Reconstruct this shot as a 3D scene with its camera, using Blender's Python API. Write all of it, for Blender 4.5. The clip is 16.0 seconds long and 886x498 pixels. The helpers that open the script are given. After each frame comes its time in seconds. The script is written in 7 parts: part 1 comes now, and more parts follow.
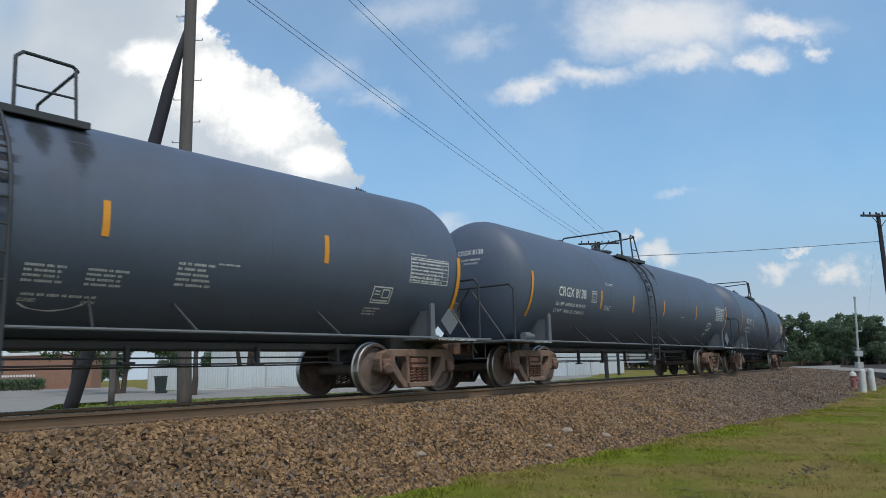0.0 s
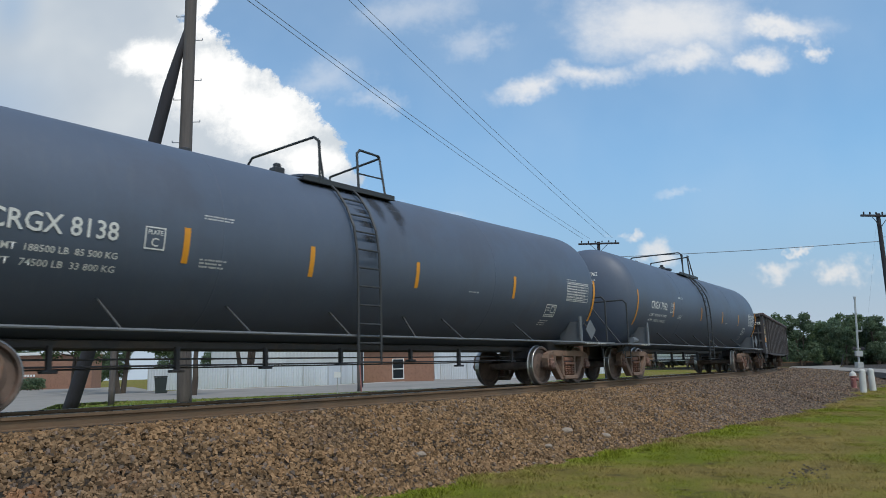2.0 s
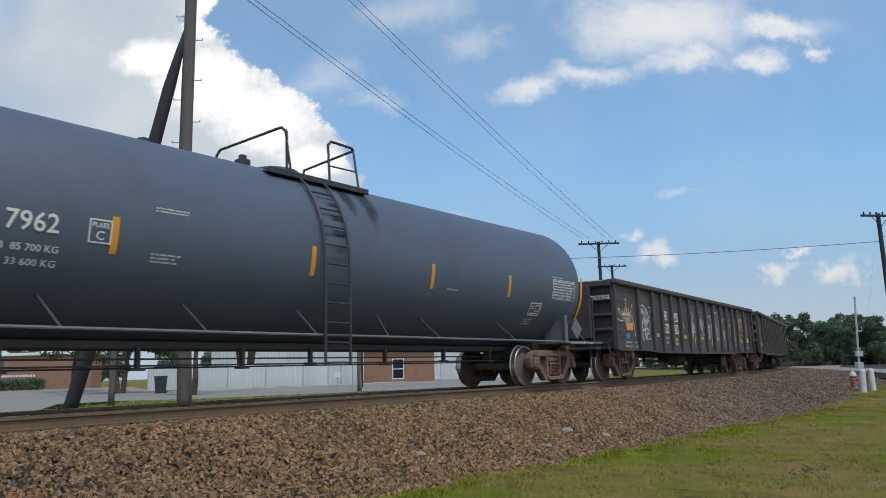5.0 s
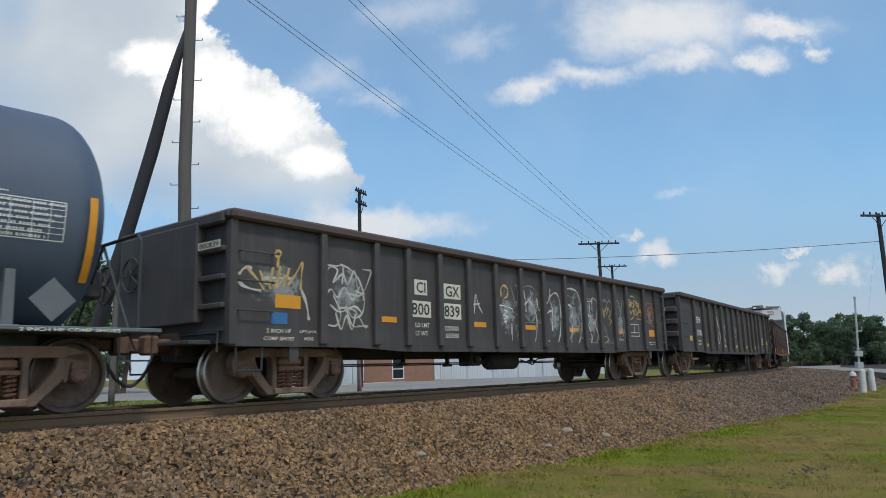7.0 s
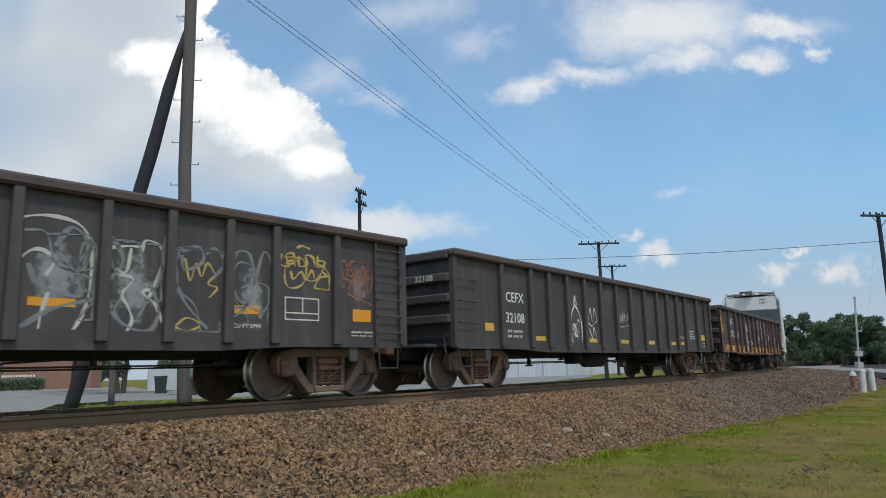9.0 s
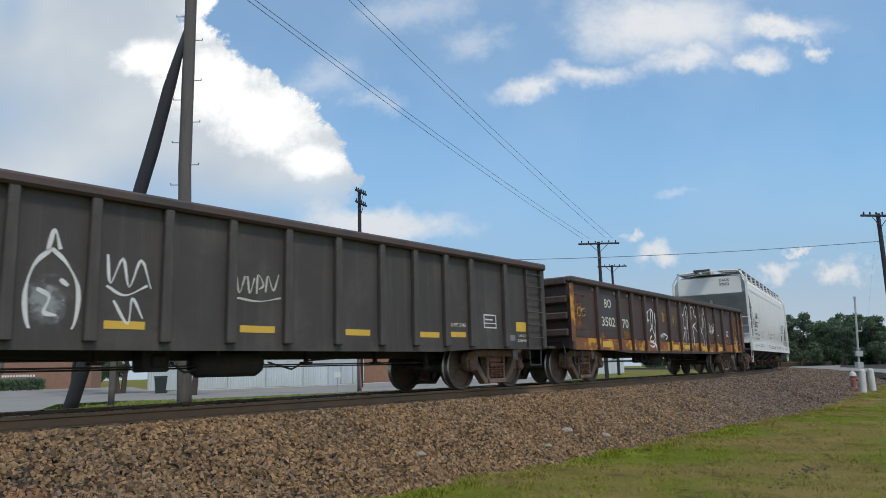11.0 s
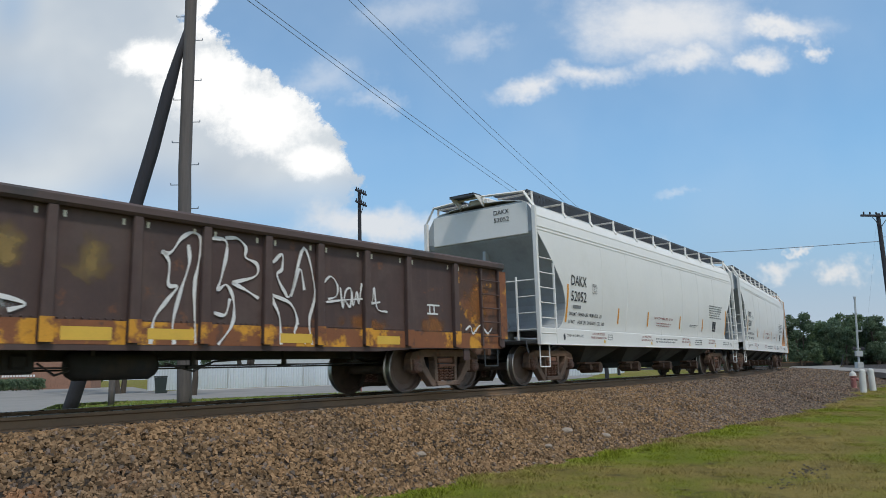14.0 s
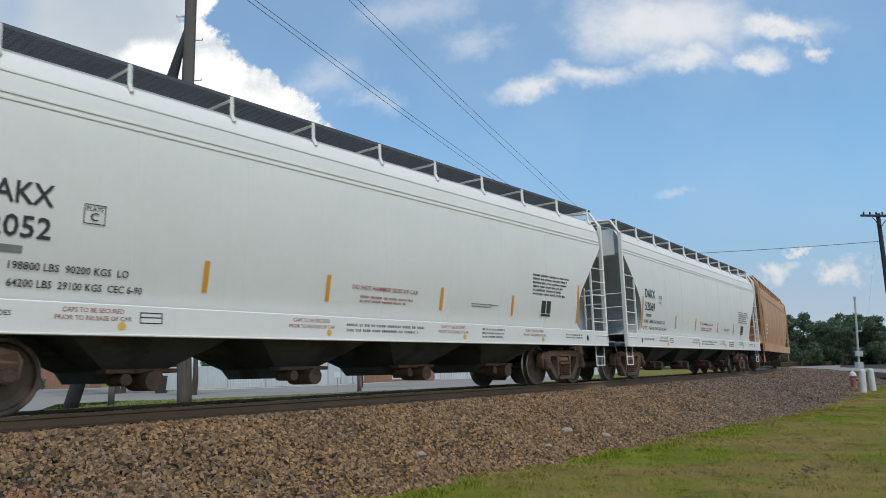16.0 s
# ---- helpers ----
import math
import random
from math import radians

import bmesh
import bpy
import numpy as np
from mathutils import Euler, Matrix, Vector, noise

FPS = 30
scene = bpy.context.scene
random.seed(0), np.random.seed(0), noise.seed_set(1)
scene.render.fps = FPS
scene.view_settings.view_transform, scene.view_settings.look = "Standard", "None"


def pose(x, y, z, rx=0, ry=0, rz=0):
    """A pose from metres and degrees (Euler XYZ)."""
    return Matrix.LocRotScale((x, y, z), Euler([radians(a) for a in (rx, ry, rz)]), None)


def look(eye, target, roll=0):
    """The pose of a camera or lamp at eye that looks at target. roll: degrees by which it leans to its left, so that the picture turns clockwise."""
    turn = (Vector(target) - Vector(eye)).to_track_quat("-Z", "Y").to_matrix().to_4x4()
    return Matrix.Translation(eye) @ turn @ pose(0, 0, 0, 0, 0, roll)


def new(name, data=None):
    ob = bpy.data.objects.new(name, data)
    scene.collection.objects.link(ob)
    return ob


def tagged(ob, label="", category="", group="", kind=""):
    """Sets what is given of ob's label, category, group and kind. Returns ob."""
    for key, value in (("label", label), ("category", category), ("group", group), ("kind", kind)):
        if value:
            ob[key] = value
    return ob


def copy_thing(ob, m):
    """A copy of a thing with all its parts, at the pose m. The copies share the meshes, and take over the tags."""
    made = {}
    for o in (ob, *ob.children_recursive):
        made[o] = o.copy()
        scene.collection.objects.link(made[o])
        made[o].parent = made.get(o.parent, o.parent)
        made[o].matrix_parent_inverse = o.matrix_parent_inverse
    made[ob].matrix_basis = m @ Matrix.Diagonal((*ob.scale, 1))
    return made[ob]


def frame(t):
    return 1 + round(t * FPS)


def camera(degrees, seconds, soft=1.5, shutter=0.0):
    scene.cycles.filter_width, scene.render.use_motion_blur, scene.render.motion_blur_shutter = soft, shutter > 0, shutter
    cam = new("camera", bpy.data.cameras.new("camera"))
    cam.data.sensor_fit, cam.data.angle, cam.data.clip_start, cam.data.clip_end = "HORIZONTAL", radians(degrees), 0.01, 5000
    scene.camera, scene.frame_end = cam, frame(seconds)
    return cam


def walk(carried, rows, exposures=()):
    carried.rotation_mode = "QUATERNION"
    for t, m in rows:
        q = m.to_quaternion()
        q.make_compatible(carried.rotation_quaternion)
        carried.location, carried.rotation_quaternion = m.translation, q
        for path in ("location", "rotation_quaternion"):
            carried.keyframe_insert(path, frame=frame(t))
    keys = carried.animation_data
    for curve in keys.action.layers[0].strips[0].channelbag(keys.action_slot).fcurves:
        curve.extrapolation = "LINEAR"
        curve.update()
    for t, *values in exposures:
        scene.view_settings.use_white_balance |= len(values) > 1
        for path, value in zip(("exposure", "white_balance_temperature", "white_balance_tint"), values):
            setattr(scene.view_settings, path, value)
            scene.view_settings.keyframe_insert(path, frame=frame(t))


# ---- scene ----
# --- camera: stands still ---
cam = camera(63.45, 16.0, soft=0.9, shutter=0.12)
CAM = Matrix.Translation((0, 0, 0.383)) @ pose(0, 0, 0, 90 + 9.666, 0, 0) @ pose(0, 0, 0, 0, 0, -1.576)
walk(cam, [(0, CAM), (16, CAM)])

# --- sky, sun ---
SUN_EL, SUN_AZ = 58, 152          # degrees; azimuth from +y towards +x


def node(nt, kind, **kw):
    n = nt.nodes.new(kind)
    for k, v in kw.items():
        if k in n.inputs:
            n.inputs[k].default_value = v
        else:
            setattr(n, k, v)
    return n


def mathn(nt, op, a, b=None, c=None, clamp=False):
    n = nt.nodes.new("ShaderNodeMath")
    n.operation, n.use_clamp = op, clamp
    for i, v in enumerate((a, b, c)):
        if v is None:
            continue
        if isinstance(v, (int, float)):
            n.inputs[i].default_value = v
        else:
            nt.links.new(v, n.inputs[i])
    return n.outputs[0]


def ramp(nt, fac, lo, hi):
    n = nt.nodes.new("ShaderNodeMapRange")
    n.interpolation_type = "SMOOTHSTEP"
    nt.links.new(fac, n.inputs["Value"])
    n.inputs["From Min"].default_value, n.inputs["From Max"].default_value = lo, hi
    return n.outputs["Result"]


def mixc(nt, fac, a, b, mode="MIX"):
    n = nt.nodes.new("ShaderNodeMix")
    n.data_type, n.blend_type = "RGBA", mode
    for i, v in ((0, fac), (6, a), (7, b)):
        if isinstance(v, (int, float)):
            n.inputs[i].default_value = v
        elif isinstance(v, tuple):
            n.inputs[i].default_value = (*v, 1)
        else:
            nt.links.new(v, n.inputs[i])
    return n.outputs[2]


def make_world():
    w = bpy.data.worlds.new("sky")
    scene.world = w
    w.use_nodes = True
    nt = w.node_tree
    nt.nodes.clear()
    out = node(nt, "ShaderNodeOutputWorld")
    bg = node(nt, "ShaderNodeBackground")
    bg.inputs["Strength"].default_value = SKY
    sky = node(nt, "ShaderNodeTexSky", sky_type="NISHITA", sun_disc=False)
    sky.sun_elevation, sky.sun_rotation = radians(SUN_EL), radians(SUN_AZ)
    sky.air_density, sky.dust_density, sky.ozone_density = 1.0, 0.8, 1.6
    tc = node(nt, "ShaderNodeTexCoord")
    sep = node(nt, "ShaderNodeSeparateXYZ")
    nt.links.new(tc.outputs["Generated"], sep.inputs[0])
    dx, dy, dz = sep.outputs
    fwd = mathn(nt, "MAXIMUM", dy, 0.08)
    u, v = mathn(nt, "DIVIDE", dx, fwd), mathn(nt, "DIVIDE", dz, fwd)
    uv = node(nt, "ShaderNodeCombineXYZ")
    nt.links.new(u, uv.inputs[0])
    nt.links.new(v, uv.inputs[1])

    def fbm(scale, detail, rough, vec, off=(0, 0, 0), stretch=(1, 1, 1)):
        mp = node(nt, "ShaderNodeMapping")
        mp.inputs["Location"].default_value = off
        mp.inputs["Scale"].default_value = stretch
        nt.links.new(vec, mp.inputs["Vector"])
        n = node(nt, "ShaderNodeTexNoise", Scale=scale, Detail=detail, Roughness=rough)
        nt.links.new(mp.outputs[0], n.inputs["Vector"])
        return n.outputs["Fac"]
    puffs = fbm(15, 7, 0.66, uv.outputs[0], (3.1, 1.7, 0))
    broad = fbm(3.2, 4, 0.5, uv.outputs[0], (7.3, 2.2, 0))
    wisp = fbm(5, 7, 0.6, uv.outputs[0], (1.3, 8.2, 0), (0.9, 1.4, 1))

    wu, wv = fbm(7, 5, 0.65, uv.outputs[0], (2.4, 5.5, 0)), fbm(7, 5, 0.65, uv.outputs[0], (8.8, 1.1, 0))
    su = mathn(nt, "MULTIPLY_ADD", mathn(nt, "SUBTRACT", wu, 0.5), 0.22, u)
    sv = mathn(nt, "MULTIPLY_ADD", mathn(nt, "SUBTRACT", wv, 0.5), 0.13, v)

    def cluster(blobs, tex, amp, lo, hi, u, v):
        """Clouds of several round heaps, each (u, v, half width, half height), frayed by noise."""
        m = None
        for bu, bv, a, b in blobs:
            p = mathn(nt, "POWER", mathn(nt, "DIVIDE", mathn(nt, "SUBTRACT", u, bu), a), 2)
            q = mathn(nt, "POWER", mathn(nt, "DIVIDE", mathn(nt, "SUBTRACT", v, bv), b), 2)
            d = mathn(nt, "SUBTRACT", 1.0, mathn(nt, "SQRT", mathn(nt, "ADD", p, q)))
            m = d if m is None else mathn(nt, "SMOOTH_MAX", m, d, 0.25)
        e = mathn(nt, "MULTIPLY_ADD", mathn(nt, "SUBTRACT", tex, 0.5), amp, m)
        return e, ramp(nt, e, lo, hi)
    heap_e, heap = cluster(HEAP, puffs, 1.0, 0.0, 0.12, mathn(nt, "ADD", u, 0.012), v)
    glow_e, glow = cluster(BRIGHT, puffs, 1.7, -0.1, 0.6, u, v)
    left_e, left = cluster(THIN, broad, 1.0, -0.2, 1.0, u, v)
    veil_e, veil = cluster(VEIL, wisp, 2.2, -0.25, 1.1, su, sv)
    faint_e, faint = cluster(FAINT, wisp, 2.0, -0.1, 1.1, su, sv)
    low_e, low = cluster(LOW, wisp, 1.5, -0.05, 0.8, su, sv)
    # body of the great cloud: sunlit white heaps over a blue-grey mass
    grey = mixc(nt, ramp(nt, broad, 0.36, 0.66), (CLOUD * 0.50, CLOUD * 0.57, CLOUD * 0.65), (CLOUD * 0.66, CLOUD * 0.71, CLOUD * 0.75))
    grey = mixc(nt, mathn(nt, "MULTIPLY", left, 0.8), grey, (CLOUD * 0.36, CLOUD * 0.49, CLOUD * 0.66))
    lit = mixc(nt, glow, grey, (CLOUD * 1.03, CLOUD * 1.03, CLOUD * 1.02))
    skyc = mixc(nt, 1.0, sky.outputs[0], (SKYTINT), "MULTIPLY")
    thin = ramp(nt, broad, 0.3, 0.75)
    haze = mathn(nt, "MULTIPLY", ramp(nt, mathn(nt, "MULTIPLY", v, -1.0), -0.36, -0.04), 0.85)
    skyc = mixc(nt, mathn(nt, "MULTIPLY_ADD", thin, 0.14, 0.16), skyc, (CLOUD * 0.62, CLOUD * 0.74, CLOUD * 0.86))
    skyc = mixc(nt, haze, skyc, HAZE)
    skyc = mixc(nt, mathn(nt, "MULTIPLY", ramp(nt, mathn(nt, "MULTIPLY", v, -1.0), -0.17, -0.03), 0.6), skyc, (3.7, 4.2, 4.75))
    ahead = ramp(nt, dy, 0.05, 0.25)
    c = mixc(nt, mathn(nt, "MULTIPLY", mathn(nt, "MULTIPLY", low, 0.75), ahead), skyc, (CLOUD * 0.84, CLOUD * 0.82, CLOUD * 0.80))
    c = mixc(nt, mathn(nt, "MULTIPLY", mathn(nt, "MULTIPLY", faint, 0.4), ahead), c, (CLOUD * 0.8, CLOUD * 0.82, CLOUD * 0.85))
    c = mixc(nt, mathn(nt, "MULTIPLY", mathn(nt, "MULTIPLY", veil, 0.85), ahead), c, (CLOUD * 0.85, CLOUD * 0.85, CLOUD * 0.85))
    foot = ramp(nt, v, 0.19, 0.30)
    c = mixc(nt, mathn(nt, "MULTIPLY", mathn(nt, "MULTIPLY", heap, foot), ahead), c, lit)
    # the same broken cloud all round
    rest = fbm(2.2, 6, 0.6, tc.outputs["Generated"], (4, 2, 9))
    behind = mathn(nt, "MULTIPLY", ramp(nt, rest, 0.44, 0.6), mathn(nt, "SUBTRACT", 1.0, ahead))
    c = mixc(nt, behind, c, (CLOUD * 0.8, CLOUD * 0.82, CLOUD * 0.84))
    nt.links.new(c, bg.inputs["Color"])
    nt.links.new(bg.outputs[0], out.inputs[0])


SKY = 0.14
CLOUD = 7.25
HAZE = (2.25, 3.05, 4.15)
SKYTINT = (0.62, 1.05, 1.20)
HEAP = [(-0.40, 0.45, 0.13, 0.085), (-0.30, 0.40, 0.09, 0.07), (-0.24, 0.36, 0.085, 0.065), (-0.19, 0.315, 0.07, 0.05), (-0.16, 0.29, 0.045, 0.03), (-0.36, 0.33, 0.18, 0.12), (-0.44, 0.59, 0.13, 0.08), (-0.55, 0.50, 0.20, 0.14), (-0.68, 0.40, 0.28, 0.24), (-0.24, 0.26, 0.13, 0.07)]
BRIGHT = [(-0.25, 0.375, 0.10, 0.065), (-0.33, 0.43, 0.10, 0.075), (-0.18, 0.305, 0.06, 0.03), (-0.42, 0.47, 0.08, 0.035), (-0.34, 0.53, 0.05, 0.05)]
THIN = [(-0.68, 0.39, 0.16, 0.10), (-0.42, 0.27, 0.12, 0.06), (-0.64, 0.56, 0.05, 0.08)]
VEIL = [(0.33, 0.51, 0.15, 0.07), (0.237, 0.42, 0.08, 0.025), (0.145, 0.405, 0.08, 0.022), (0.355, 0.44, 0.07, 0.03), (0.464, 0.44, 0.045, 0.02), (0.50, 0.495, 0.06, 0.018), (0.55, 0.462, 0.022, 0.014)]
FAINT = [(0.53, 0.50, 0.08, 0.025), (0.05, 0.478, 0.06, 0.025), (-0.15, 0.425, 0.08, 0.04), (-0.09, 0.385, 0.05, 0.02), (0.331, 0.24, 0.04, 0.012), (-0.03, 0.54, 0.10, 0.04)]
LOW = [(0.465, 0.134, 0.055, 0.022), (0.308, 0.158, 0.05, 0.025), (0.559, 0.118, 0.04, 0.03), (0.496, 0.163, 0.014, 0.011), (0.26, 0.18, 0.03, 0.012), (-0.10, 0.21, 0.15, 0.04)]
make_world()
sun = new("sun", bpy.data.lights.new("sun", "SUN"))
sun.data.energy, sun.data.angle, sun.data.color = 1.8, radians(7), (1.0, 0.95, 0.87)
_a, _e = radians(SUN_AZ), radians(SUN_EL)
sun.matrix_world = look((math.sin(_a) * math.cos(_e) * 50, math.cos(_a) * math.cos(_e) * 50, math.sin(_e) * 50), (0, 0, 0))
scene.view_settings.exposure = 0.0


# --- materials ---
def material(name, color, rough=0.7, metal=0.0, vary=0.25, scale=3.0, bump=0.0, bscale=40.0, second=None, second_scale=0.8, second_cut=(0.5, 0.65), third=None, third_scale=9.0, third_cut=(0.62, 0.7), rand=0.0, stretch=(1, 1, 1), streak=None, spec=0.5, island=0.0):
    """A surface: base colour with broad and fine variation, patches of other tones, relief."""
    m = bpy.data.materials.new(name)
    m.use_nodes = True
    nt = m.node_tree
    b = nt.nodes["Principled BSDF"]
    b.inputs["Metallic"].default_value = metal
    b.inputs["Specular IOR Level"].default_value = spec
    tc = node(nt, "ShaderNodeTexCoord")
    mp = node(nt, "ShaderNodeMapping")
    mp.inputs["Scale"].default_value = stretch
    nt.links.new(tc.outputs["Object"], mp.inputs[0])

    def noise_of(sc, detail=5.0, vec=None):
        n = node(nt, "ShaderNodeTexNoise", Scale=sc, Detail=detail, Roughness=0.6)
        nt.links.new(vec or mp.outputs[0], n.inputs["Vector"])
        return n.outputs["Fac"]
    broad, fine = noise_of(scale), noise_of(scale * 12)
    both = mathn(nt, "ADD", mathn(nt, "MULTIPLY", broad, 0.65), mathn(nt, "MULTIPLY", fine, 0.35))
    k = mathn(nt, "MULTIPLY_ADD", mathn(nt, "SUBTRACT", both, 0.5), vary * 3.0, 1.0)
    if rand:
        oi = node(nt, "ShaderNodeObjectInfo")
        k = mathn(nt, "MULTIPLY", k, mathn(nt, "MULTIPLY_ADD", oi.outputs["Random"], rand, 1 - rand / 2))
    if island:
        ge = node(nt, "ShaderNodeNewGeometry")
        k = mathn(nt, "MULTIPLY", k, mathn(nt, "MULTIPLY_ADD", ge.outputs["Random Per Island"], island, 1 - island / 2))
    col = mixc(nt, 1.0, color, (1, 1, 1), "MULTIPLY")
    if second:
        col = mixc(nt, ramp(nt, noise_of(second_scale, 6), *second_cut), color, second)
    if third:
        col = mixc(nt, ramp(nt, noise_of(third_scale, 6), *third_cut), col, third)
    if streak:
        mp2 = node(nt, "ShaderNodeMapping")
        mp2.inputs["Scale"].default_value = (7, 7, 0.35)
        nt.links.new(tc.outputs["Object"], mp2.inputs[0])
        col = mixc(nt, mathn(nt, "MULTIPLY", ramp(nt, noise_of(1.0, 5, mp2.outputs[0]), 0.48, 0.75), streak[1]), col, streak[0])
    vm = node(nt, "ShaderNodeVectorMath", operation="SCALE")
    nt.links.new(col, vm.inputs[0])
    nt.links.new(k, vm.inputs["Scale"])
    nt.links.new(vm.outputs[0], b.inputs["Base Color"])
    r = mathn(nt, "MULTIPLY_ADD", mathn(nt, "SUBTRACT", both, 0.5), 0.3, rough, clamp=True)
    nt.links.new(r, b.inputs["Roughness"])
    if bump:
        bp = node(nt, "ShaderNodeBump", Distance=bump, Strength=0.8)
        nt.links.new(noise_of(bscale, 4), bp.inputs["Height"])
        nt.links.new(bp.outputs[0], b.inputs["Normal"])
    return m


# --- the line of the track: curvature along its length, 0 m abreast of the camera's view axis ---
KNOT_S = (-60, -25, 0, 20, 40, 60, 85, 250)
KNOT_K = (0.0062, 0.0062, 0.0032, 0.0062, 0.0074, 0.0074, 0.0074, 0.0074)
_g = np.arange(-60, 260, 0.5)
_k = np.interp(_g + 0.25, KNOT_S, KNOT_K)
_h = np.concatenate([[0], np.cumsum(_k * 0.5)])[:-1]
_h = _h - _h[120] + 0.8986
_m = _h + _k * 0.125
_x = np.concatenate([[0], np.cumsum(np.cos(_m[:-1]) * 0.5)])
_y = np.concatenate([[0], np.cumsum(np.sin(_m[:-1]) * 0.5)])
_x, _y = _x - _x[120], _y - _y[120] + 15.8646


def along(s, side=0.0, z=0.0):
    """The point s metres along the track, side metres beyond its middle, and the heading there."""
    x, y, h = float(np.interp(s, _g, _x)), float(np.interp(s, _g, _y)), float(np.interp(s, _g, _h))
    return Vector((x - math.sin(h) * side, y + math.cos(h) * side, z)), h


def grid_along(s, side):
    x, y, h = np.interp(s, _g, _x), np.interp(s, _g, _y), np.interp(s, _g, _h)
    return x - np.sin(h) * side, y + np.cos(h) * side


SPEED_T = (0, 1.5, 3, 4.2, 6.3, 8, 9.2, 11.3, 12.7, 14, 15, 16)
SPEED_V = (5.86, 6.134, 6.048, 6.289, 5.899, 6.036, 6.14, 6.085, 6.259, 6.422, 6.30, 6.28)
_t = np.linspace(0, 16, 321)
_v = np.interp(_t, SPEED_T, SPEED_V)
_d = np.concatenate([[0], np.cumsum((_v[1:] + _v[:-1]) * 0.025)])


def gone(t):
    """How far the train has rolled by t seconds."""
    return float(np.interp(t, _t, _d))


# --- mesh helpers ---
def part(name, bm, mat, parent=None, label="", m=None, smooth=False):
    me = bpy.data.meshes.new(name)
    if isinstance(bm, bmesh.types.BMesh):
        bm.to_mesh(me)
        bm.free()
    else:
        me.from_pydata(bm[0], [], bm[1])
    for one in (mat if isinstance(mat, (list, tuple)) else [mat]):
        me.materials.append(one)
    if smooth:
        me.shade_smooth()
    ob = new(name, me)
    if parent:
        ob.parent = parent
    if m is not None:
        ob.matrix_basis = m
    if label:
        ob["label"] = label
    return ob


def thing(name, m, label, category, group="", kind=""):
    ob = new(name)
    ob.empty_display_size = 0.1
    ob.matrix_basis = m
    return tagged(ob, label, category, group, kind)


def box(bm, x0, y0, z0, x1, y1, z1, bevel=0.0):
    r = bmesh.ops.create_cube(bm, size=1.0, matrix=Matrix.Translation(((x0 + x1) / 2, (y0 + y1) / 2, (z0 + z1) / 2)) @ Matrix.Diagonal((abs(x1 - x0), abs(y1 - y0), abs(z1 - z0), 1)))
    if bevel:
        es = list({e for v in r["verts"] for e in v.link_edges})
        bmesh.ops.bevel(bm, geom=es, offset=bevel, segments=1, affect="EDGES")
    return bm


def boxes(*rows, bevel=0.0):
    bm = bmesh.new()
    for r in rows:
        box(bm, *r, bevel=bevel)
    return bm


def rod(bm, a, b, r, n=8, r2=None):
    a, b = Vector(a), Vector(b)
    q = (b - a).to_track_quat("Z", "Y").to_matrix().to_4x4()
    bmesh.ops.create_cone(bm, cap_ends=True, segments=n, radius1=r, radius2=r if r2 is None else r2, depth=(b - a).length, matrix=Matrix.Translation((a + b) / 2) @ q)
    return bm


def pipe(bm, pts, r, n=6):
    for a, b in zip(pts, pts[1:]):
        rod(bm, a, b, r, n)
    for p in pts[1:-1]:
        bmesh.ops.create_icosphere(bm, subdivisions=1, radius=r * 1.02, matrix=Matrix.Translation(p))
    return bm


def prism(bm, outline, y0, y1, holes=()):
    """A plate: an outline in x, z, from y0 to y1."""
    f0 = [bm.verts.new((x, y0, z)) for x, z in outline]
    f1 = [bm.verts.new((x, y1, z)) for x, z in outline]
    n = len(outline)
    bm.faces.new(f0)
    bm.faces.new(f1[::-1])
    for i in range(n):
        j = (i + 1) % n
        bm.faces.new((f0[j], f0[i], f1[i], f1[j]))
    return bm


def lathe(bm, profile, n, axis="Y"):
    """A turned solid: profile of (along the axis, radius)."""
    rings = []
    for a, r in profile:
        ring = []
        for i in range(n):
            c, s = math.cos(2 * math.pi * i / n) * r, math.sin(2 * math.pi * i / n) * r
            ring.append(bm.verts.new((c, a, s) if axis == "Y" else (a, c, s) if axis == "X" else (c, s, a)))
        rings.append(ring)
    for p, q in zip(rings, rings[1:]):
        for i in range(n):
            j = (i + 1) % n
            bm.faces.new((p[i], p[j], q[j], q[i]))
    bm.faces.new(rings[0][::-1])
    bm.faces.new(rings[-1])
    bmesh.ops.recalc_face_normals(bm, faces=bm.faces)
    return bm


# --- colours of the place ---
M_GRASS = material("grass_turf", (0.145, 0.165, 0.020), 0.95, vary=0.6, scale=0.9, bump=0.03, bscale=60, second=(0.205, 0.155, 0.048), second_scale=0.3, second_cut=(0.38, 0.58), third=(0.10, 0.08, 0.03), third_scale=2.2, third_cut=(0.56, 0.70), spec=0.1)
# Darker than the stones: the shade in their gaps is in this colour.
M_BALLAST_SHADE = material("ballast_bed", (0.045, 0.031, 0.021), 0.95, vary=0.6, scale=2.0, bump=0.06, bscale=20, second=(0.020, 0.015, 0.012), second_scale=11, second_cut=(0.42, 0.58))
M_ROCK = material("brown_crushed_stone", (0.222, 0.136, 0.072), 0.95, vary=0.3, scale=1.5, second=(0.185, 0.122, 0.072), second_scale=0.5, second_cut=(0.45, 0.62), third=(0.235, 0.118, 0.062), third_scale=0.5, third_cut=(0.56, 0.7), island=1.1, spec=0.2)
M_ROCK2 = material("grey_crushed_stone", (0.160, 0.122, 0.096), 0.95, vary=0.3, scale=1.5, second=(0.150, 0.108, 0.084), second_scale=0.4, second_cut=(0.45, 0.62), island=1.1, spec=0.2)
M_RUSTRAIL = material("rail_side", (0.185, 0.115, 0.066), 0.85, vary=0.3, scale=2, bump=0.004, bscale=60, second=(0.15, 0.10, 0.065), second_scale=0.7)
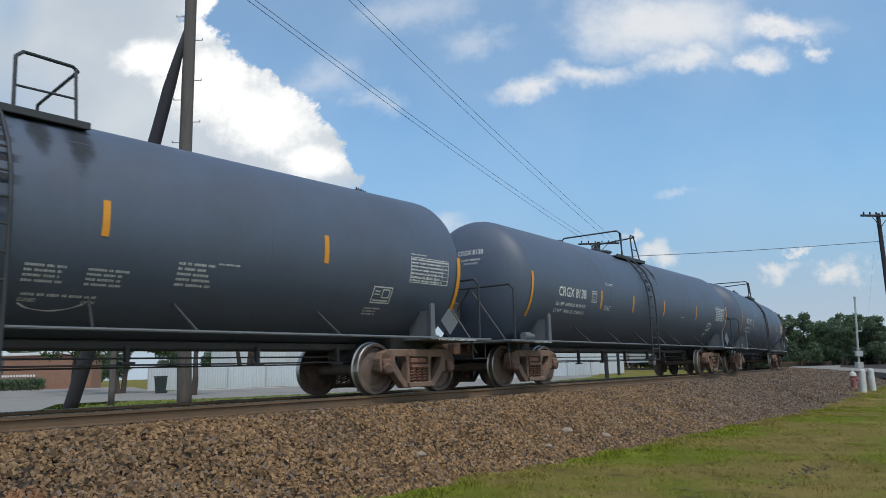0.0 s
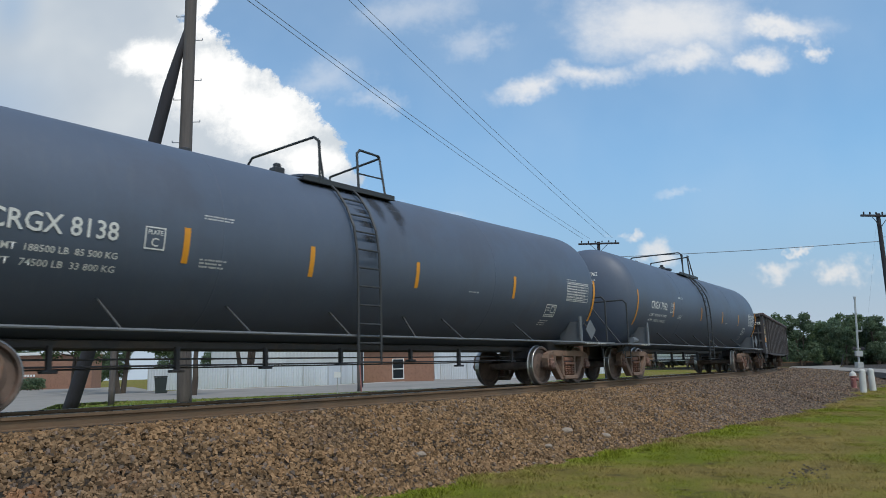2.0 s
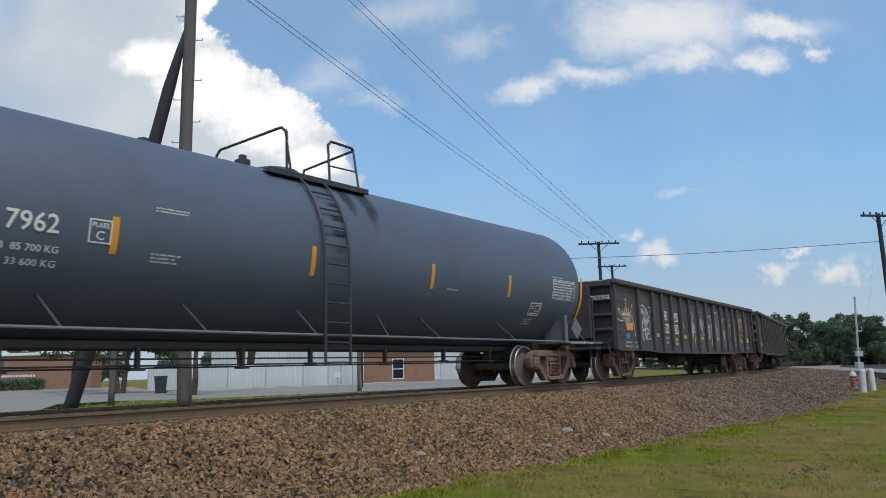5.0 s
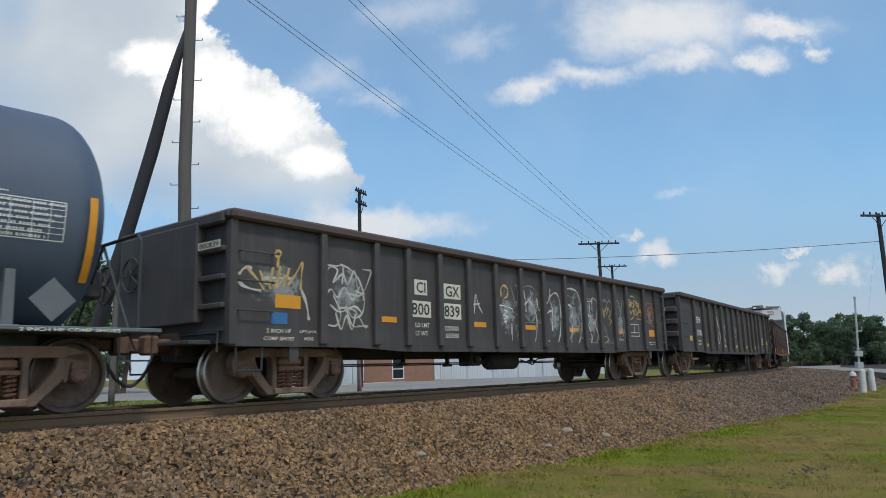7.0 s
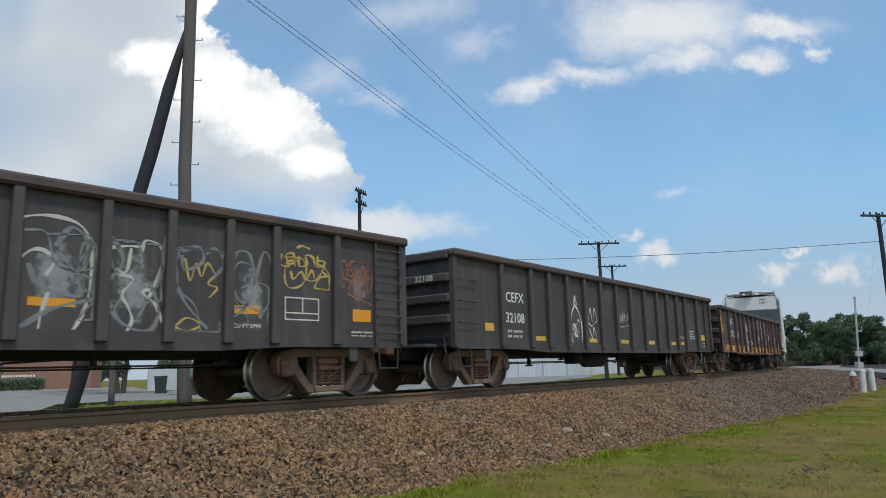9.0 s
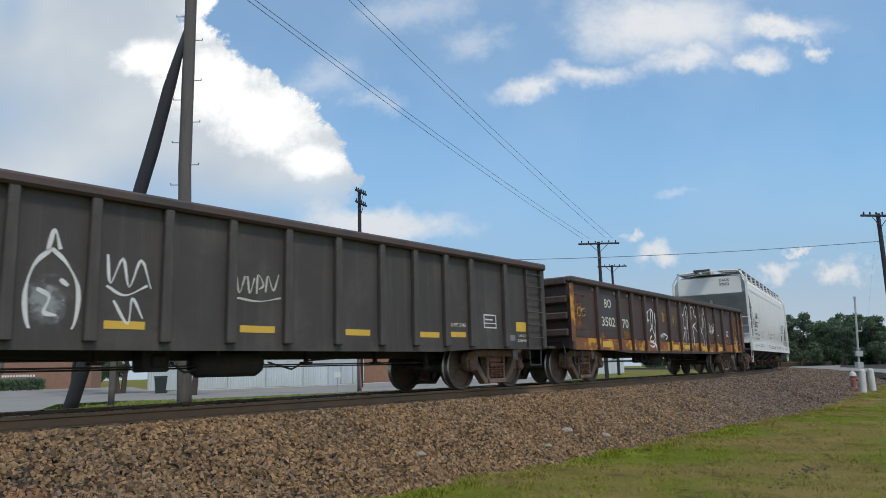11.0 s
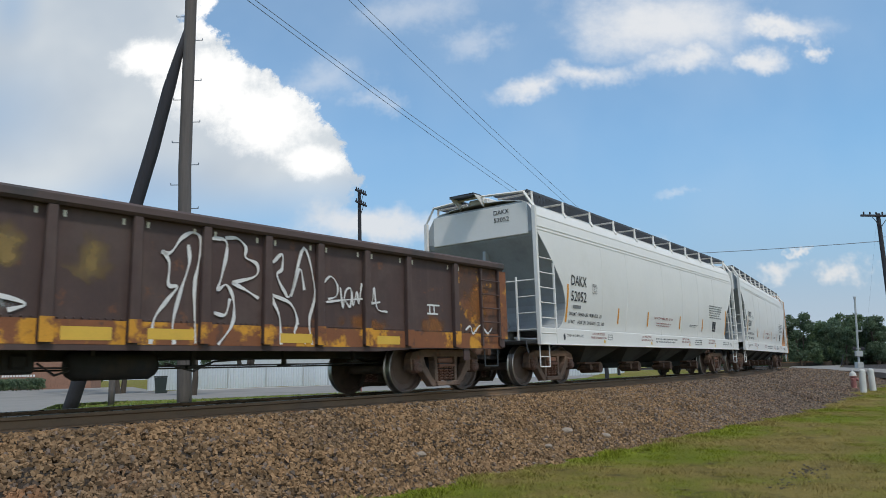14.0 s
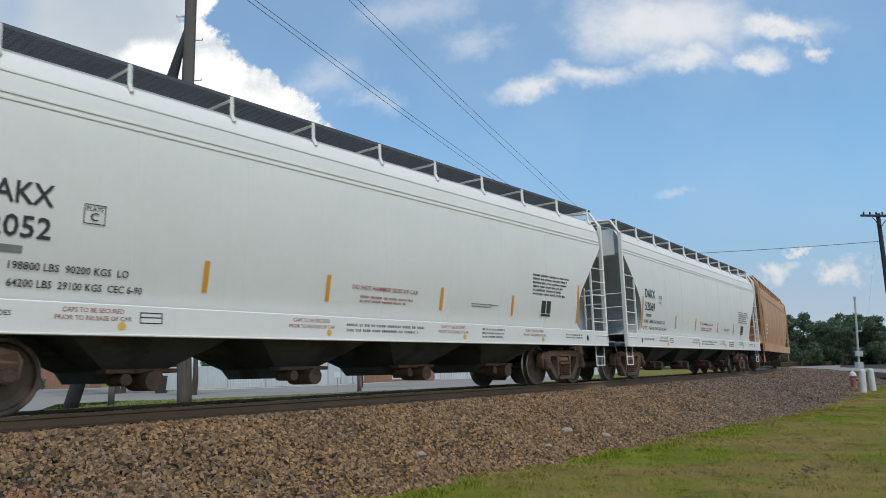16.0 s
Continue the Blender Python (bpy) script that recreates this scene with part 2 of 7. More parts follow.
M_SHINE = material("rail_head", (0.32, 0.31, 0.30), 0.28, 1.0, vary=0.15, scale=2)
M_TIE = material("tie_wood", (0.07, 0.055, 0.045), 0.95, vary=0.5, scale=3, bump=0.01, bscale=30, rand=0.4)
M_ASPH = material("worn_asphalt", (0.265, 0.246, 0.225), 0.95, vary=0.2, scale=0.5, bump=0.004, bscale=80, second=(0.215, 0.20, 0.185), second_scale=0.15, spec=0.15)
M_POLE = material("weathered_pole", (0.125, 0.108, 0.102), 0.9, vary=0.45, scale=3, bump=0.012, bscale=14, stretch=(6, 6, 0.4), third=(0.035, 0.03, 0.03), third_scale=1.6, third_cut=(0.63, 0.68))
M_POLE2 = material("creosoted_pole", (0.030, 0.029, 0.036), 0.85, vary=0.4, scale=3, bump=0.02, bscale=9, stretch=(6, 6, 0.4))
M_WIRE = material("dark_cable", (0.16, 0.19, 0.24), 0.6, vary=0.1)


# --- ground, ballast, track ---
def lateral(x, y):
    """Distance beyond the track's middle (negative on the grass side) and place along it."""
    ss = np.arange(-55, 200, 0.5)
    px, py, h = np.interp(ss, _g, _x), np.interp(ss, _g, _y), np.interp(ss, _g, _h)
    best, si = np.full(x.shape, 1e18), np.zeros(x.shape, int)
    for i in range(len(ss)):
        d = (x - px[i]) ** 2 + (y - py[i]) ** 2
        k = d < best
        best[k], si[k] = d[k], i
    s = ss[si]
    d = -np.sin(h[si]) * (x - px[si]) + np.cos(h[si]) * (y - py[si])
    far = np.sqrt(best) * np.sign(d)
    return far, s


def smooth(a, b, v):
    k = np.clip((v - a) / (b - a), 0, 1)
    return k * k * (3 - 2 * k)


def ground_z(side, s):
    near = -1.10 + 0.25 * smooth(12, 26, s) + 0.40 * smooth(26, 60, s)
    far = -0.30 - 0.20 * smooth(2.6, 6.5, side)
    return near + (far - near) * smooth(-2.2, 2.0, side)


def wave(x, y, f, a):
    return a * (np.sin(x * f * 1.3 + y * f * 0.7) + np.sin(x * f * 0.55 - y * f * 1.7 + 1.3) + np.sin(x * f * 2.3 + y * f * 2.1 + 0.4)) / 3


def axis(lo, hi, step, far):
    inner = np.arange(lo, hi, step)
    out, d = [], step
    while (out[-1] if out else 0) < far:
        d *= 1.35
        out.append((out[-1] if out else 0) + d)
    out = np.array(out)
    return np.concatenate([lo - out[::-1], inner, inner[-1] + out])


def make_ground():
    xs, ys = axis(-16, 40, 0.45, 2500), axis(3, 80, 0.45, 2500)
    X, Y = np.meshgrid(xs, ys)
    side, s = lateral(X.ravel(), Y.ravel())
    z = ground_z(side, s) + wave(X.ravel(), Y.ravel(), 0.9, 0.035) * smooth(-4, -5.5, side) * (side > -40)
    v = np.stack([X.ravel(), Y.ravel(), z], 1)
    n, m = len(xs), len(ys)
    i = (np.arange(m - 1)[:, None] * n + np.arange(n - 1)).ravel()
    f = np.stack([i, i + 1, i + n + 1, i + n], 1)
    ob = part("ground", (v.tolist(), f.tolist()), M_GRASS, smooth=True)
    return tagged(ob, "uneven mown grass, yellow-green with dry patches", "ground", kind="structure")


make_ground()


def edge(s):
    """How far the stones reach from the track's middle on the grass side."""
    return np.interp(s, (-30, -6, -1, 5, 11, 22, 30, 36, 42, 50, 60, 120), (3.7, 3.85, 4.3, 4.6, 5.2, 6.0, 7.6, 8.0, 8.2, 8.0, 6.5, 3.4)) + 0.12 * np.sin(s * 2.1) + 0.1 * np.sin(s * 5.3 + 1)


def bed_z(side, s):
    e = edge(s)
    low = ground_z(np.full_like(side, -9.0), s) - 0.10
    k = np.clip((-side - 1.5) / (e - 1.5), 0, 1)
    z = -0.20 + (low + 0.20) * (0.35 * k + 0.65 * smooth(0, 1, k))
    return np.where(side > 1.5, -0.20 - 0.30 * np.clip((side - 1.5) / 1.3, 0, 1.2), z)


def make_bed():
    ss = np.concatenate([np.arange(-24, 40, 0.2), np.arange(40, 130, 0.8)])
    ks = np.concatenate([np.linspace(0, 1, 26)])
    S = np.repeat(ss, len(ks) + 6)
    e = edge(ss)
    side = np.concatenate([(-e[:, None] + (e[:, None] - 1.5) * ks[None, :]), np.repeat(np.linspace(-1.1, 3.1, 6)[None, :], len(ss), 0)], 1).ravel()
    x, y = grid_along(S, side)
    rng = np.random.default_rng(3)
    z = bed_z(side, S) + rng.normal(0, 0.012, len(S)) * (side < -1.3) + wave(x, y, 2.2, 0.03) * (side < -1.6)
    n, m = len(ks) + 6, len(ss)
    i = (np.arange(m - 1)[:, None] * n + np.arange(n - 1)).ravel()
    f = np.stack([i, i + n, i + n + 1, i + 1], 1)
    ob = part("ballast_bed", (np.stack([x, y, z], 1).tolist(), f.tolist()), M_BALLAST_SHADE, smooth=True)
    tagged(ob, "sloping shoulder of brown crushed-stone track ballast", "ballast", kind="structure")


make_bed()


def make_stones():
    """Loose stones, each a jittered eight-cornered block."""
    rng = np.random.default_rng(8)
    S, D = [], []
    for a, b, count in ((-16, 2, 50000), (2, 14, 40000), (14, 30, 24000), (30, 60, 12000)):
        s = rng.uniform(a, b, count)
        k = rng.uniform(0, 1, count)
        S.append(s)
        D.append(-1.12 - k * (edge(s) - 0.87))
    s, d = np.concatenate(S), np.concatenate(D)
    keep = ~((d > -1.75) & (rng.uniform(0, 1, len(s)) < 0.3))
    s, d = s[keep], d[keep]
    n = len(s)
    x, y = grid_along(s, d)
    size = rng.uniform(0.014, 0.031, n) * np.interp(s, (-16, 14, 30, 60), (1, 1.05, 1.4, 2.2))
    z = bed_z(d, s) + wave(x, y, 2.2, 0.03) * (d < -1.6) + size * 0.55
    cube = np.array([(i, j, k) for k in (-1, 1) for j in (-1, 1) for i in (-1, 1)], float)
    v = cube[None] * rng.uniform(0.45, 1.12, (n, 8, 3)) * size[:, None, None] * np.array([1.12, 0.98, 0.88])
    q = rng.normal(size=(n, 4))
    q /= np.linalg.norm(q, axis=1)[:, None]
    w, a, b, c = q.T
    R = np.stack([1 - 2 * (b * b + c * c), 2 * (a * b - c * w), 2 * (a * c + b * w), 2 * (a * b + c * w), 1 - 2 * (a * a + c * c), 2 * (b * c - a * w), 2 * (a * c - b * w), 2 * (b * c + a * w), 1 - 2 * (a * a + b * b)], 1).reshape(n, 3, 3)
    v = np.einsum("nij,nkj->nki", R, v) + np.stack([x, y, z], 1)[:, None, :]
    quad = np.array([(0, 2, 3, 1), (4, 5, 7, 6), (0, 1, 5, 4), (2, 6, 7, 3), (0, 4, 6, 2), (1, 3, 7, 5)])
    f = (quad[None] + (np.arange(n) * 8)[:, None, None]).reshape(-1, 4)
    me = bpy.data.meshes.new("ballast_stones")
    me.vertices.add(n * 8)
    me.vertices.foreach_set("co", v.ravel())
    me.loops.add(len(f) * 4)
    me.loops.foreach_set("vertex_index", f.ravel())
    me.polygons.add(len(f))
    me.polygons.foreach_set("loop_start", np.arange(0, len(f) * 4, 4))
    me.update(calc_edges=True)
    me.shade_flat()
    me.materials.append(M_ROCK)
    me.materials.append(M_ROCK2)
    greyer = rng.uniform(0, 1, n) < 0.12 + 0.75 * smooth(3, 17, s - d * 1.2)
    me.polygons.foreach_set("material_index", np.repeat(greyer.astype(np.int32), 6))
    ob = new("ballast_stones", me)
    tagged(ob, "loose angular brown and grey crushed ballast stones", "stones", kind="stuff")


make_stones()


def sweep_along(name, profile, s0, s1, step, mat, parent=None, label=""):
    """A bar of one section (side, z) that follows the track."""
    ss = np.arange(s0, s1 + 0.001, step)
    n = len(profile)
    v, f = [], []
    for s in ss:
        for d, z in profile:
            p, _ = along(s, d, z)
            v.append(tuple(p))
    for i in range(len(ss) - 1):
        for j in range(n):
            k = (j + 1) % n
            f.append((i * n + j, i * n + k, (i + 1) * n + k, (i + 1) * n + j))
    f.append(tuple(range(n))[::-1])
    f.append(tuple((len(ss) - 1) * n + j for j in range(n)))
    return part(name, (v, f), mat, parent, label)


def make_track():
    track = thing("railway_track", pose(0, 0, 0), "curved single railway track with rusty steel rails", "railway track", kind="structure")
    for c in (-0.7525, 0.7525):
        prof = [(-0.036, -0.045), (-0.009, -0.06), (-0.009, -0.145), (-0.07, -0.16), (-0.07, -0.172), (0.07, -0.172), (0.07, -0.16), (0.009, -0.145), (0.009, -0.06), (0.036, -0.045), (0.036, -0.008), (-0.036, -0.008)]
        rail = sweep_along("rail", [(c + d, z) for d, z in prof], -26, 190, 1.0, M_RUSTRAIL, track, "rust-brown steel rail")
        sweep_along("rail_head", [(c + d, z) for d, z in [(-0.035, -0.012), (0.035, -0.012), (0.035, -0.006), (0.028, 0.0), (-0.028, 0.0), (-0.035, -0.006)]], -26, 190, 1.0, M_SHINE, rail, "polished running surface")
    tie = None
    for i in range(290):
        s = -24 + i * 0.52
        p, h = along(s, 0, -0.26 + random.uniform(-0.004, 0.008))
        m = Matrix.Translation(p) @ Matrix.Rotation(h + random.uniform(-0.01, 0.01), 4, "Z")
        if tie is None:
            tie = part("tie", boxes((-0.11, -1.3, -0.09, 0.11, 1.3, 0.09), bevel=0.01), M_TIE, track, m=m)
        else:
            o = new("tie", tie.data)
            o.parent, o.matrix_basis = track, m


make_track()


# --- beyond the track: road, fence, buildings ---
M_BRICK = material("tan_brown_brick", (0.29, 0.158, 0.108), 0.9, vary=0.25, scale=2, second=(0.24, 0.125, 0.085), second_scale=5)
M_METAL = material("pale_corrugated_steel", (0.52, 0.56, 0.60), 0.55, vary=0.15, scale=0.6, streak=((0.40, 0.42, 0.45), 0.4), rand=0.12)
M_TRIMW = material("white_trim_paint", (0.72, 0.72, 0.70), 0.6, vary=0.08)
M_GLASSD = material("dark_window_glass", (0.02, 0.025, 0.03), 0.12, vary=0.1)
M_LEAF = material("mixed_green_leaves", (0.075, 0.115, 0.042), 0.7, vary=0.3, scale=0.5, island=1.0)
# Paled and blued: the haze of distance is in the leaf colour.
M_LEAF2 = material("haze_paled_leaves", (0.125, 0.175, 0.105), 0.8, vary=0.3, scale=0.3, second=(0.14, 0.20, 0.095), second_scale=0.22, second_cut=(0.45, 0.6), island=0.7)
M_BARK = material("grey_brown_bark", (0.075, 0.058, 0.045), 0.95, vary=0.4, scale=3, bump=0.02, bscale=12, stretch=(4, 4, 0.6))
M_BIN = material("green_black_plastic", (0.025, 0.035, 0.032), 0.5, vary=0.2)
M_CONC = material("weathered_concrete", (0.42, 0.40, 0.37), 0.9, vary=0.2, scale=1, bump=0.003, bscale=40)
M_GALV = material("galvanised_mast", (0.42, 0.43, 0.42), 0.55, 0.3, vary=0.15, scale=2)
M_HYD = material("faded_red_hydrant_paint", (0.30, 0.12, 0.11), 0.7, vary=0.3, scale=5, second=(0.40, 0.24, 0.22), second_scale=6)
M_HYDW = material("chalky_white_paint", (0.58, 0.57, 0.54), 0.75, vary=0.2, scale=4)
M_DIRT = material("dark_cinder_bank", (0.085, 0.07, 0.06), 0.95, vary=0.4, scale=0.8, bump=0.03, bscale=8)
M_BLADE = material("grass_blade", (0.190, 0.218, 0.022), 0.9, vary=0.35, scale=0.5, second=(0.285, 0.22, 0.075), second_scale=0.3, second_cut=(0.40, 0.60), island=0.8, spec=0.1)
M_VERGE = material("fresh_green_grass", (0.15, 0.215, 0.035), 0.8, vary=0.3, scale=0.3, second=(0.20, 0.20, 0.045), second_scale=0.2, island=0.6)
M_PALEROCK = material("pale_limestone", (0.30, 0.245, 0.195), 0.95, vary=0.35, scale=6, bump=0.01, bscale=20, spec=0.15)


def translucent(m, share):
    """Lets part of the light through a leaf."""
    nt = m.node_tree
    b = nt.nodes["Principled BSDF"]
    t = node(nt, "ShaderNodeBsdfTranslucent")
    mix = node(nt, "ShaderNodeMixShader")
    mix.inputs[0].default_value = share
    nt.links.new(b.inputs["Base Color"].links[0].from_socket, t.inputs["Color"])
    nt.links.new(b.outputs[0], mix.inputs[1])
    nt.links.new(t.outputs[0], mix.inputs[2])
    nt.links.new(mix.outputs[0], nt.nodes["Material Output"].inputs["Surface"])


for leafy in (M_LEAF, M_LEAF2):
    translucent(leafy, 0.5)


def sheet(name, pts, z, mat, label, category):
    bm = bmesh.new()
    f = bm.faces.new([bm.verts.new((x, y, z)) for x, y in pts])
    bmesh.ops.triangulate(bm, faces=[f])
    bmesh.ops.recalc_face_normals(bm, faces=bm.faces)
    for f in bm.faces:
        if f.normal.z < 0:
            f.normal_flip()
    # the edge goes down into the ground
    for e in [e for e in bm.edges if e.is_boundary]:
        a, b = e.verts
        bm.faces.new([a, b, bm.verts.new(b.co - Vector((0, 0, 0.3))), bm.verts.new(a.co - Vector((0, 0, 0.3)))])
    return tagged(part(name, bm, mat), label, category, kind="structure")


ROAD_EDGE = [(-60, 2), (-14.0, 18.5), (-12.35, 21.9), (-15.2, 28.5), (-13.4, 30.6), (-10.35, 30.6), (-5.06, 34.2), (0.28, 38.4), (5.7, 46.3), (11.5, 60), (15.5, 76), (2, 86), (-4.5, 66), (-9, 55.5), (-21, 52.5), (-38, 88), (-90, 120), (-110, 20)]
sheet("road", ROAD_EDGE, -0.478, M_ASPH, "worn pale-grey asphalt street and lot beside the railway", "road")
sheet("pavement", [(-19.5, 54.2), (-10.2, 57.0), (-6.4, 66.4), (-1.0, 84.5), (0.6, 84.2), (-4.6, 65.2), (-9.2, 55.2), (-17.0, 50.6)], -0.465, M_CONC, "pale concrete pavement along the fence", "pavement")
sheet("crossing_road", [(21, 32), (25, 42), (30, 56), (41, 88), (75, 155), (85, 155), (43, 80), (32.5, 53), (26.5, 38)], -0.37, M_ASPH, "grey asphalt road across the railway", "road")
sheet("gravel_yard", [(27, 38), (32.6, 53), (43.2, 80), (85.5, 155), (190, 155), (110, 70), (60, 38)], -0.40, M_BALLAST_SHADE, "brown gravel yard beside a second railway line", "gravel")
tagged(part("cinder_bank", prism(bmesh.new(), [(44, -0.5), (190, -0.5), (188, 0.16), (50, 0.16)], 118, 126), M_DIRT), "low dark embankment of another railway line", "embankment", kind="structure")
for y in (120.2, 121.7):
    tagged(part("distant_rail", boxes((48, y, 0.16, 186, y + 0.09, 0.33)), M_RUSTRAIL), "distant rust-brown rail on the embankment", "rail", kind="structure")


def corrugated_run(name, a, b, height, z0, mat, label, category, panel=0.95, post=True):
    """A fence or wall of ribbed metal sheets between two points, each sheet a piece."""
    a, b = Vector(a), Vector(b)
    d = b - a
    n = max(1, round(d.length / panel))
    root = thing(name, Matrix.Translation((a.x, a.y, z0)) @ Matrix.Rotation(math.atan2(d.y, d.x), 4, "Z"), label, category, kind="structure" if not post else "")
    w = d.length / n
    k = 20
    prof = [(w * j / k + 0.004, -0.012 - (0.02 if j % 4 in (1, 2) else 0)) for j in range(k + 1)]
    prof = prof + [(x - 0.002, y + 0.012) for x, y in prof[::-1]]
    m = len(prof)
    bm = ([(x, y, z) for z in (0.03, height) for x, y in prof], [tuple(range(m))[::-1], tuple(range(m, 2 * m))] + [(j, (j + 1) % m, m + (j + 1) % m, m + j) for j in range(m)])
    first = part("sheet", bm, mat, root, m=pose(0, 0, 0))
    for i in range(1, n):
        o = new("sheet", first.data)
        o.parent, o.matrix_basis = root, pose(i * w, random.uniform(-0.008, 0.008), random.uniform(-0.02, 0.02))
    if post:
        for i in range(0, n + 1, 3):
            part("post", boxes((i * w - 0.03, -0.10, -0.1, i * w + 0.03, -0.04, height + 0.06), bevel=0.008), M_GALV, root)
        for z in (0.3, height - 0.2):
            part("rail_bar", boxes((0, 0.015, z - 0.03, d.length, 0.05, z + 0.03)), M_GALV, root)
    else:
        part("eave", boxes((-0.1, -0.12, height, d.length + 0.1, 3.0, height + 0.12)), M_TRIMW, root)
    return root


corrugated_run("metal_fence", (-22.5, 54.8), (-9.6, 58.6), 1.75, -0.5, M_METAL, "pale blue-grey corrugated metal fence", "fence")
corrugated_run("metal_fence", (-9.6, 58.6), (-7.9, 66), 1.75, -0.5, M_METAL, "pale blue-grey corrugated metal fence by a brick building", "fence")
corrugated_run("metal_fence", (-0.6, 74.0), (16.6, 79.3), 1.7, -0.5, M_METAL, "long pale corrugated metal fence beside the road", "fence")
corrugated_run("metal_warehouse_wall", (-24, 74), (22, 90), 3.6, -0.5, M_METAL, "white ribbed metal warehouse wall", "wall", 1.9, False)


def brick_building(name, x0, y0, x1, y1, height, label, doors, trim):
    root = thing(name, pose(0, 0, -0.5), label, "building")
    part("wall", boxes((x0, y0, 0, x1, y0 + 0.3, height), (x0, y1 - 0.3, 0, x1, y1, height), (x0, y0 + 0.3, 0, x0 + 0.3, y1 - 0.3, height), (x1 - 0.3, y0 + 0.3, 0, x1, y1 - 0.3, height)), M_BRICK, root, "tan-brown brick wall")
    part("roof", boxes((x0 - 0.3, y0 - 0.35, height, x1 + 0.3, y1 + 0.3, height + trim), bevel=0.03), M_TRIMW, root, "flat roof with white fascia")
    for a, b, z0, z1 in doors:
        fr = part("window", boxes((a, y0 - 0.05, z0, a + 0.07, y0 - 0.003, z1), (b - 0.07, y0 - 0.05, z0, b, y0 - 0.003, z1), (a + 0.07, y0 - 0.05, z1 - 0.07, b - 0.07, y0 - 0.003, z1), (a + 0.07, y0 - 0.05, (z0 + z1) / 2 - 0.04, b - 0.07, y0 - 0.003, (z0 + z1) / 2 + 0.04), (a + 0.07, y0 - 0.05, z0, b - 0.07, y0 - 0.003, z0 + 0.1)), M_TRIMW, root, "white window frame")
        part("pane", boxes((a + 0.07, y0 - 0.02, z0 + 0.1, b - 0.07, y0 - 0.004, z1 - 0.07)), M_GLASSD, fr, "dark glass")
    return root


brick_building("brick_shed", -7.7, 68.0, -1.2, 73.5, 3.0, "low brown brick building beside the metal fence", [(-5.05, -3.95, 0.25, 2.15)], 0.3)
brick_building("brick_office", -75.0, 88.0, -43.0, 90.5, 4.1, "long low brown brick office with white fascia", [(-63.5, -61.5, 1.0, 2.4), (-58.0, -56.0, 1.0, 2.4)], 0.35)
for x in (-56.5, -52.2):
    tagged(part("canopy_post", boxes((x - 0.15, 84.9, -0.5, x + 0.15, 85.2, 3.3), bevel=0.02), M_POLE), "dark square canopy post in front of the office", "post", "canopy posts")
sg = thing("building_sign", pose(-51.6, 84.0, 1.05), "low brown sign board with white letter bars", "sign")
part("board", boxes((0, 0, -1.2, 4.2, 0.12, 0.28), bevel=0.02), M_BRICK, sg)
for k in range(12):
    part("letter_bar", boxes((0.15 + k * 0.33, -0.03, -0.02, 0.37 + k * 0.33, -0.004, 0.22)), M_TRIMW, sg)


def leaf_cloud(name, blobs, count, size, mat, parent, seed):
    """Leaves as small bent quads gathered in clumps round the crown's boughs."""
    rng = np.random.default_rng(seed)
    wts = np.array([r[3] ** 2 for r in blobs])
    pick = rng.choice(len(blobs), count, p=wts / wts.sum())
    b = np.array(blobs)[pick]
    d = rng.normal(size=(count, 3))
    d /= np.linalg.norm(d, axis=1)[:, None]
    rad = b[:, 3:4] * rng.uniform(0.35, 1.0, (count, 1)) ** 0.5
    rad *= 1 + 0.22 * np.sin(d[:, :1] * 7 + b[:, :1] * 3) * np.cos(d[:, 2:3] * 6 + b[:, 1:2])
    c = b[:, :3] + d * rad * np.array([1, 1, 0.8])
    a1 = rng.normal(size=(count, 3))
    a1 /= np.linalg.norm(a1, axis=1)[:, None]
    a2 = np.cross(a1, d + rng.normal(0, 0.5, (count, 3)))
    a2 /= np.linalg.norm(a2, axis=1)[:, None] + 1e-9
    s = size * rng.uniform(0.6, 1.4, (count, 1))
    v = np.stack([c - a1 * s, c + a2 * s * 0.55, c + a1 * s, c - a2 * s * 0.55], 1).reshape(-1, 3)
    me = bpy.data.meshes.new(name)
    me.vertices.add(len(v))
    me.vertices.foreach_set("co", v.ravel())
    me.loops.add(count * 4)
    me.loops.foreach_set("vertex_index", np.arange(count * 4))
    me.polygons.add(count)
    me.polygons.foreach_set("loop_start", np.arange(0, count * 4, 4))
    me.update(calc_edges=True)
    me.materials.append(mat)
    ob = new(name, me)
    ob.parent = parent
    return ob


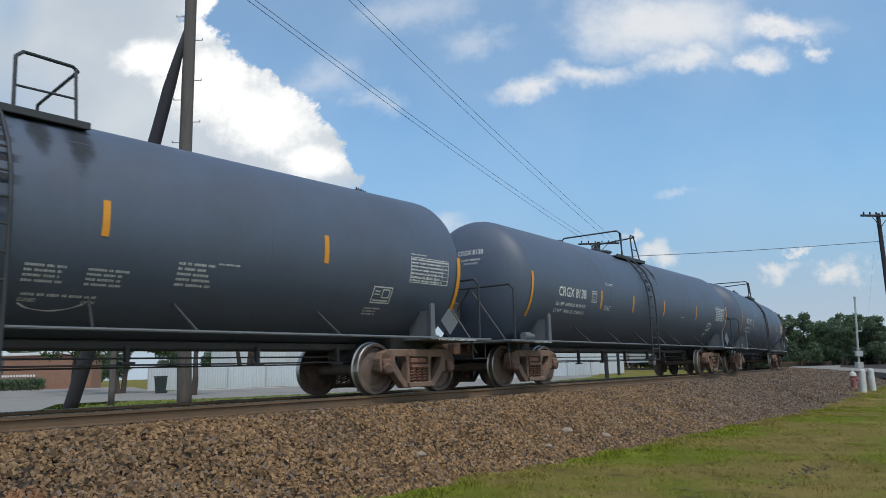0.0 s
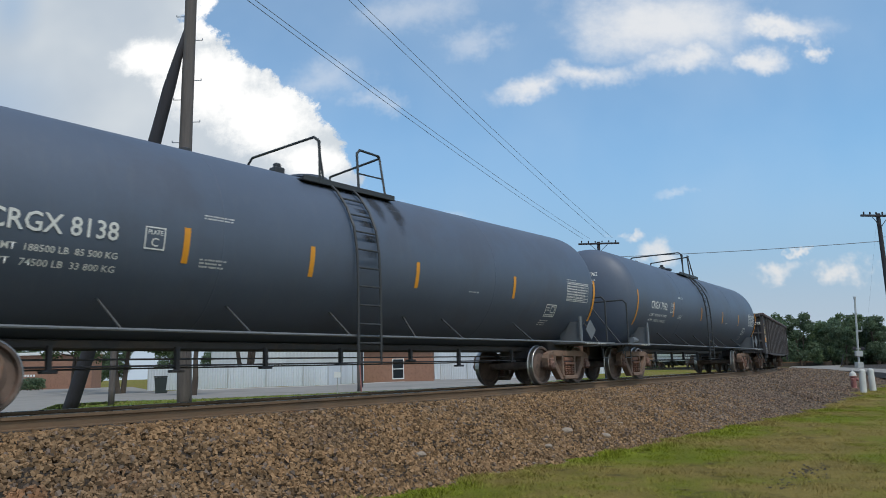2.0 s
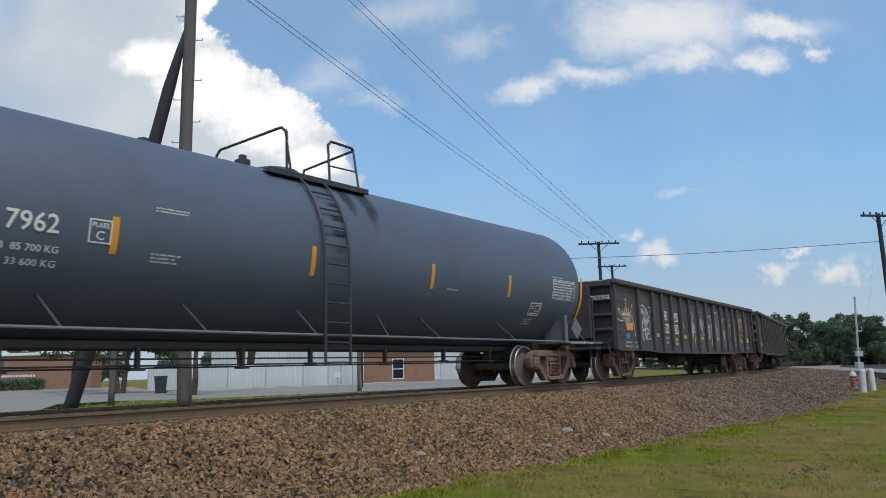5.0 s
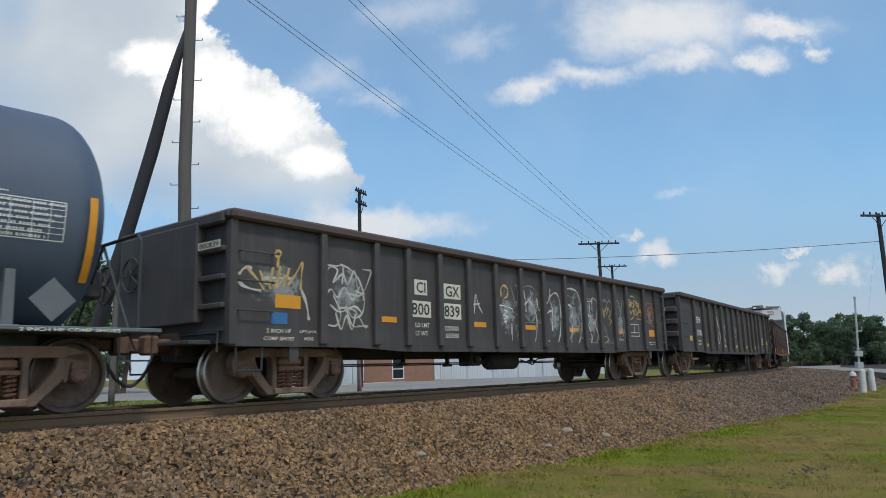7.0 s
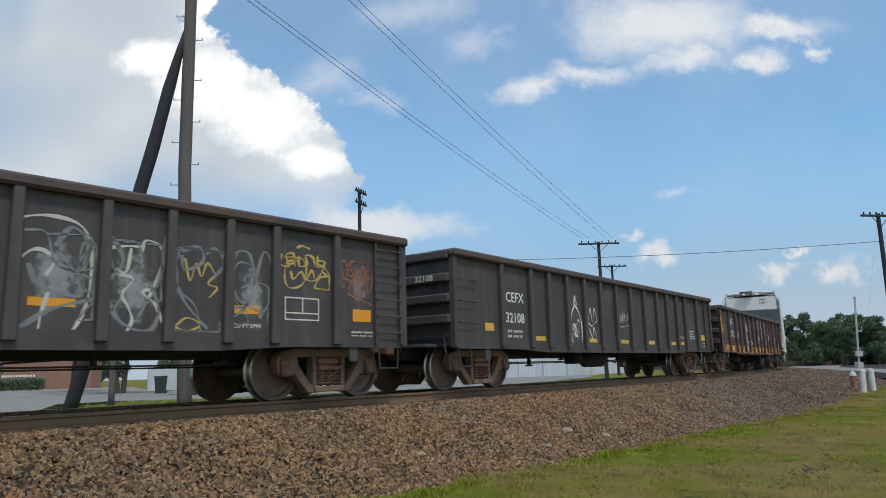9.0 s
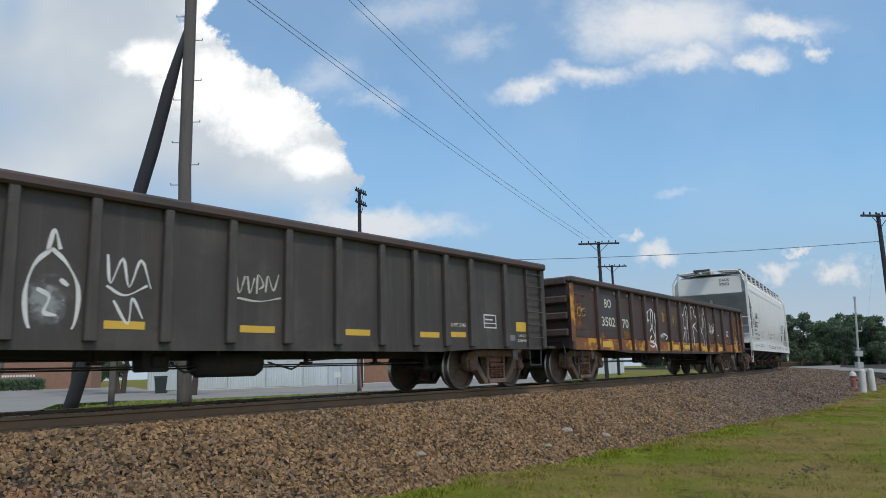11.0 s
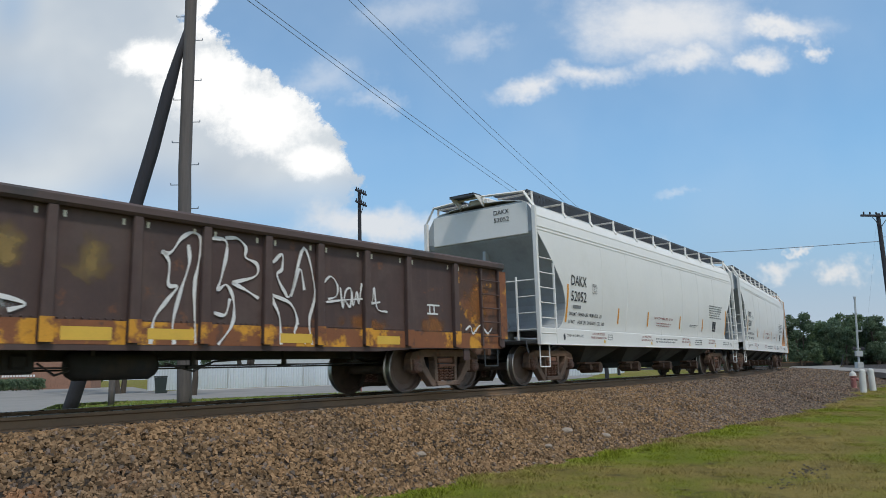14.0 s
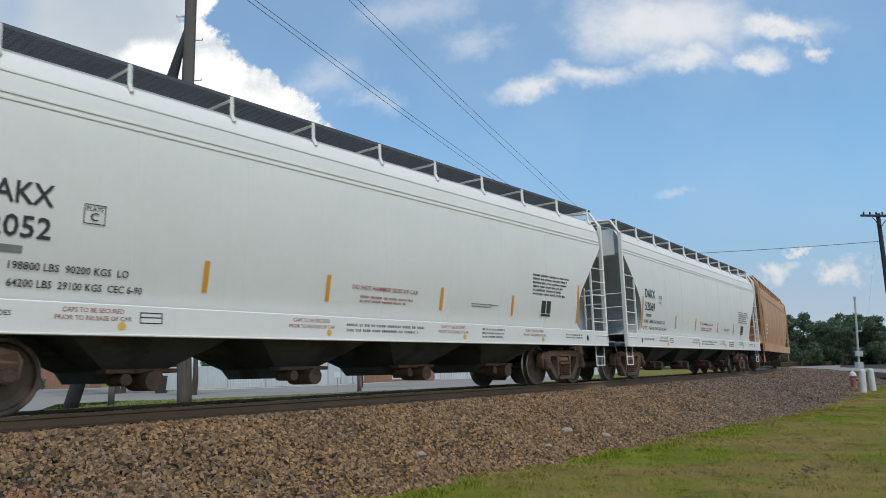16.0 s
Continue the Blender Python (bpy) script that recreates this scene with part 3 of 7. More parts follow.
def tree(x, y, z, height, spread, seed, label, group, mat, leaves=3500, size=0.16, stems=1, low=0.3):
    rng = random.Random(seed)
    root = thing("tree", pose(x, y, z), label, "tree", group)
    bm = bmesh.new()
    blobs = []
    for st in range(stems):
        a = rng.uniform(0, 6.28)
        lean = Vector((math.cos(a), math.sin(a), 0)) * (0.35 if stems > 1 else 0.08)
        p, r = Vector((lean.x * 0.6, lean.y * 0.6, -0.1)), height * 0.02 / (stems ** 0.4) + 0.05
        for k in range(5):
            q = p + lean * height * 0.07 + Vector((rng.uniform(-0.1, 0.1), rng.uniform(-0.1, 0.1), height * 0.16))
            rod(bm, p, q, r, 8, r * 0.82)
            if q.z > height * low * 0.9:
                for _ in range(2):
                    b = rng.uniform(0, 6.28)
                    e = q + Vector((math.cos(b) * spread * rng.uniform(0.4, 0.75), math.sin(b) * spread * rng.uniform(0.4, 0.75), height * rng.uniform(0.03, 0.14)))
                    rod(bm, q, e, r * 0.5, 6, r * 0.15)
                    blobs.append((e.x, e.y, e.z, spread * rng.uniform(0.18, 0.42)))
            p, r = q, r * 0.82
        blobs.append((p.x, p.y, p.z, spread * rng.uniform(0.28, 0.42)))
        blobs.append((p.x + rng.uniform(-0.4, 0.4), p.y, height - spread * 0.3, spread * rng.uniform(0.16, 0.3)))
    part("trunk", bm, M_BARK, root, "grey-brown trunk and limbs")
    leaf_cloud("crown", blobs, leaves, size, mat, root, seed)
    return root


tree(-16.5, 59.7, -0.5, 13.4, 3.6, 1, "tall many-stemmed green tree behind the road", "street trees", M_LEAF, 9000, 0.17, 4, 0.25)
tree(-12.9, 37.0, -0.5, 6.4, 2.2, 2, "small green tree on the grass verge", "street trees", M_LEAF, 6000, 0.12, 1, 0.42)
tree(-21.0, 47.0, -0.5, 8.8, 3.6, 3, "round green tree by the parking lot", "street trees", M_LEAF, 9500, 0.14, 2, 0.2)
tree(-31.0, 60.0, -0.5, 9.5, 3.8, 4, "round green tree by the parking lot", "street trees", M_LEAF, 6500, 0.15, 2, 0.3)
kinds = [tree(46, 106, -0.8, 7.6, 3.2, 31, "dark leafy woodland tree beyond the crossing", "woodland", M_LEAF2, 9000, 0.16, 3, 0.05),
         tree(54, 110, -0.8, 8.8, 3.0, 32, "dark leafy woodland tree beyond the crossing", "woodland", M_LEAF2, 9000, 0.16, 2, 0.05),
         tree(61, 114, -0.8, 7.4, 3.4, 33, "dark leafy woodland tree beyond the crossing", "woodland", M_LEAF2, 9000, 0.16, 3, 0.05)]
rng = random.Random(5)
for k in range(34):
    x = 40 + k * 2.1 + rng.uniform(-1, 1)
    grow = rng.uniform(0.55, 0.82) + 0.22 * min(1, max(0, (x - 54) / 10))
    copy_thing(kinds[rng.randrange(3)], pose(x, 108 + rng.uniform(-1, 34) + (x - 45) * 0.1, -1.2 + rng.uniform(-0.8, 0.3), 0, 0, rng.uniform(0, 360)) @ Matrix.Diagonal((grow, grow, grow * rng.uniform(0.85, 1.15), 1)))
for k in range(15):
    x = -95 + k * 7.4 + rng.uniform(-1, 1)
    copy_thing(kinds[k % 3], pose(x, 150 + rng.uniform(-6, 14), -0.5 + rng.uniform(-0.8, 0.3), 0, 0, rng.uniform(0, 360)))

hd = thing("hedge", pose(0, 0, 0), "clipped dark-green hedge in front of the brick office", "hedge")
leaf_cloud("foliage", [(-53.5 + k * 0.5, 78.0, -0.02 + 0.5 * j, 0.5) for k in range(21) for j in (0, 1)], 5000, 0.13, M_LEAF2, hd, 9)
bn = thing("rubbish_bin", pose(-17.4, 44.3, -0.5, 0, 0, 20), "dark wheeled rubbish bin standing on the asphalt", "bin")
bm = bmesh.new()
bmesh.ops.create_cone(bm, cap_ends=True, segments=4, radius1=0.40, radius2=0.52, depth=0.95, matrix=Matrix.Translation((0, 0, 0.5)) @ Matrix.Rotation(radians(45), 4, "Z"))
part("body", bm, M_BIN, bn)
part("lid", boxes((-0.4, -0.42, 0.98, 0.4, 0.4, 1.06), bevel=0.03), M_BIN, bn)
for y in (-0.3, 0.3):
    part("wheel", lathe(bmesh.new(), [(y - 0.03, 0.1), (y + 0.03, 0.1)], 12), M_BIN, bn, m=pose(0.3, 0, 0.1))


# --- poles and wires ---
def leaning_pole(name, pts, r0, r1, mat, label, category, group="", tip=0.0, rough=0.03):
    """A round timber through a few points, slightly uneven."""
    pts = [Vector(p) for p in pts]
    root = thing(name, Matrix.Translation(pts[0]), label, category, group)
    rng = random.Random(len(name) + int(r0 * 1000))
    total = sum((b - a).length for a, b in zip(pts, pts[1:]))
    v, f, run, n = [], [], 0.0, 14
    rings = 0
    for a, b in zip(pts, pts[1:]):
        steps = max(2, round((b - a).length / 0.7))
        for k in range(steps + (b is pts[-1])):
            p = a.lerp(b, k / steps) - pts[0]
            r = r0 + (r1 - r0) * (run + (b - a).length * k / steps) / total
            if tip and b is pts[-1]:
                r *= 1 - (1 - tip) * k / steps
            for i in range(n):
                rr = r * (1 + rng.uniform(-rough, rough))
                v.append((p.x + rr * math.cos(2 * math.pi * i / n), p.y + rr * math.sin(2 * math.pi * i / n), p.z))
            rings += 1
        run += (b - a).length
    for q in range(rings - 1):
        f += [(q * n + i, q * n + (i + 1) % n, (q + 1) * n + (i + 1) % n, (q + 1) * n + i) for i in range(n)]
    f += [tuple(range(n))[::-1], tuple((rings - 1) * n + i for i in range(n))]
    part("shaft", (v, f), mat, root, smooth=True)
    return root, pts[-1] - pts[0]


BRACE = [(-8.82, 16.9, -0.62), (-7.61, 16.9, 3.79), (-7.06, 16.9, 5.94), (-6.72, 16.92, 7.55), (-6.33, 16.98, 9.25)]
pole, d = leaning_pole("utility_pole", [(-6.10, 17.0, -0.62), (-6.29, 17.0, 5.44), (-6.28, 17.0, 9.93), (-6.28, 17.0, 14.2)], 0.165, 0.135, M_POLE, "tall grey weathered wooden utility pole with step pegs", "utility pole", "poles")
for i, z in enumerate((2.45, 3.1, 3.55, 4.15, 4.65, 5.25, 5.75, 6.33, 6.85, 7.44, 7.94, 8.55, 9.02, 9.67)):
    sd = -1 if i % 2 else 1
    c = Vector((-0.19 * min(1, (z + 0.42) / 5.86), 0, z + 0.42))
    bm = rod(bmesh.new(), (c.x + sd * 0.13, 0, c.z), (c.x + sd * 0.34, 0, c.z), 0.011, 6)
    rod(bm, (c.x + sd * 0.335, 0, c.z), (c.x + sd * 0.335, 0, c.z + 0.05), 0.011, 6)
    part("step_peg", bm, M_WIRE, pole)
for z in (11.1, 13.4):
    c = Vector((-0.18, 0, z + 0.42))
    part("cross_arm", boxes((c.x - 1.3, -0.25, c.z - 0.06, c.x + 1.3, -0.14, c.z + 0.06), bevel=0.01), M_POLE, pole)
leaning_pole("pole_brace", BRACE, 0.165, 0.15, M_POLE2, "black creosoted timber brace leaning against a pole", "pole brace", "poles", 0.3, 0.07)
leaning_pole("sign_post", [(-11.82, 25.7, -0.65), (-11.82, 25.7, 5.2)], 0.11, 0.09, M_POLE, "slim weathered wooden post on the grass verge", "post", "poles")
leaning_pole("sign_post", [(-4.26, 35.5, -0.6), (-4.26, 35.5, 3.2)], 0.10, 0.09, M_POLE, "slim brown wooden post beside the road", "post", "poles")


def telegraph_pole(x, y, top, arm, turn, label, arms=1):
    root = thing("telegraph_pole", pose(x, y, -0.5, 0, 0, turn), label, "telegraph pole", "poles")
    part("shaft", rod(bmesh.new(), (0, 0, -0.2), (0, 0, top + 0.55), 0.15, 10, 0.11), M_POLE2, root)
    for k in range(arms):
        z = top + 0.4 - k * 0.75
        part("cross_arm", boxes((-arm / 2, -0.17, z - 0.06, arm / 2, -0.06, z + 0.06), bevel=0.01), M_POLE2, root)
        for s in (-1, 1):
            part("arm_brace", rod(bmesh.new(), (s * arm * 0.22, -0.12, z - 0.05), (0, -0.12, z - 0.65), 0.02, 5), M_POLE2, root)
        for j in range(6):
            xx = (j - 2.5) * arm / 6
            part("insulator", lathe(bmesh.new(), [(z + 0.06, 0.02), (z + 0.12, 0.045), (z + 0.2, 0.045), (z + 0.23, 0.015)], 8, "Z"), M_POLE2, root, m=pose(xx, -0.11, 0))


telegraph_pole(11.45, 52, 9.4, 3.0, 0, "dark telegraph pole with one long cross arm")
telegraph_pole(-5.3, 45, 12.0, 1.5, 70, "dark telegraph pole with paired cross arms", 2)
telegraph_pole(17.3, 73, 10.6, 3.0, 0, "distant telegraph pole with a cross arm")
telegraph_pole(24.8, 40, 8.5, 2.4, 10, "dark telegraph pole beside the crossing")


def wire(a, b, sag, r, label):
    """A slack wire, six-sided, in one run."""
    a, b = Vector(a), Vector(b)
    n, k = 16, 6
    side = (b - a).cross(Vector((0, 0, 1))).normalized()
    v, f = [], []
    for i in range(n + 1):
        p = a.lerp(b, i / n) - Vector((0, 0, sag * 4 * (i / n) * (1 - i / n)))
        v += [tuple(p + side * r * math.cos(j * math.pi / 3) + Vector((0, 0, r * math.sin(j * math.pi / 3)))) for j in range(k)]
    for i in range(n):
        f += [(i * k + j, i * k + (j + 1) % k, (i + 1) * k + (j + 1) % k, (i + 1) * k + j) for j in range(k)]
    tagged(part("overhead_wire", (v, f), M_WIRE), label, "cable", "overhead wires")


for dx in (-1.15, -0.65):
    wire((-6.3 + dx * 0.4 + 0.25, 16.8, 11.2), (11.45 + dx, 51.9, 9.7), 0.25, 0.010, "thin dark overhead wire between poles")
for dx in (0.55, 1.05):
    wire((-6.3 + dx * 0.5 + 0.3, 16.8, 13.5), (11.45 + dx, 51.9, 9.7), 0.25, 0.010, "thin dark overhead wire between poles")
wire((24.75, 40, 6.95), (-5.3, 45, 7.45), 0.35, 0.02, "thick black cable slung between two poles")
wire((24.8, 39.9, 8.5), (60, 41, 9.5), 0.2, 0.012, "thin dark overhead wire between poles")
wire((24.8, 40, 7.2), (60, 41, 7.6), 0.3, 0.02, "thick black cable slung between two poles")
wire((24.7, 40, 8.2), (23.0, 40.5, -0.95), 0.0, 0.01, "thin stay wire of a pole")

rs = thing("road_sign", pose(-4.93, 32.9, -0.5), "small white sign plate on a thin post", "sign")
part("post", rod(bmesh.new(), (0, 0, -0.15), (0, 0, 0.95), 0.025, 8), M_GALV, rs)
part("plate", boxes((-0.15, -0.045, 0.72, 0.15, -0.028, 0.98), bevel=0.004), M_TRIMW, rs)
tagged(part("marker_stake", boxes((-0.03, -0.03, -0.2, 0.03, 0.03, 1.5), bevel=0.008), M_HYD, m=pose(-4.05, 34.6, -0.5, 0, -3, 0)), "thin red marker stake leaning beside a post", "stake")
# --- by the crossing ---
ms = thing("signal_mast", pose(38.1, 67.2, -0.42, 0, 3.2, 0), "grey crossing signal mast with lamp box", "signal mast")
part("mast", rod(bmesh.new(), (0, 0, -0.1), (0, 0, 6.4), 0.10, 10, 0.08), M_GALV, ms)
part("base", boxes((-0.28, -0.28, -0.1, 0.28, 0.28, 0.55), bevel=0.03), M_GALV, ms)
part("cap", rod(bmesh.new(), (0, 0, 6.4), (0, 0, 6.65), 0.12, 10), M_GALV, ms)
part("cross_bar", boxes((-0.42, -0.06, 1.77, 0.42, 0.06, 1.85), bevel=0.01), M_GALV, ms)
for x in (-0.38, 0.38):
    lp = lathe(bmesh.new(), [(-0.12, 0.07), (-0.1, 0.17), (0.0, 0.17), (0.12, 0.10)], 14)
    part("lamp_hood", lp, M_POLE2, ms, m=pose(x, 0, 1.82))
part("control_box", boxes((-0.3, -0.2, 1.1, 0.3, 0.1, 1.6), bevel=0.02), M_GALV, ms)
part("bracket", boxes((0.1, -0.03, 3.4, 0.5, 0.03, 3.5), (0.46, -0.03, 3.4, 0.5, 0.03, 3.9)), M_GALV, ms)
for x, y in ((16.63, 29.24), (17.5, 30.07)):
    bl = thing("bollard", pose(x, y, -0.86, random.uniform(-2, 2), random.uniform(-4, 4), 0), "chalky white round concrete bollard on the grass", "bollard", "bollards")
    part("shaft", lathe(bmesh.new(), [(-0.15, 0.125), (0.80, 0.12), (0.85, 0.10), (0.87, 0.03)], 18, "Z"), M_HYDW, bl, smooth=False)
hy = thing("fire_hydrant", pose(17.69, 31.77, -0.86), "faded red fire hydrant with white bonnet", "fire hydrant")
part("barrel", lathe(bmesh.new(), [(-0.05, 0.17), (0.04, 0.17), (0.05, 0.11), (0.5, 0.11), (0.52, 0.15), (0.56, 0.15)], 16, "Z"), M_HYD, hy)
part("bonnet", lathe(bmesh.new(), [(0.56, 0.14), (0.66, 0.12), (0.74, 0.06), (0.76, 0.03), (0.82, 0.03)], 16, "Z"), M_HYDW, hy, "chalky white bonnet")
for a in (0, 90, 180):
    part("outlet_cap", lathe(bmesh.new(), [(-0.2, 0.055), (-0.16, 0.07), (-0.1, 0.05)], 10), M_HYD, hy, m=pose(0, 0, 0.40, 0, 0, a - 40))
tagged(part("marker_rod", rod(bmesh.new(), (41.3, 76.3, -0.5), (41.75, 76.3, 0.95), 0.05, 6), M_POLE2), "dark leaning marker rod by the crossing", "marker")
for x, y, r in ((2.2, 13.75, 0.13), (2.98, 13.99, 0.10), (3.57, 15.32, 0.08), (-0.4, 10.6, 0.09), (1.7, 12.6, 0.08)):
    sd, s = lateral(np.array([x]), np.array([y]))
    bm = bmesh.new()
    bmesh.ops.create_icosphere(bm, subdivisions=2, radius=r)
    for v in bm.verts:
        v.co *= 1 + 0.28 * noise.noise(v.co * 9 + Vector((x, y, 0)))
        v.co.z *= 0.55
    tagged(part("pale_stone", bm, M_PALEROCK, m=pose(x, y, float(bed_z(sd, s)[0]) + r * 0.3, 0, 0, x * 77)), "large pale stone lying on the ballast", "stone", "large stones")


def make_clods():
    """Lumps of bare earth along a scrape in the turf."""
    rng = random.Random(17)
    bm = bmesh.new()
    for k in range(110):
        q = rng.random()
        x, y = 3.9 + 1.4 * q + rng.gauss(0, 0.10), 8.9 + 1.75 * q + rng.gauss(0, 0.11)
        if 0.42 < q < 0.52:
            continue
        r = rng.uniform(0.006, 0.019)
        sd, s = lateral(np.array([x]), np.array([y]))
        z = float(ground_z(sd, s)[0]) + 0.01
        bmesh.ops.create_icosphere(bm, subdivisions=1, radius=r, matrix=Matrix.Translation((x, y, z)) @ Matrix.Diagonal((rng.uniform(0.7, 1.6), rng.uniform(0.7, 1.3), 0.6, 1)))
    tagged(part("soil_clods", bm, M_DIRT), "brown lumps of bare soil along a scrape in the grass", "soil", kind="stuff")


make_clods()


# --- grass blades ---
def make_blades():
    rng = np.random.default_rng(12)
    S, D = [], []
    for a, b, reach, count in ((-9, 3, 5.5, 76000), (3, 14, 8, 62000), (14, 34, 12, 44000)):
        s = rng.uniform(a, b, count)
        S.append(s)
        D.append(-edge(s) + 0.35 - rng.uniform(0, 1, count) ** 1.25 * reach)
    s, dd = np.concatenate(S), np.concatenate(D)
    x, y = grid_along(s, dd)
    side, sn = lateral_fast(s, dd)
    z = ground_z(side, sn) + wave(x, y, 0.9, 0.035) * smooth(-4, -5.5, side) - 0.01
    n = len(x)
    h = rng.uniform(0.015, 0.046, n) * (0.7 + 0.6 * smooth(-0.3, 0.6, np.sin(x * 5.1 + y * 2.3) * np.sin(y * 4.3 - x * 1.9))) * np.interp(s, (-9, 14, 34), (0.9, 1.0, 1.5)) * (1 + 1.1 * np.exp(-((-dd - edge(s)) / 0.25) ** 2))
    a = rng.uniform(0, 6.283, n)
    w = rng.uniform(0.004, 0.008, n) * np.interp(s, (-9, 14, 34), (1, 1.6, 3.2))
    lx, ly = rng.normal(0, 0.75, n) * h, rng.normal(0, 0.9, n) * h
    p0 = np.stack([x - np.cos(a) * w, y - np.sin(a) * w, z], 1)
    p1 = np.stack([x + np.cos(a) * w, y + np.sin(a) * w, z], 1)
    p2 = np.stack([x + lx, y + ly, z + h], 1)
    v = np.stack([p0, p1, p2], 1).reshape(-1, 3)
    me = bpy.data.meshes.new("grass_blades")
    me.vertices.add(n * 3)
    me.vertices.foreach_set("co", v.ravel())
    me.loops.add(n * 3)
    me.loops.foreach_set("vertex_index", np.arange(n * 3))
    me.polygons.add(n)
    me.polygons.foreach_set("loop_start", np.arange(0, n * 3, 3))
    me.update(calc_edges=True)
    me.materials.append(M_BLADE)
    tagged(new("grass_blades", me), "short yellow-green grass blades with dry tips", "grass", kind="stuff")


def lateral_fast(s, d):
    return d, s


make_blades()


def on_road(x, y):
    """Which places lie within the road's outline."""
    hit = np.zeros(len(x), bool)
    for (x0, y0), (x1, y1) in zip(ROAD_EDGE, ROAD_EDGE[1:] + ROAD_EDGE[:1]):
        if y0 != y1:
            hit ^= ((y0 > y) != (y1 > y)) & (x < (x1 - x0) * (y - y0) / (y1 - y0) + x0)
    return hit


def make_far_verge():
    rng = np.random.default_rng(14)
    x, y = rng.uniform(-22, 24, 150000), rng.uniform(10, 58, 150000)
    side, sn = lateral(x, y)
    keep = (side > 2.2) & (side < 24) & ~on_road(x, y)
    x, y, side, sn = x[keep], y[keep], side[keep], sn[keep]
    z = ground_z(side, sn) - 0.01
    n = len(x)
    h = rng.uniform(0.03, 0.085, n)
    a = rng.uniform(0, 6.283, n)
    w = rng.uniform(0.012, 0.028, n)
    lx, ly = rng.normal(0, 0.5, n) * h, rng.normal(0, 0.5, n) * h
    v = np.stack([np.stack([x - np.cos(a) * w, y - np.sin(a) * w, z], 1), np.stack([x + np.cos(a) * w, y + np.sin(a) * w, z], 1), np.stack([x + lx, y + ly, z + h], 1)], 1)
    ob = part("grass_verge", (v.reshape(-1, 3).tolist(), np.arange(n * 3).reshape(-1, 3).tolist()), M_VERGE)
    tagged(ob, "bright green mown grass verge beyond the rails", "grass", kind="stuff")


make_far_verge()


# --- rolling stock: x runs backwards along the car, the grass side is -y, z from the rail's top ---
WHEEL_R = 0.457
M_TRUCK = material("dusty_cast_steel", (0.215, 0.140, 0.102), 0.85, vary=0.35, scale=3, bump=0.006, bscale=50, second=(0.12, 0.082, 0.062), second_scale=2.5, third=(0.29, 0.125, 0.075), third_scale=4, third_cut=(0.58, 0.72))
M_WHEEL = material("brown_wheel_steel", (0.155, 0.108, 0.088), 0.75, 0.0, vary=0.35, scale=4, bump=0.003, bscale=60, second=(0.085, 0.064, 0.055), second_scale=3)
M_TREAD = material("worn_wheel_rim", (0.42, 0.40, 0.38), 0.35, 0.9, vary=0.2, scale=3)
M_SPRING = material("rusty_spring", (0.24, 0.115, 0.075), 0.7, vary=0.4, scale=8)
M_BEAR = material("reddish_bearing_steel", (0.19, 0.105, 0.08), 0.8, vary=0.35, scale=6, second=(0.12, 0.085, 0.07), second_scale=5)
# Grime tone raised towards blue: haze over the dark underside is in it.
M_UNDER = material("haze_lifted_grime", (0.058, 0.056, 0.060), 0.85, vary=0.4, scale=3, bump=0.004, bscale=40, second=(0.075, 0.062, 0.055), second_scale=1.5)
M_TANK = material("blue_black_tank_paint", (0.084, 0.106, 0.151), 0.52, vary=0.14, scale=0.9, bump=0.0015, bscale=4, second=(0.080, 0.094, 0.128), second_scale=0.5, streak=((0.115, 0.128, 0.158), 0.25))
M_LADDER = material("grey_black_rail_paint", (0.035, 0.038, 0.042), 0.55, vary=0.25, scale=4)
M_EDGE = material("scuffed_grey_steel", (0.135, 0.145, 0.158), 0.6, vary=0.25, scale=3)
M_ORANGE = material("orange_reflective_tape", (0.72, 0.30, 0.02), 0.5, vary=0.12, scale=3)
M_YELLOW = material("faded_yellow_tape", (0.68, 0.42, 0.06), 0.55, vary=0.15, scale=3)
M_WHITE = material("white_stencil_paint", (0.70, 0.70, 0.68), 0.7, vary=0.12, scale=4)
M_CREAM = material("cream_stencil_paint", (0.66, 0.63, 0.52), 0.7, vary=0.15, scale=6)
M_DARKINK = material("black_stencil_paint", (0.035, 0.035, 0.04), 0.7, vary=0.1, scale=4)
M_REDINK = material("dull_red_stencil_paint", (0.32, 0.11, 0.10), 0.7, vary=0.1, scale=4)
M_GREYPAINT = material("overspray_grey_paint", (0.20, 0.205, 0.21), 0.8, vary=0.5, scale=5)
M_SPRAY = material("pale_spray_paint", (0.52, 0.50, 0.44), 0.7, vary=0.35, scale=4)
M_SPRAYW = material("white_spray_paint", (0.68, 0.67, 0.66), 0.7, vary=0.25, scale=4)
M_SPRAY2 = material("yellow_ochre_spray_paint", (0.55, 0.38, 0.12), 0.7, vary=0.3, scale=4)
M_SPRAY3 = material("rust_red_spray_paint", (0.30, 0.12, 0.07), 0.7, vary=0.3, scale=4)
M_BLUE = material("blue_sticker", (0.04, 0.16, 0.36), 0.5, vary=0.1)
M_RUST = material("rusty_coupler_steel", (0.15, 0.085, 0.058), 0.85, vary=0.4, scale=5, bump=0.004, bscale=40, second=(0.08, 0.05, 0.04), second_scale=4)
M_GON = material("dusty_black_gondola_paint", (0.060, 0.052, 0.053), 0.7, vary=0.3, scale=1.6, bump=0.003, bscale=9, second=(0.074, 0.065, 0.064), second_scale=0.8, third=(0.12, 0.08, 0.06), third_scale=5, third_cut=(0.66, 0.76), streak=((0.11, 0.10, 0.092), 0.35))
M_GONTOP = material("rust_brown_top_chord", (0.090, 0.060, 0.055), 0.75, vary=0.3, scale=2, bump=0.004, bscale=20, second=(0.058, 0.048, 0.047), second_scale=1.2)
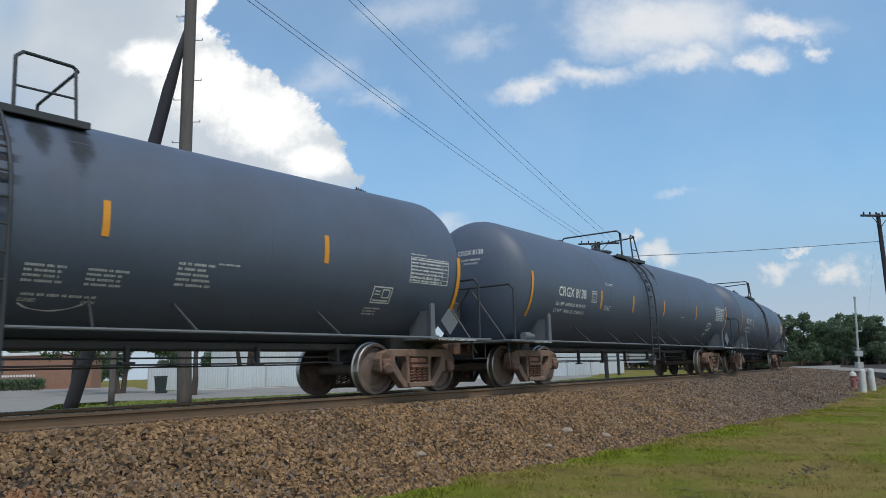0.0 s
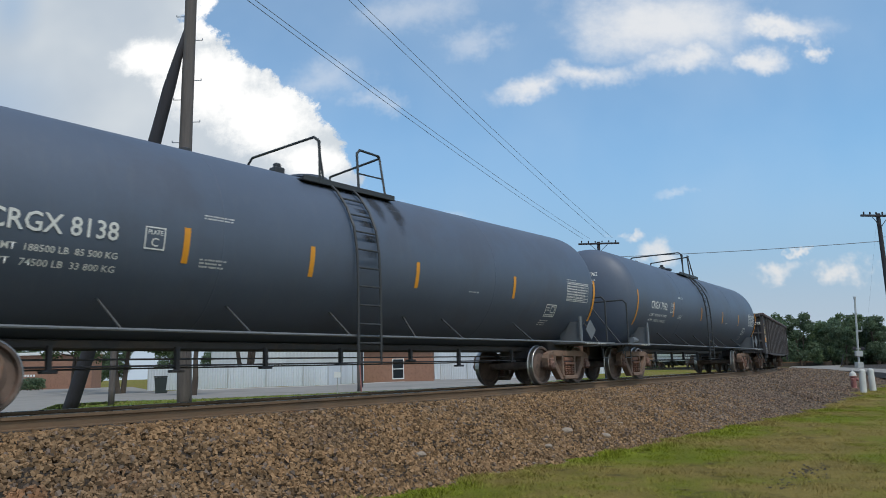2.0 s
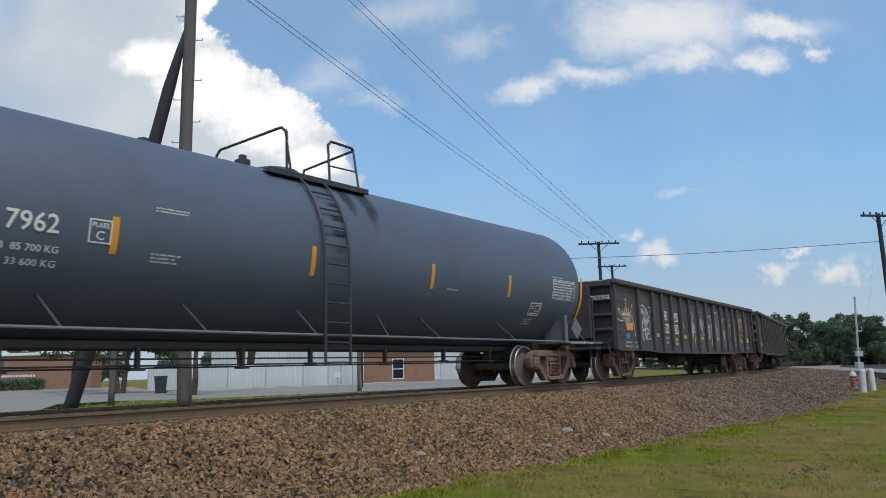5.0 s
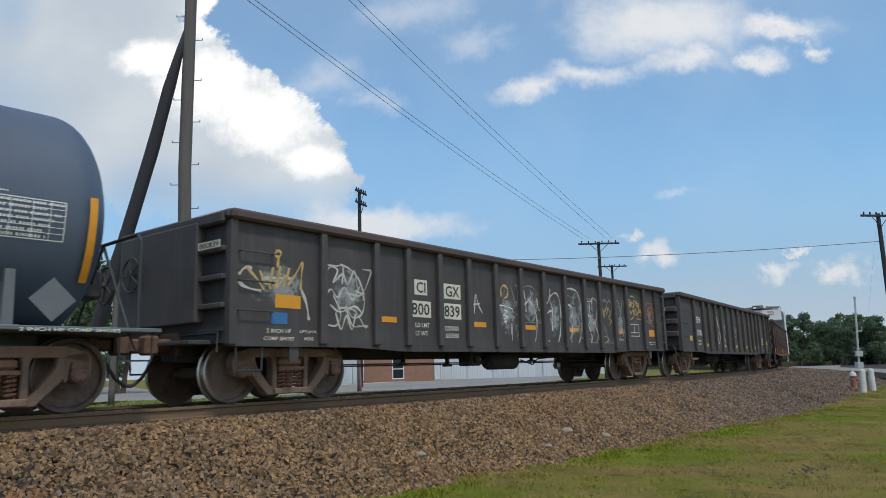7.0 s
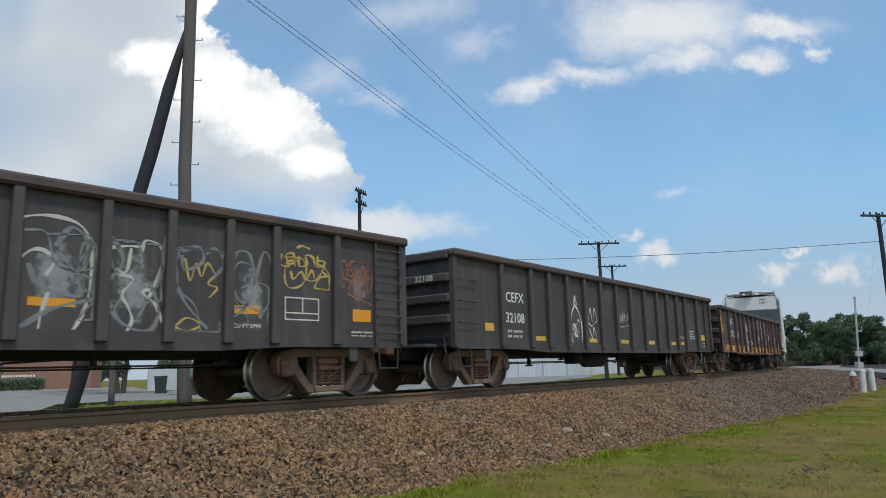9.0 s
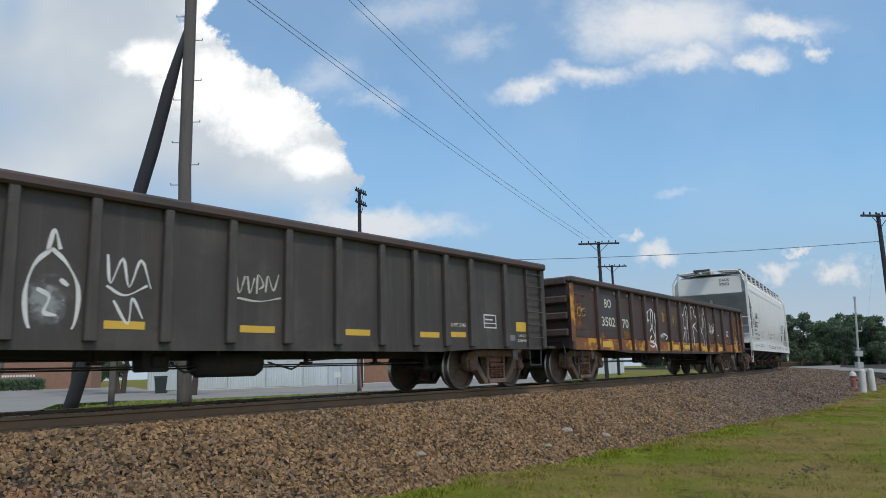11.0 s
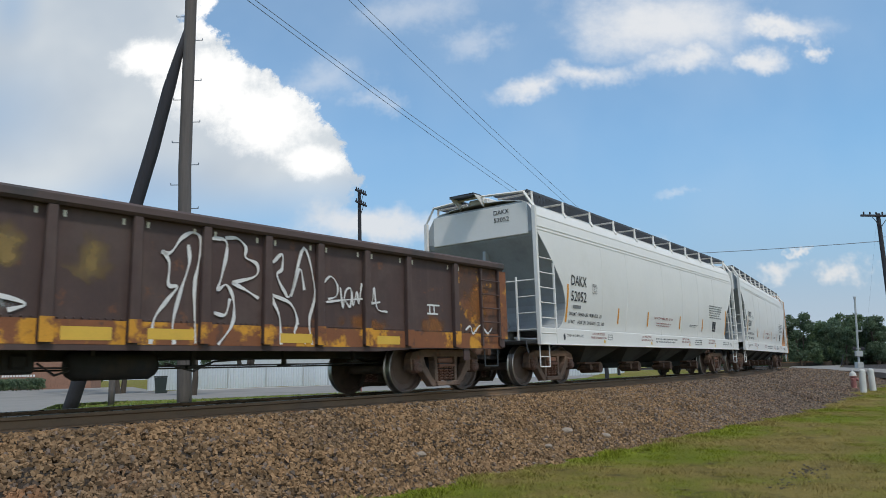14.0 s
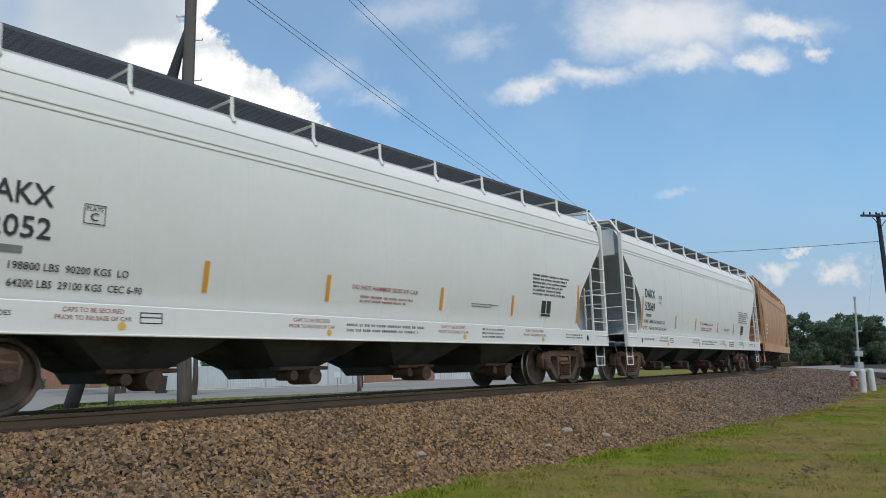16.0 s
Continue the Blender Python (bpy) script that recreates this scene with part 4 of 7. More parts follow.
M_GON2 = material("brown_black_gondola_paint", (0.060, 0.050, 0.047), 0.7, vary=0.3, scale=1.6, bump=0.003, bscale=9, second=(0.074, 0.063, 0.058), second_scale=0.8, third=(0.14, 0.10, 0.06), third_scale=4, third_cut=(0.68, 0.76), streak=((0.11, 0.10, 0.085), 0.4))
M_GON3 = material("maroon_black_worn_paint", (0.072, 0.043, 0.039), 0.72, vary=0.35, scale=1.6, bump=0.003, bscale=9, second=(0.088, 0.058, 0.051), second_scale=0.9, third=(0.17, 0.072, 0.036), third_scale=3.0, third_cut=(0.61, 0.74), streak=((0.11, 0.072, 0.058), 0.4))
M_RUSTY = material("rust_streaked_corner", (0.085, 0.045, 0.032), 0.75, vary=0.4, scale=2, bump=0.004, bscale=25, second=(0.17, 0.07, 0.035), second_scale=2.2, second_cut=(0.45, 0.6), third=(0.52, 0.25, 0.03), third_scale=3.2, third_cut=(0.58, 0.66))
M_PEEL = material("peeling_orange_over_rust", (0.215, 0.080, 0.034), 0.75, vary=0.3, scale=3, bump=0.004, bscale=25, second=(0.62, 0.29, 0.03), second_scale=2.2, second_cut=(0.50, 0.60), third=(0.12, 0.055, 0.036), third_scale=5, third_cut=(0.56, 0.66))
M_HOP = material("chalky_white_hopper_paint", (0.745, 0.722, 0.690), 0.6, vary=0.07, scale=0.8, bump=0.002, bscale=3, second=(0.70, 0.68, 0.645), second_scale=0.4, streak=((0.66, 0.62, 0.56), 0.13))
# White paint greyed: the shade on the sloping ends is in its colour.
M_HOPSHADE = material("shade_grey_hopper_end", (0.36, 0.38, 0.39), 0.6, vary=0.15, scale=1.5, second=(0.30, 0.31, 0.32), second_scale=0.8, streak=((0.25, 0.25, 0.25), 0.3))
M_BROWN = material("faded_tan_brown_paint", (0.50, 0.27, 0.14), 0.65, vary=0.12, scale=0.8, second=(0.56, 0.34, 0.19), second_scale=0.4, streak=((0.38, 0.17, 0.08), 0.35))
M_GRATE = material("dark_galvanised_grating", (0.075, 0.082, 0.098), 0.6, vary=0.2, scale=3)
# Dark grey, far below the white body's tone, with brown patches.
M_BAYS = material("dark_grey_hopper_bay", (0.075, 0.078, 0.078), 0.8, vary=0.4, scale=2.5, second=(0.04, 0.04, 0.04), second_scale=1.5, third=(0.16, 0.10, 0.06), third_scale=3, third_cut=(0.62, 0.75))
CARS = []


def truck_parts(root, x):
    """One two-axle truck under the car: bolster with side frames, springs, bearings and wheelsets."""
    truck = part("truck", boxes((-0.2, -1.05, 0.42, 0.2, 1.05, 0.66), (-0.33, -0.3, 0.5, 0.33, 0.3, 0.7), bevel=0.02), M_UNDER, root, "two-axle freight truck with cast steel side frames", pose(x, 0, 0))
    for sgn in (-1, 1):
        if "side" not in SHARED:
            bm = bmesh.new()
            y0, y1 = -0.085, 0.085
            prism(bm, [(-1.03, 0.58), (-0.99, 0.73), (-0.74, 0.80), (0.74, 0.80), (0.99, 0.73), (1.03, 0.58), (0.70, 0.66), (-0.70, 0.66)], y0, y1)
            for m in (-1, 1):
                for pr in ([(1.05, 0.62), (1.03, 0.42), (0.985, 0.38), (0.985, 0.58), (0.79, 0.60), (0.77, 0.38), (0.72, 0.36), (0.70, 0.69), (0.98, 0.74)],
                           [(0.77, 0.675), (0.735, 0.42), (0.42, 0.10), (0.22, 0.10), (0.36, 0.23), (0.43, 0.29), (0.62, 0.53), (0.645, 0.60), (0.655, 0.675)],
                           [(0.25, 0.14), (0.34, 0.14), (0.345, 0.25), (0.335, 0.58), (0.38, 0.70), (0.24, 0.70), (0.265, 0.60)]):
                    prism(bm, [(m * p, q) for p, q in (pr if m > 0 else pr[::-1])], y0, y1)
            prism(bm, [(-0.32, 0.11), (0.32, 0.11), (0.34, 0.20), (-0.34, 0.20)], y0 - 0.05, y1 + 0.05)
            bmesh.ops.recalc_face_normals(bm, faces=bm.faces)
            bmesh.ops.bevel(bm, geom=[e for e in bm.edges if e.calc_face_angle(0) > 0.7], offset=0.012, segments=1, affect="EDGES")
            SHARED["side"] = part("side_frame", bm, M_TRUCK, truck, "dusty brown cast side frame", pose(0, sgn * 1.0, 0))
            bm = bmesh.new()
            for sx in (-0.16, 0.0, 0.16):
                pts = [(sx + 0.062 * math.cos(a * math.pi / 4), -0.03 + 0.062 * math.sin(a * math.pi / 4), 0.21 + a * 0.26 / 40) for a in range(41)]
                for p, q in zip(pts, pts[1:]):
                    rod(bm, p, q, 0.017, 5)
            box(bm, -0.24, -0.11, 0.47, 0.24, 0.11, 0.52)
            box(bm, -0.22, -0.08, 0.54, 0.22, 0.08, 0.64, 0.02)
            SHARED["spring"] = part("spring_nest", bm, M_SPRING, truck, "rusty coil springs", pose(0, sgn * 1.0, 0))
            bm = boxes((-0.10, -0.12, 0.06, 0.10, 0.10, 0.155), bevel=0.015)
            lathe(bm, [(-0.16, 0.03), (-0.16, 0.07), (-0.13, 0.10), (0.06, 0.11), (0.08, 0.09)], 14)
            for k in range(3):
                a = k * 2.094 + 0.5
                rod(bm, (0.055 * math.cos(a), -0.17, 0.055 * math.sin(a)), (0.055 * math.cos(a), -0.15, 0.055 * math.sin(a)), 0.014, 6)
            SHARED["bearing"] = part("bearing_cap", bm, M_BEAR, truck, m=pose(-0.889, sgn * 1.0, WHEEL_R))
        else:
            for key, nm, lab in (("side", "side_frame", "dusty brown cast side frame"), ("spring", "spring_nest", "rusty coil springs")):
                o = new(nm, SHARED[key].data)
                o.parent, o.matrix_basis = truck, pose(0, sgn * 1.0, 0, 0, 0, 0 if sgn < 0 else 180)
                o["label"] = lab
        for bx in (-0.889, 0.889):
            if SHARED["bearing"].parent == truck and sgn < 0 and bx < 0:
                continue
            o = new("bearing_cap", SHARED["bearing"].data)
            o.parent, o.matrix_basis = truck, pose(bx, sgn * 1.0, WHEEL_R, 0, 0, 0 if sgn < 0 else 180)
    for ax in (-0.889, 0.889):
        if "wheel" not in SHARED:
            bm = bmesh.new()
            lathe(bm, [(-1.0, 0.06), (-0.83, 0.075), (-0.80, 0.11), (-0.62, 0.11), (-0.60, 0.09), (0.60, 0.09), (0.62, 0.11), (0.80, 0.11), (0.83, 0.075), (1.0, 0.06)], 16)
            for m in (-1, 1):
                lathe(bm, [(m * a, r) for a, r in ((0.82, 0.10), (0.81, 0.16), (0.76, 0.30), (0.77, 0.385), (0.83, 0.40), (0.832, 0.44), (0.826, 0.452), (0.82, WHEEL_R), (0.72, WHEEL_R + 0.003), (0.705, WHEEL_R + 0.028), (0.69, WHEEL_R + 0.025), (0.685, 0.40), (0.71, 0.385), (0.70, 0.30), (0.66, 0.16), (0.64, 0.10))], 40)
            for f in bm.faces:
                c = f.calc_center_median()
                r = math.hypot(c.x, c.z)
                f.material_index = 1 if r > 0.443 else 0
            bmesh.ops.recalc_face_normals(bm, faces=bm.faces)
            SHARED["wheel"] = part("wheelset", bm, [M_WHEEL, M_TREAD], truck, "steel wheels with bright worn rims on an axle", pose(ax, 0, WHEEL_R), smooth=False)
        else:
            o = new("wheelset", SHARED["wheel"].data)
            o.parent, o.matrix_basis = truck, pose(ax, 0, WHEEL_R)
            o["label"] = "steel wheels with bright worn rims on an axle"
    return truck


SHARED = {}


def car_root(name, front, rear, label, group):
    """front, rear: the trucks' places along the track at the start."""
    root = thing(name, pose(0, 0, 0), label, "freight car", group)
    root["front"], root["rear"] = front, rear
    half = (rear - front) / 2
    trucks = [truck_parts(root, -half), truck_parts(root, half)]
    CARS.append((root, trucks))
    return root, half


def wrap(me, radius, zc):
    """Lays a flat mesh (x along, z up, y out) round the tank's side."""
    for v in me.vertices:
        a = (v.co.z - zc) / radius
        r = radius + 0.006 - v.co.y
        v.co.y, v.co.z = -r * math.cos(a), zc + r * math.sin(a)


TANK_R, TANK_Z = 1.49, 2.39
SIDES = {"tank": None, "gon": -1.446, "hop": -1.607, "sill": -1.60}


def on_side(ob, surf):
    if surf == "tank":
        wrap(ob.data, TANK_R, TANK_Z)
    elif surf == "hop":
        for v in ob.data.vertices:
            v.co.y -= sec(v.co.z) + 0.007
    else:
        y = SIDES[surf] if isinstance(surf, str) else surf
        for v in ob.data.vertices:
            v.co.y += y
    return ob


def flat_z(z):
    """The height on the tank's unrolled side that shows at height z."""
    return TANK_Z + TANK_R * math.asin(max(-0.97, min(0.97, (z - TANK_Z) / TANK_R)))


def lettering(root, text, x0, z0, x1, z1, mat, surf, label="", name="lettering"):
    """Words fitted into a box on the car's side."""
    cu = bpy.data.curves.new(name, "FONT")
    cu.body, cu.size, cu.resolution_u, cu.offset = text, 1.0, 2, BOLD
    tmp = bpy.data.objects.new(name, cu)
    me = bpy.data.meshes.new_from_object(tmp)
    bpy.data.objects.remove(tmp)
    co = np.array([v.co[:] for v in me.vertices])
    lo, hi = co.min(0), co.max(0)
    if surf == "tank":
        z0, z1 = flat_z(z0), flat_z(z1)
    for v in me.vertices:
        v.co = (x0 + (v.co.x - lo[0]) / (hi[0] - lo[0]) * (x1 - x0), -0.003, z0 + (v.co.y - lo[1]) / (hi[1] - lo[1]) * (z1 - z0))
    me.materials.append(mat)
    ob = new(name, me)
    ob.parent = root
    if label:
        ob["label"] = label
    return on_side(ob, surf)


def dome_lettering(root, text, y0, y1, z0, z1, length):
    """Words laid on the domed end of the tank, read from beyond the end."""
    ob = lettering(root, text, 0.0, z0, abs(y1 - y0), z1, M_WHITE, 0.0)
    for v in ob.data.vertices:
        y, z = y0 - v.co.x, v.co.z
        a = math.asin(min(0.999, math.hypot(y, z - TANK_Z) / TANK_R))
        v.co = (-length + 0.72 - 0.72 * math.cos(a) ** 0.9 - 0.02, y, z)
    return ob


BOLD = 0.012


def plates(root, name, rows, mat, surf, label="", y=-0.002):
    """Flat marks, rectangles x0, z0, x1, z1, as one thin piece."""
    v, f = [], []
    for x0, z0, x1, z1 in rows:
        if surf == "tank":
            z0, z1 = flat_z(z0), flat_z(z1)
        n = 6 if surf in ("tank", "hop") and z1 - z0 > 0.15 else 1
        for k in range(n):
            a, b = z0 + (z1 - z0) * k / n, z0 + (z1 - z0) * (k + 1) / n
            i = len(v)
            v += [(x0, y, a), (x1, y, a), (x1, y, b), (x0, y, b)]
            f.append((i, i + 1, i + 2, i + 3))
    return on_side(part(name, (v, f), mat, root, label), surf)


def small_print(root, x0, z0, x1, z1, lines, mat, surf, seed=1):
    """Writing too small to read: broken bars."""
    rng = random.Random(seed)
    rows, h = [], (z1 - z0) / lines
    for k in range(lines):
        z, x = z1 - (k + 1) * h, x0
        end = x1 - rng.uniform(0, 0.25) * (x1 - x0) * (k > 0)
        while x < end - 0.01:
            for _ in range(rng.randint(2, 8)):
                w = min(h * rng.uniform(0.22, 0.40), end - x)
                if w > 0.003:
                    rows.append((x, z + h * 0.24, x + w, z + h * 0.74))
                x += w + h * 0.20
            x += h * 0.4
    return plates(root, "small_print", rows, mat, surf, "small unreadable stencilled lines")


def outline(x0, z0, x1, z1, w):
    return [(x0, z0, x1, z0 + w), (x0, z1 - w, x1, z1), (x0, z0 + w, x0 + w, z1 - w), (x1 - w, z0 + w, x1, z1 - w)]


def ribbon(root, curves, width, mat, surf, label, name="spray_marks"):
    """Sprayed strokes: smooth bands along rows of (x, z) points."""
    v, f = [], []
    lift = -0.002
    for pts in curves:
        p = [Vector(q) for q in pts]
        p = [p[0] * 2 - p[1]] + p + [p[-1] * 2 - p[-2]]
        path = []
        for i in range(1, len(p) - 2):
            for k in range(5):
                u = k / 5
                path.append(0.5 * (2 * p[i] + (p[i + 1] - p[i - 1]) * u + (2 * p[i - 1] - 5 * p[i] + 4 * p[i + 1] - p[i + 2]) * u * u + (3 * p[i] - p[i - 1] - 3 * p[i + 1] + p[i + 2]) * u ** 3))
        path.append(p[-2])
        i0 = len(v)
        lift -= 0.00025
        for i, q in enumerate(path):
            d = path[min(i + 1, len(path) - 1)] - path[max(i - 1, 0)]
            n = Vector((-d.y, d.x)).normalized() * width / 2 * (0.8 + 0.35 * math.sin(i * 0.7 + i0))
            v += [(q.x - n.x, lift, q.y - n.y), (q.x + n.x, lift, q.y + n.y)]
        f += [(i0 + 2 * i, i0 + 2 * i + 2, i0 + 2 * i + 3, i0 + 2 * i + 1) for i in range(len(path) - 1)]
    return on_side(part(name, (v, f), mat, root, label), surf)


def scrawl(rng, x0, z0, x1, z1, loops):
    """Wordless looping strokes in a box."""
    out = []
    w = (x1 - x0) / loops
    for i in range(loops):
        a = x0 + w * i
        k = rng.random()
        if k < 0.35:
            pts = [(a, z0 + rng.uniform(0, 0.3) * (z1 - z0)), (a + w * 0.15, z1), (a + w * 0.6, z1 * 0.97 + z0 * 0.03), (a + w * 0.75, (z0 + z1) / 2), (a + w * 0.3, (z0 + z1) / 2), (a + w, z0)]
        elif k < 0.7:
            pts = [(a + w * 0.1, z1), (a + w * 0.05, (z0 + z1) / 2), (a + w * 0.35, z0), (a + w * 0.85, z0 + 0.2 * (z1 - z0)), (a + w * 0.9, z0 + 0.8 * (z1 - z0)), (a + w * 0.4, z1), (a + w * 0.2, z0 + 0.6 * (z1 - z0))]
        else:
            pts = [(a, z1 - 0.15 * (z1 - z0)), (a + w * 0.5, z1), (a + w * 0.8, z0 + 0.7 * (z1 - z0)), (a + w * 0.3, z0 + 0.45 * (z1 - z0)), (a + w * 0.9, z0 + 0.25 * (z1 - z0)), (a + w * 0.1, z0)]
        out.append([(x + rng.uniform(-0.12, 0.12) * w, z + rng.uniform(-0.06, 0.06) * (z1 - z0)) for x, z in pts])
    return out


def tangle(rng, x0, z0, x1, z1, strokes):
    """Loose wandering strokes in a box."""
    out = []
    for _ in range(strokes):
        x, z, a = rng.uniform(x0, x1), rng.uniform(z0, z1), rng.uniform(0, 6.28)
        turn, pts = rng.choice((-1, 1)) * rng.uniform(0.5, 1.1), []
        step = min(x1 - x0, z1 - z0) * rng.uniform(0.22, 0.4)
        for k in range(rng.randint(5, 11)):
            pts.append((min(max(x, x0), x1), min(max(z, z0), z1)))
            a += turn + rng.uniform(-0.5, 0.5)
            if rng.random() < 0.2:
                turn = -turn
            x, z = x + math.cos(a) * step, z + math.sin(a) * step * 1.3
        out.append(pts)
    return out


def misted(name, color, strength, scale=7.0):
    """Thin sprayed or spilled film: dense in the middle of its patch, breaking up towards the edge."""
    m = material(name, color, 0.7, vary=0.35, scale=3)
    nt = m.node_tree
    tc = node(nt, "ShaderNodeTexCoord")
    sep = node(nt, "ShaderNodeSeparateXYZ")
    nt.links.new(tc.outputs["UV"], sep.inputs[0])
    p = mathn(nt, "POWER", mathn(nt, "MULTIPLY_ADD", sep.outputs[0], 2.0, -1.0), 2)
    q = mathn(nt, "POWER", mathn(nt, "MULTIPLY_ADD", sep.outputs[1], 2.0, -1.0), 2)
    n = node(nt, "ShaderNodeTexNoise", Scale=scale, Detail=6.0, Roughness=0.65)
    nt.links.new(tc.outputs["Object"], n.inputs["Vector"])
    d = mathn(nt, "SUBTRACT", mathn(nt, "MULTIPLY_ADD", mathn(nt, "SUBTRACT", n.outputs["Fac"], 0.5), 1.7, 0.62), mathn(nt, "SQRT", mathn(nt, "ADD", p, q)))
    a = mathn(nt, "MULTIPLY", ramp(nt, d, -0.12, 0.5), strength)
    nt.links.new(a, nt.nodes["Principled BSDF"].inputs["Alpha"])
    return m


M_MIST = misted("grey_overspray", (0.30, 0.305, 0.31), 0.9)
M_MISTR = misted("pinkish_overspray", (0.26, 0.19, 0.17), 0.8)
M_MISTY = misted("faded_ochre_paint", (0.30, 0.20, 0.07), 0.75, 4.0)
M_MISTO = misted("orange_rust_bloom", (0.34, 0.13, 0.03), 0.6, 4.0)
M_MISTB = misted("black_soot_film", (0.03, 0.032, 0.04), 0.75, 1.2)


def mist(root, x0, z0, x1, z1, mat, surf, label, y=-0.0012):
    """A soft-edged film of paint on the car's side."""
    n = 10 if surf == "tank" else 1
    if surf == "tank":
        z0, z1 = flat_z(z0), flat_z(z1)
    v, f = [], []
    for k in range(n + 1):
        z = z0 + (z1 - z0) * k / n
        v += [(x0, y, z), (x1, y, z)]
    f = [(2 * k, 2 * k + 1, 2 * k + 3, 2 * k + 2) for k in range(n)]
    ob = part("spray_patch", (v, f), mat, root, label)
    uv = ob.data.uv_layers.new(name="patch")
    for loop in ob.data.loops:
        c = ob.data.vertices[loop.vertex_index].co
        uv.data[loop.index].uv = ((c.x - x0) / (x1 - x0), (c.z - z0) / (z1 - z0))
    return on_side(ob, surf)


def tag(root, a, b, top, width, mat, strokes, label, lift=0.0):
    """Sprayed strokes in the panel between two ribs; places as shares of its width and height."""
    lo, hi = 0.82, top - 0.15
    for row in strokes:
        pts = [(a + (b - a) * row[i], lo + (hi - lo) * row[i + 1]) for i in range(0, len(row), 2)]
        ribbon(root, [pts], width, mat, SIDES["gon"] - lift, label)


def couplers(root, half, deck):
    """Draft sill, knuckle coupler and brake hose at both ends."""
    for m in (-1, 1):
        x = m * (half + 1.3)
        part("draft_sill", boxes((x - m * 2.4, -0.2, 0.62, x + m * 0.15, 0.2, deck), bevel=0.02), M_UNDER, root)
        bm = boxes((x, -0.09, 0.78, x + m * 0.45, 0.09, 0.96), (x + m * 0.40, -0.20, 0.72, x + m * 0.62, 0.02, 1.0), (x + m * 0.45, 0.0, 0.76, x + m * 0.73, 0.16, 0.96), (x + m * 0.04, -0.24, 0.70, x + m * 0.16, 0.24, 1.06), bevel=0.03)
        part("coupler", bm, M_RUST, root, "rust-red knuckle coupler")
        bm = bmesh.new()
        y = -0.33 * m
        pipe(bm, [(x + m * 0.05, y, 0.72), (x + m * 0.22, y, 0.62), (x + m * 0.40, y * 0.8, 0.40), (x + m * 0.58, y * 0.5, 0.30), (x + m * 0.74, 0.0, 0.29)], 0.026, 7)
        part("brake_hose", bm, M_UNDER, root, "black rubber brake hose")
        part("uncoupling_lever", pipe(bmesh.new(), [(x + m * 0.12, -0.2, 1.0), (x + m * 0.12, -1.2, 1.0), (x + m * 0.2, -1.3, 0.72)], 0.014), M_LADDER, root)


def brake_gear(root, half, zb, seed, big=True):
    """Rods, reservoir and levers slung under the car."""
    rng = random.Random(seed)
    for y, z in ((-0.45, zb - 0.28), (-0.2, zb - 0.18), (0.4, zb - 0.3)):
        part("brake_rod", rod(bmesh.new(), (-half + 1.1, y, z), (half - 1.1, y, z + 0.03), 0.013, 6), M_UNDER, root, "long black brake rod")
    for k in range(7):
        x = -half + 1.6 + k * (2 * half - 3.2) / 6 + rng.uniform(-0.25, 0.25)
        h = rng.uniform(0.2, 0.36)
        part("hanger", boxes((x - 0.03, -0.5, zb - h, x + 0.03, -0.42, zb), (x - 0.1, -0.52, zb - h - 0.02, x + 0.1, -0.40, zb - h + 0.02), bevel=0.006), M_UNDER, root)
    x = rng.uniform(-0.3, 0.6)
    if not big:
        return
    bm = lathe(bmesh.new(), [(-0.62, 0.03), (-0.6, 0.14), (-0.5, 0.2), (0.5, 0.2), (0.6, 0.14), (0.62, 0.03)], 14, "X")
    part("air_reservoir", bm, M_UNDER, root, "black brake air reservoir", pose(x, -0.35, zb - 0.24), smooth=True)
    part("brake_valve", boxes((x - 1.45, -0.55, zb - 0.34, x - 1.05, -0.2, zb), (x - 1.35, -0.62, zb - 0.28, x - 1.15, -0.5, zb - 0.1), bevel=0.03), M_UNDER, root)
    bm = bmesh.new()
    pipe(bm, [(x - 1.0, -0.45, zb - 0.2), (x - 0.8, -0.5, zb - 0.36), (x - 0.6, -0.45, zb - 0.3)], 0.015)
    pipe(bm, [(x + 0.7, -0.45, zb - 0.22), (x + 1.1, -0.55, zb - 0.34), (x + 1.5, -0.45, zb - 0.2), (x + 2.2, -0.4, zb - 0.16)], 0.015)
    part("air_pipe", bm, M_UNDER, root)


def hand_wheel(root, x, y, z, m):
    bm = bmesh.new()
    n = 20
    ring = [(x, y + 0.27 * math.cos(2 * math.pi * i / n), z + 0.27 * math.sin(2 * math.pi * i / n)) for i in range(n + 1)]
    for a, b in zip(ring, ring[1:]):
        rod(bm, a, b, 0.018, 6)
    for i in range(5):
        rod(bm, (x, y, z), ring[i * 4], 0.014, 6)
    rod(bm, (x - m * 0.14, y, z), (x + m * 0.02, y, z), 0.04, 10)
    box(bm, x - m * 0.42, y - 0.2, z - 0.22, x - m * 0.12, y + 0.2, z + 0.2, 0.04)
    part("hand_brake", bm, M_UNDER, root, "black spoked hand brake wheel with gear case")


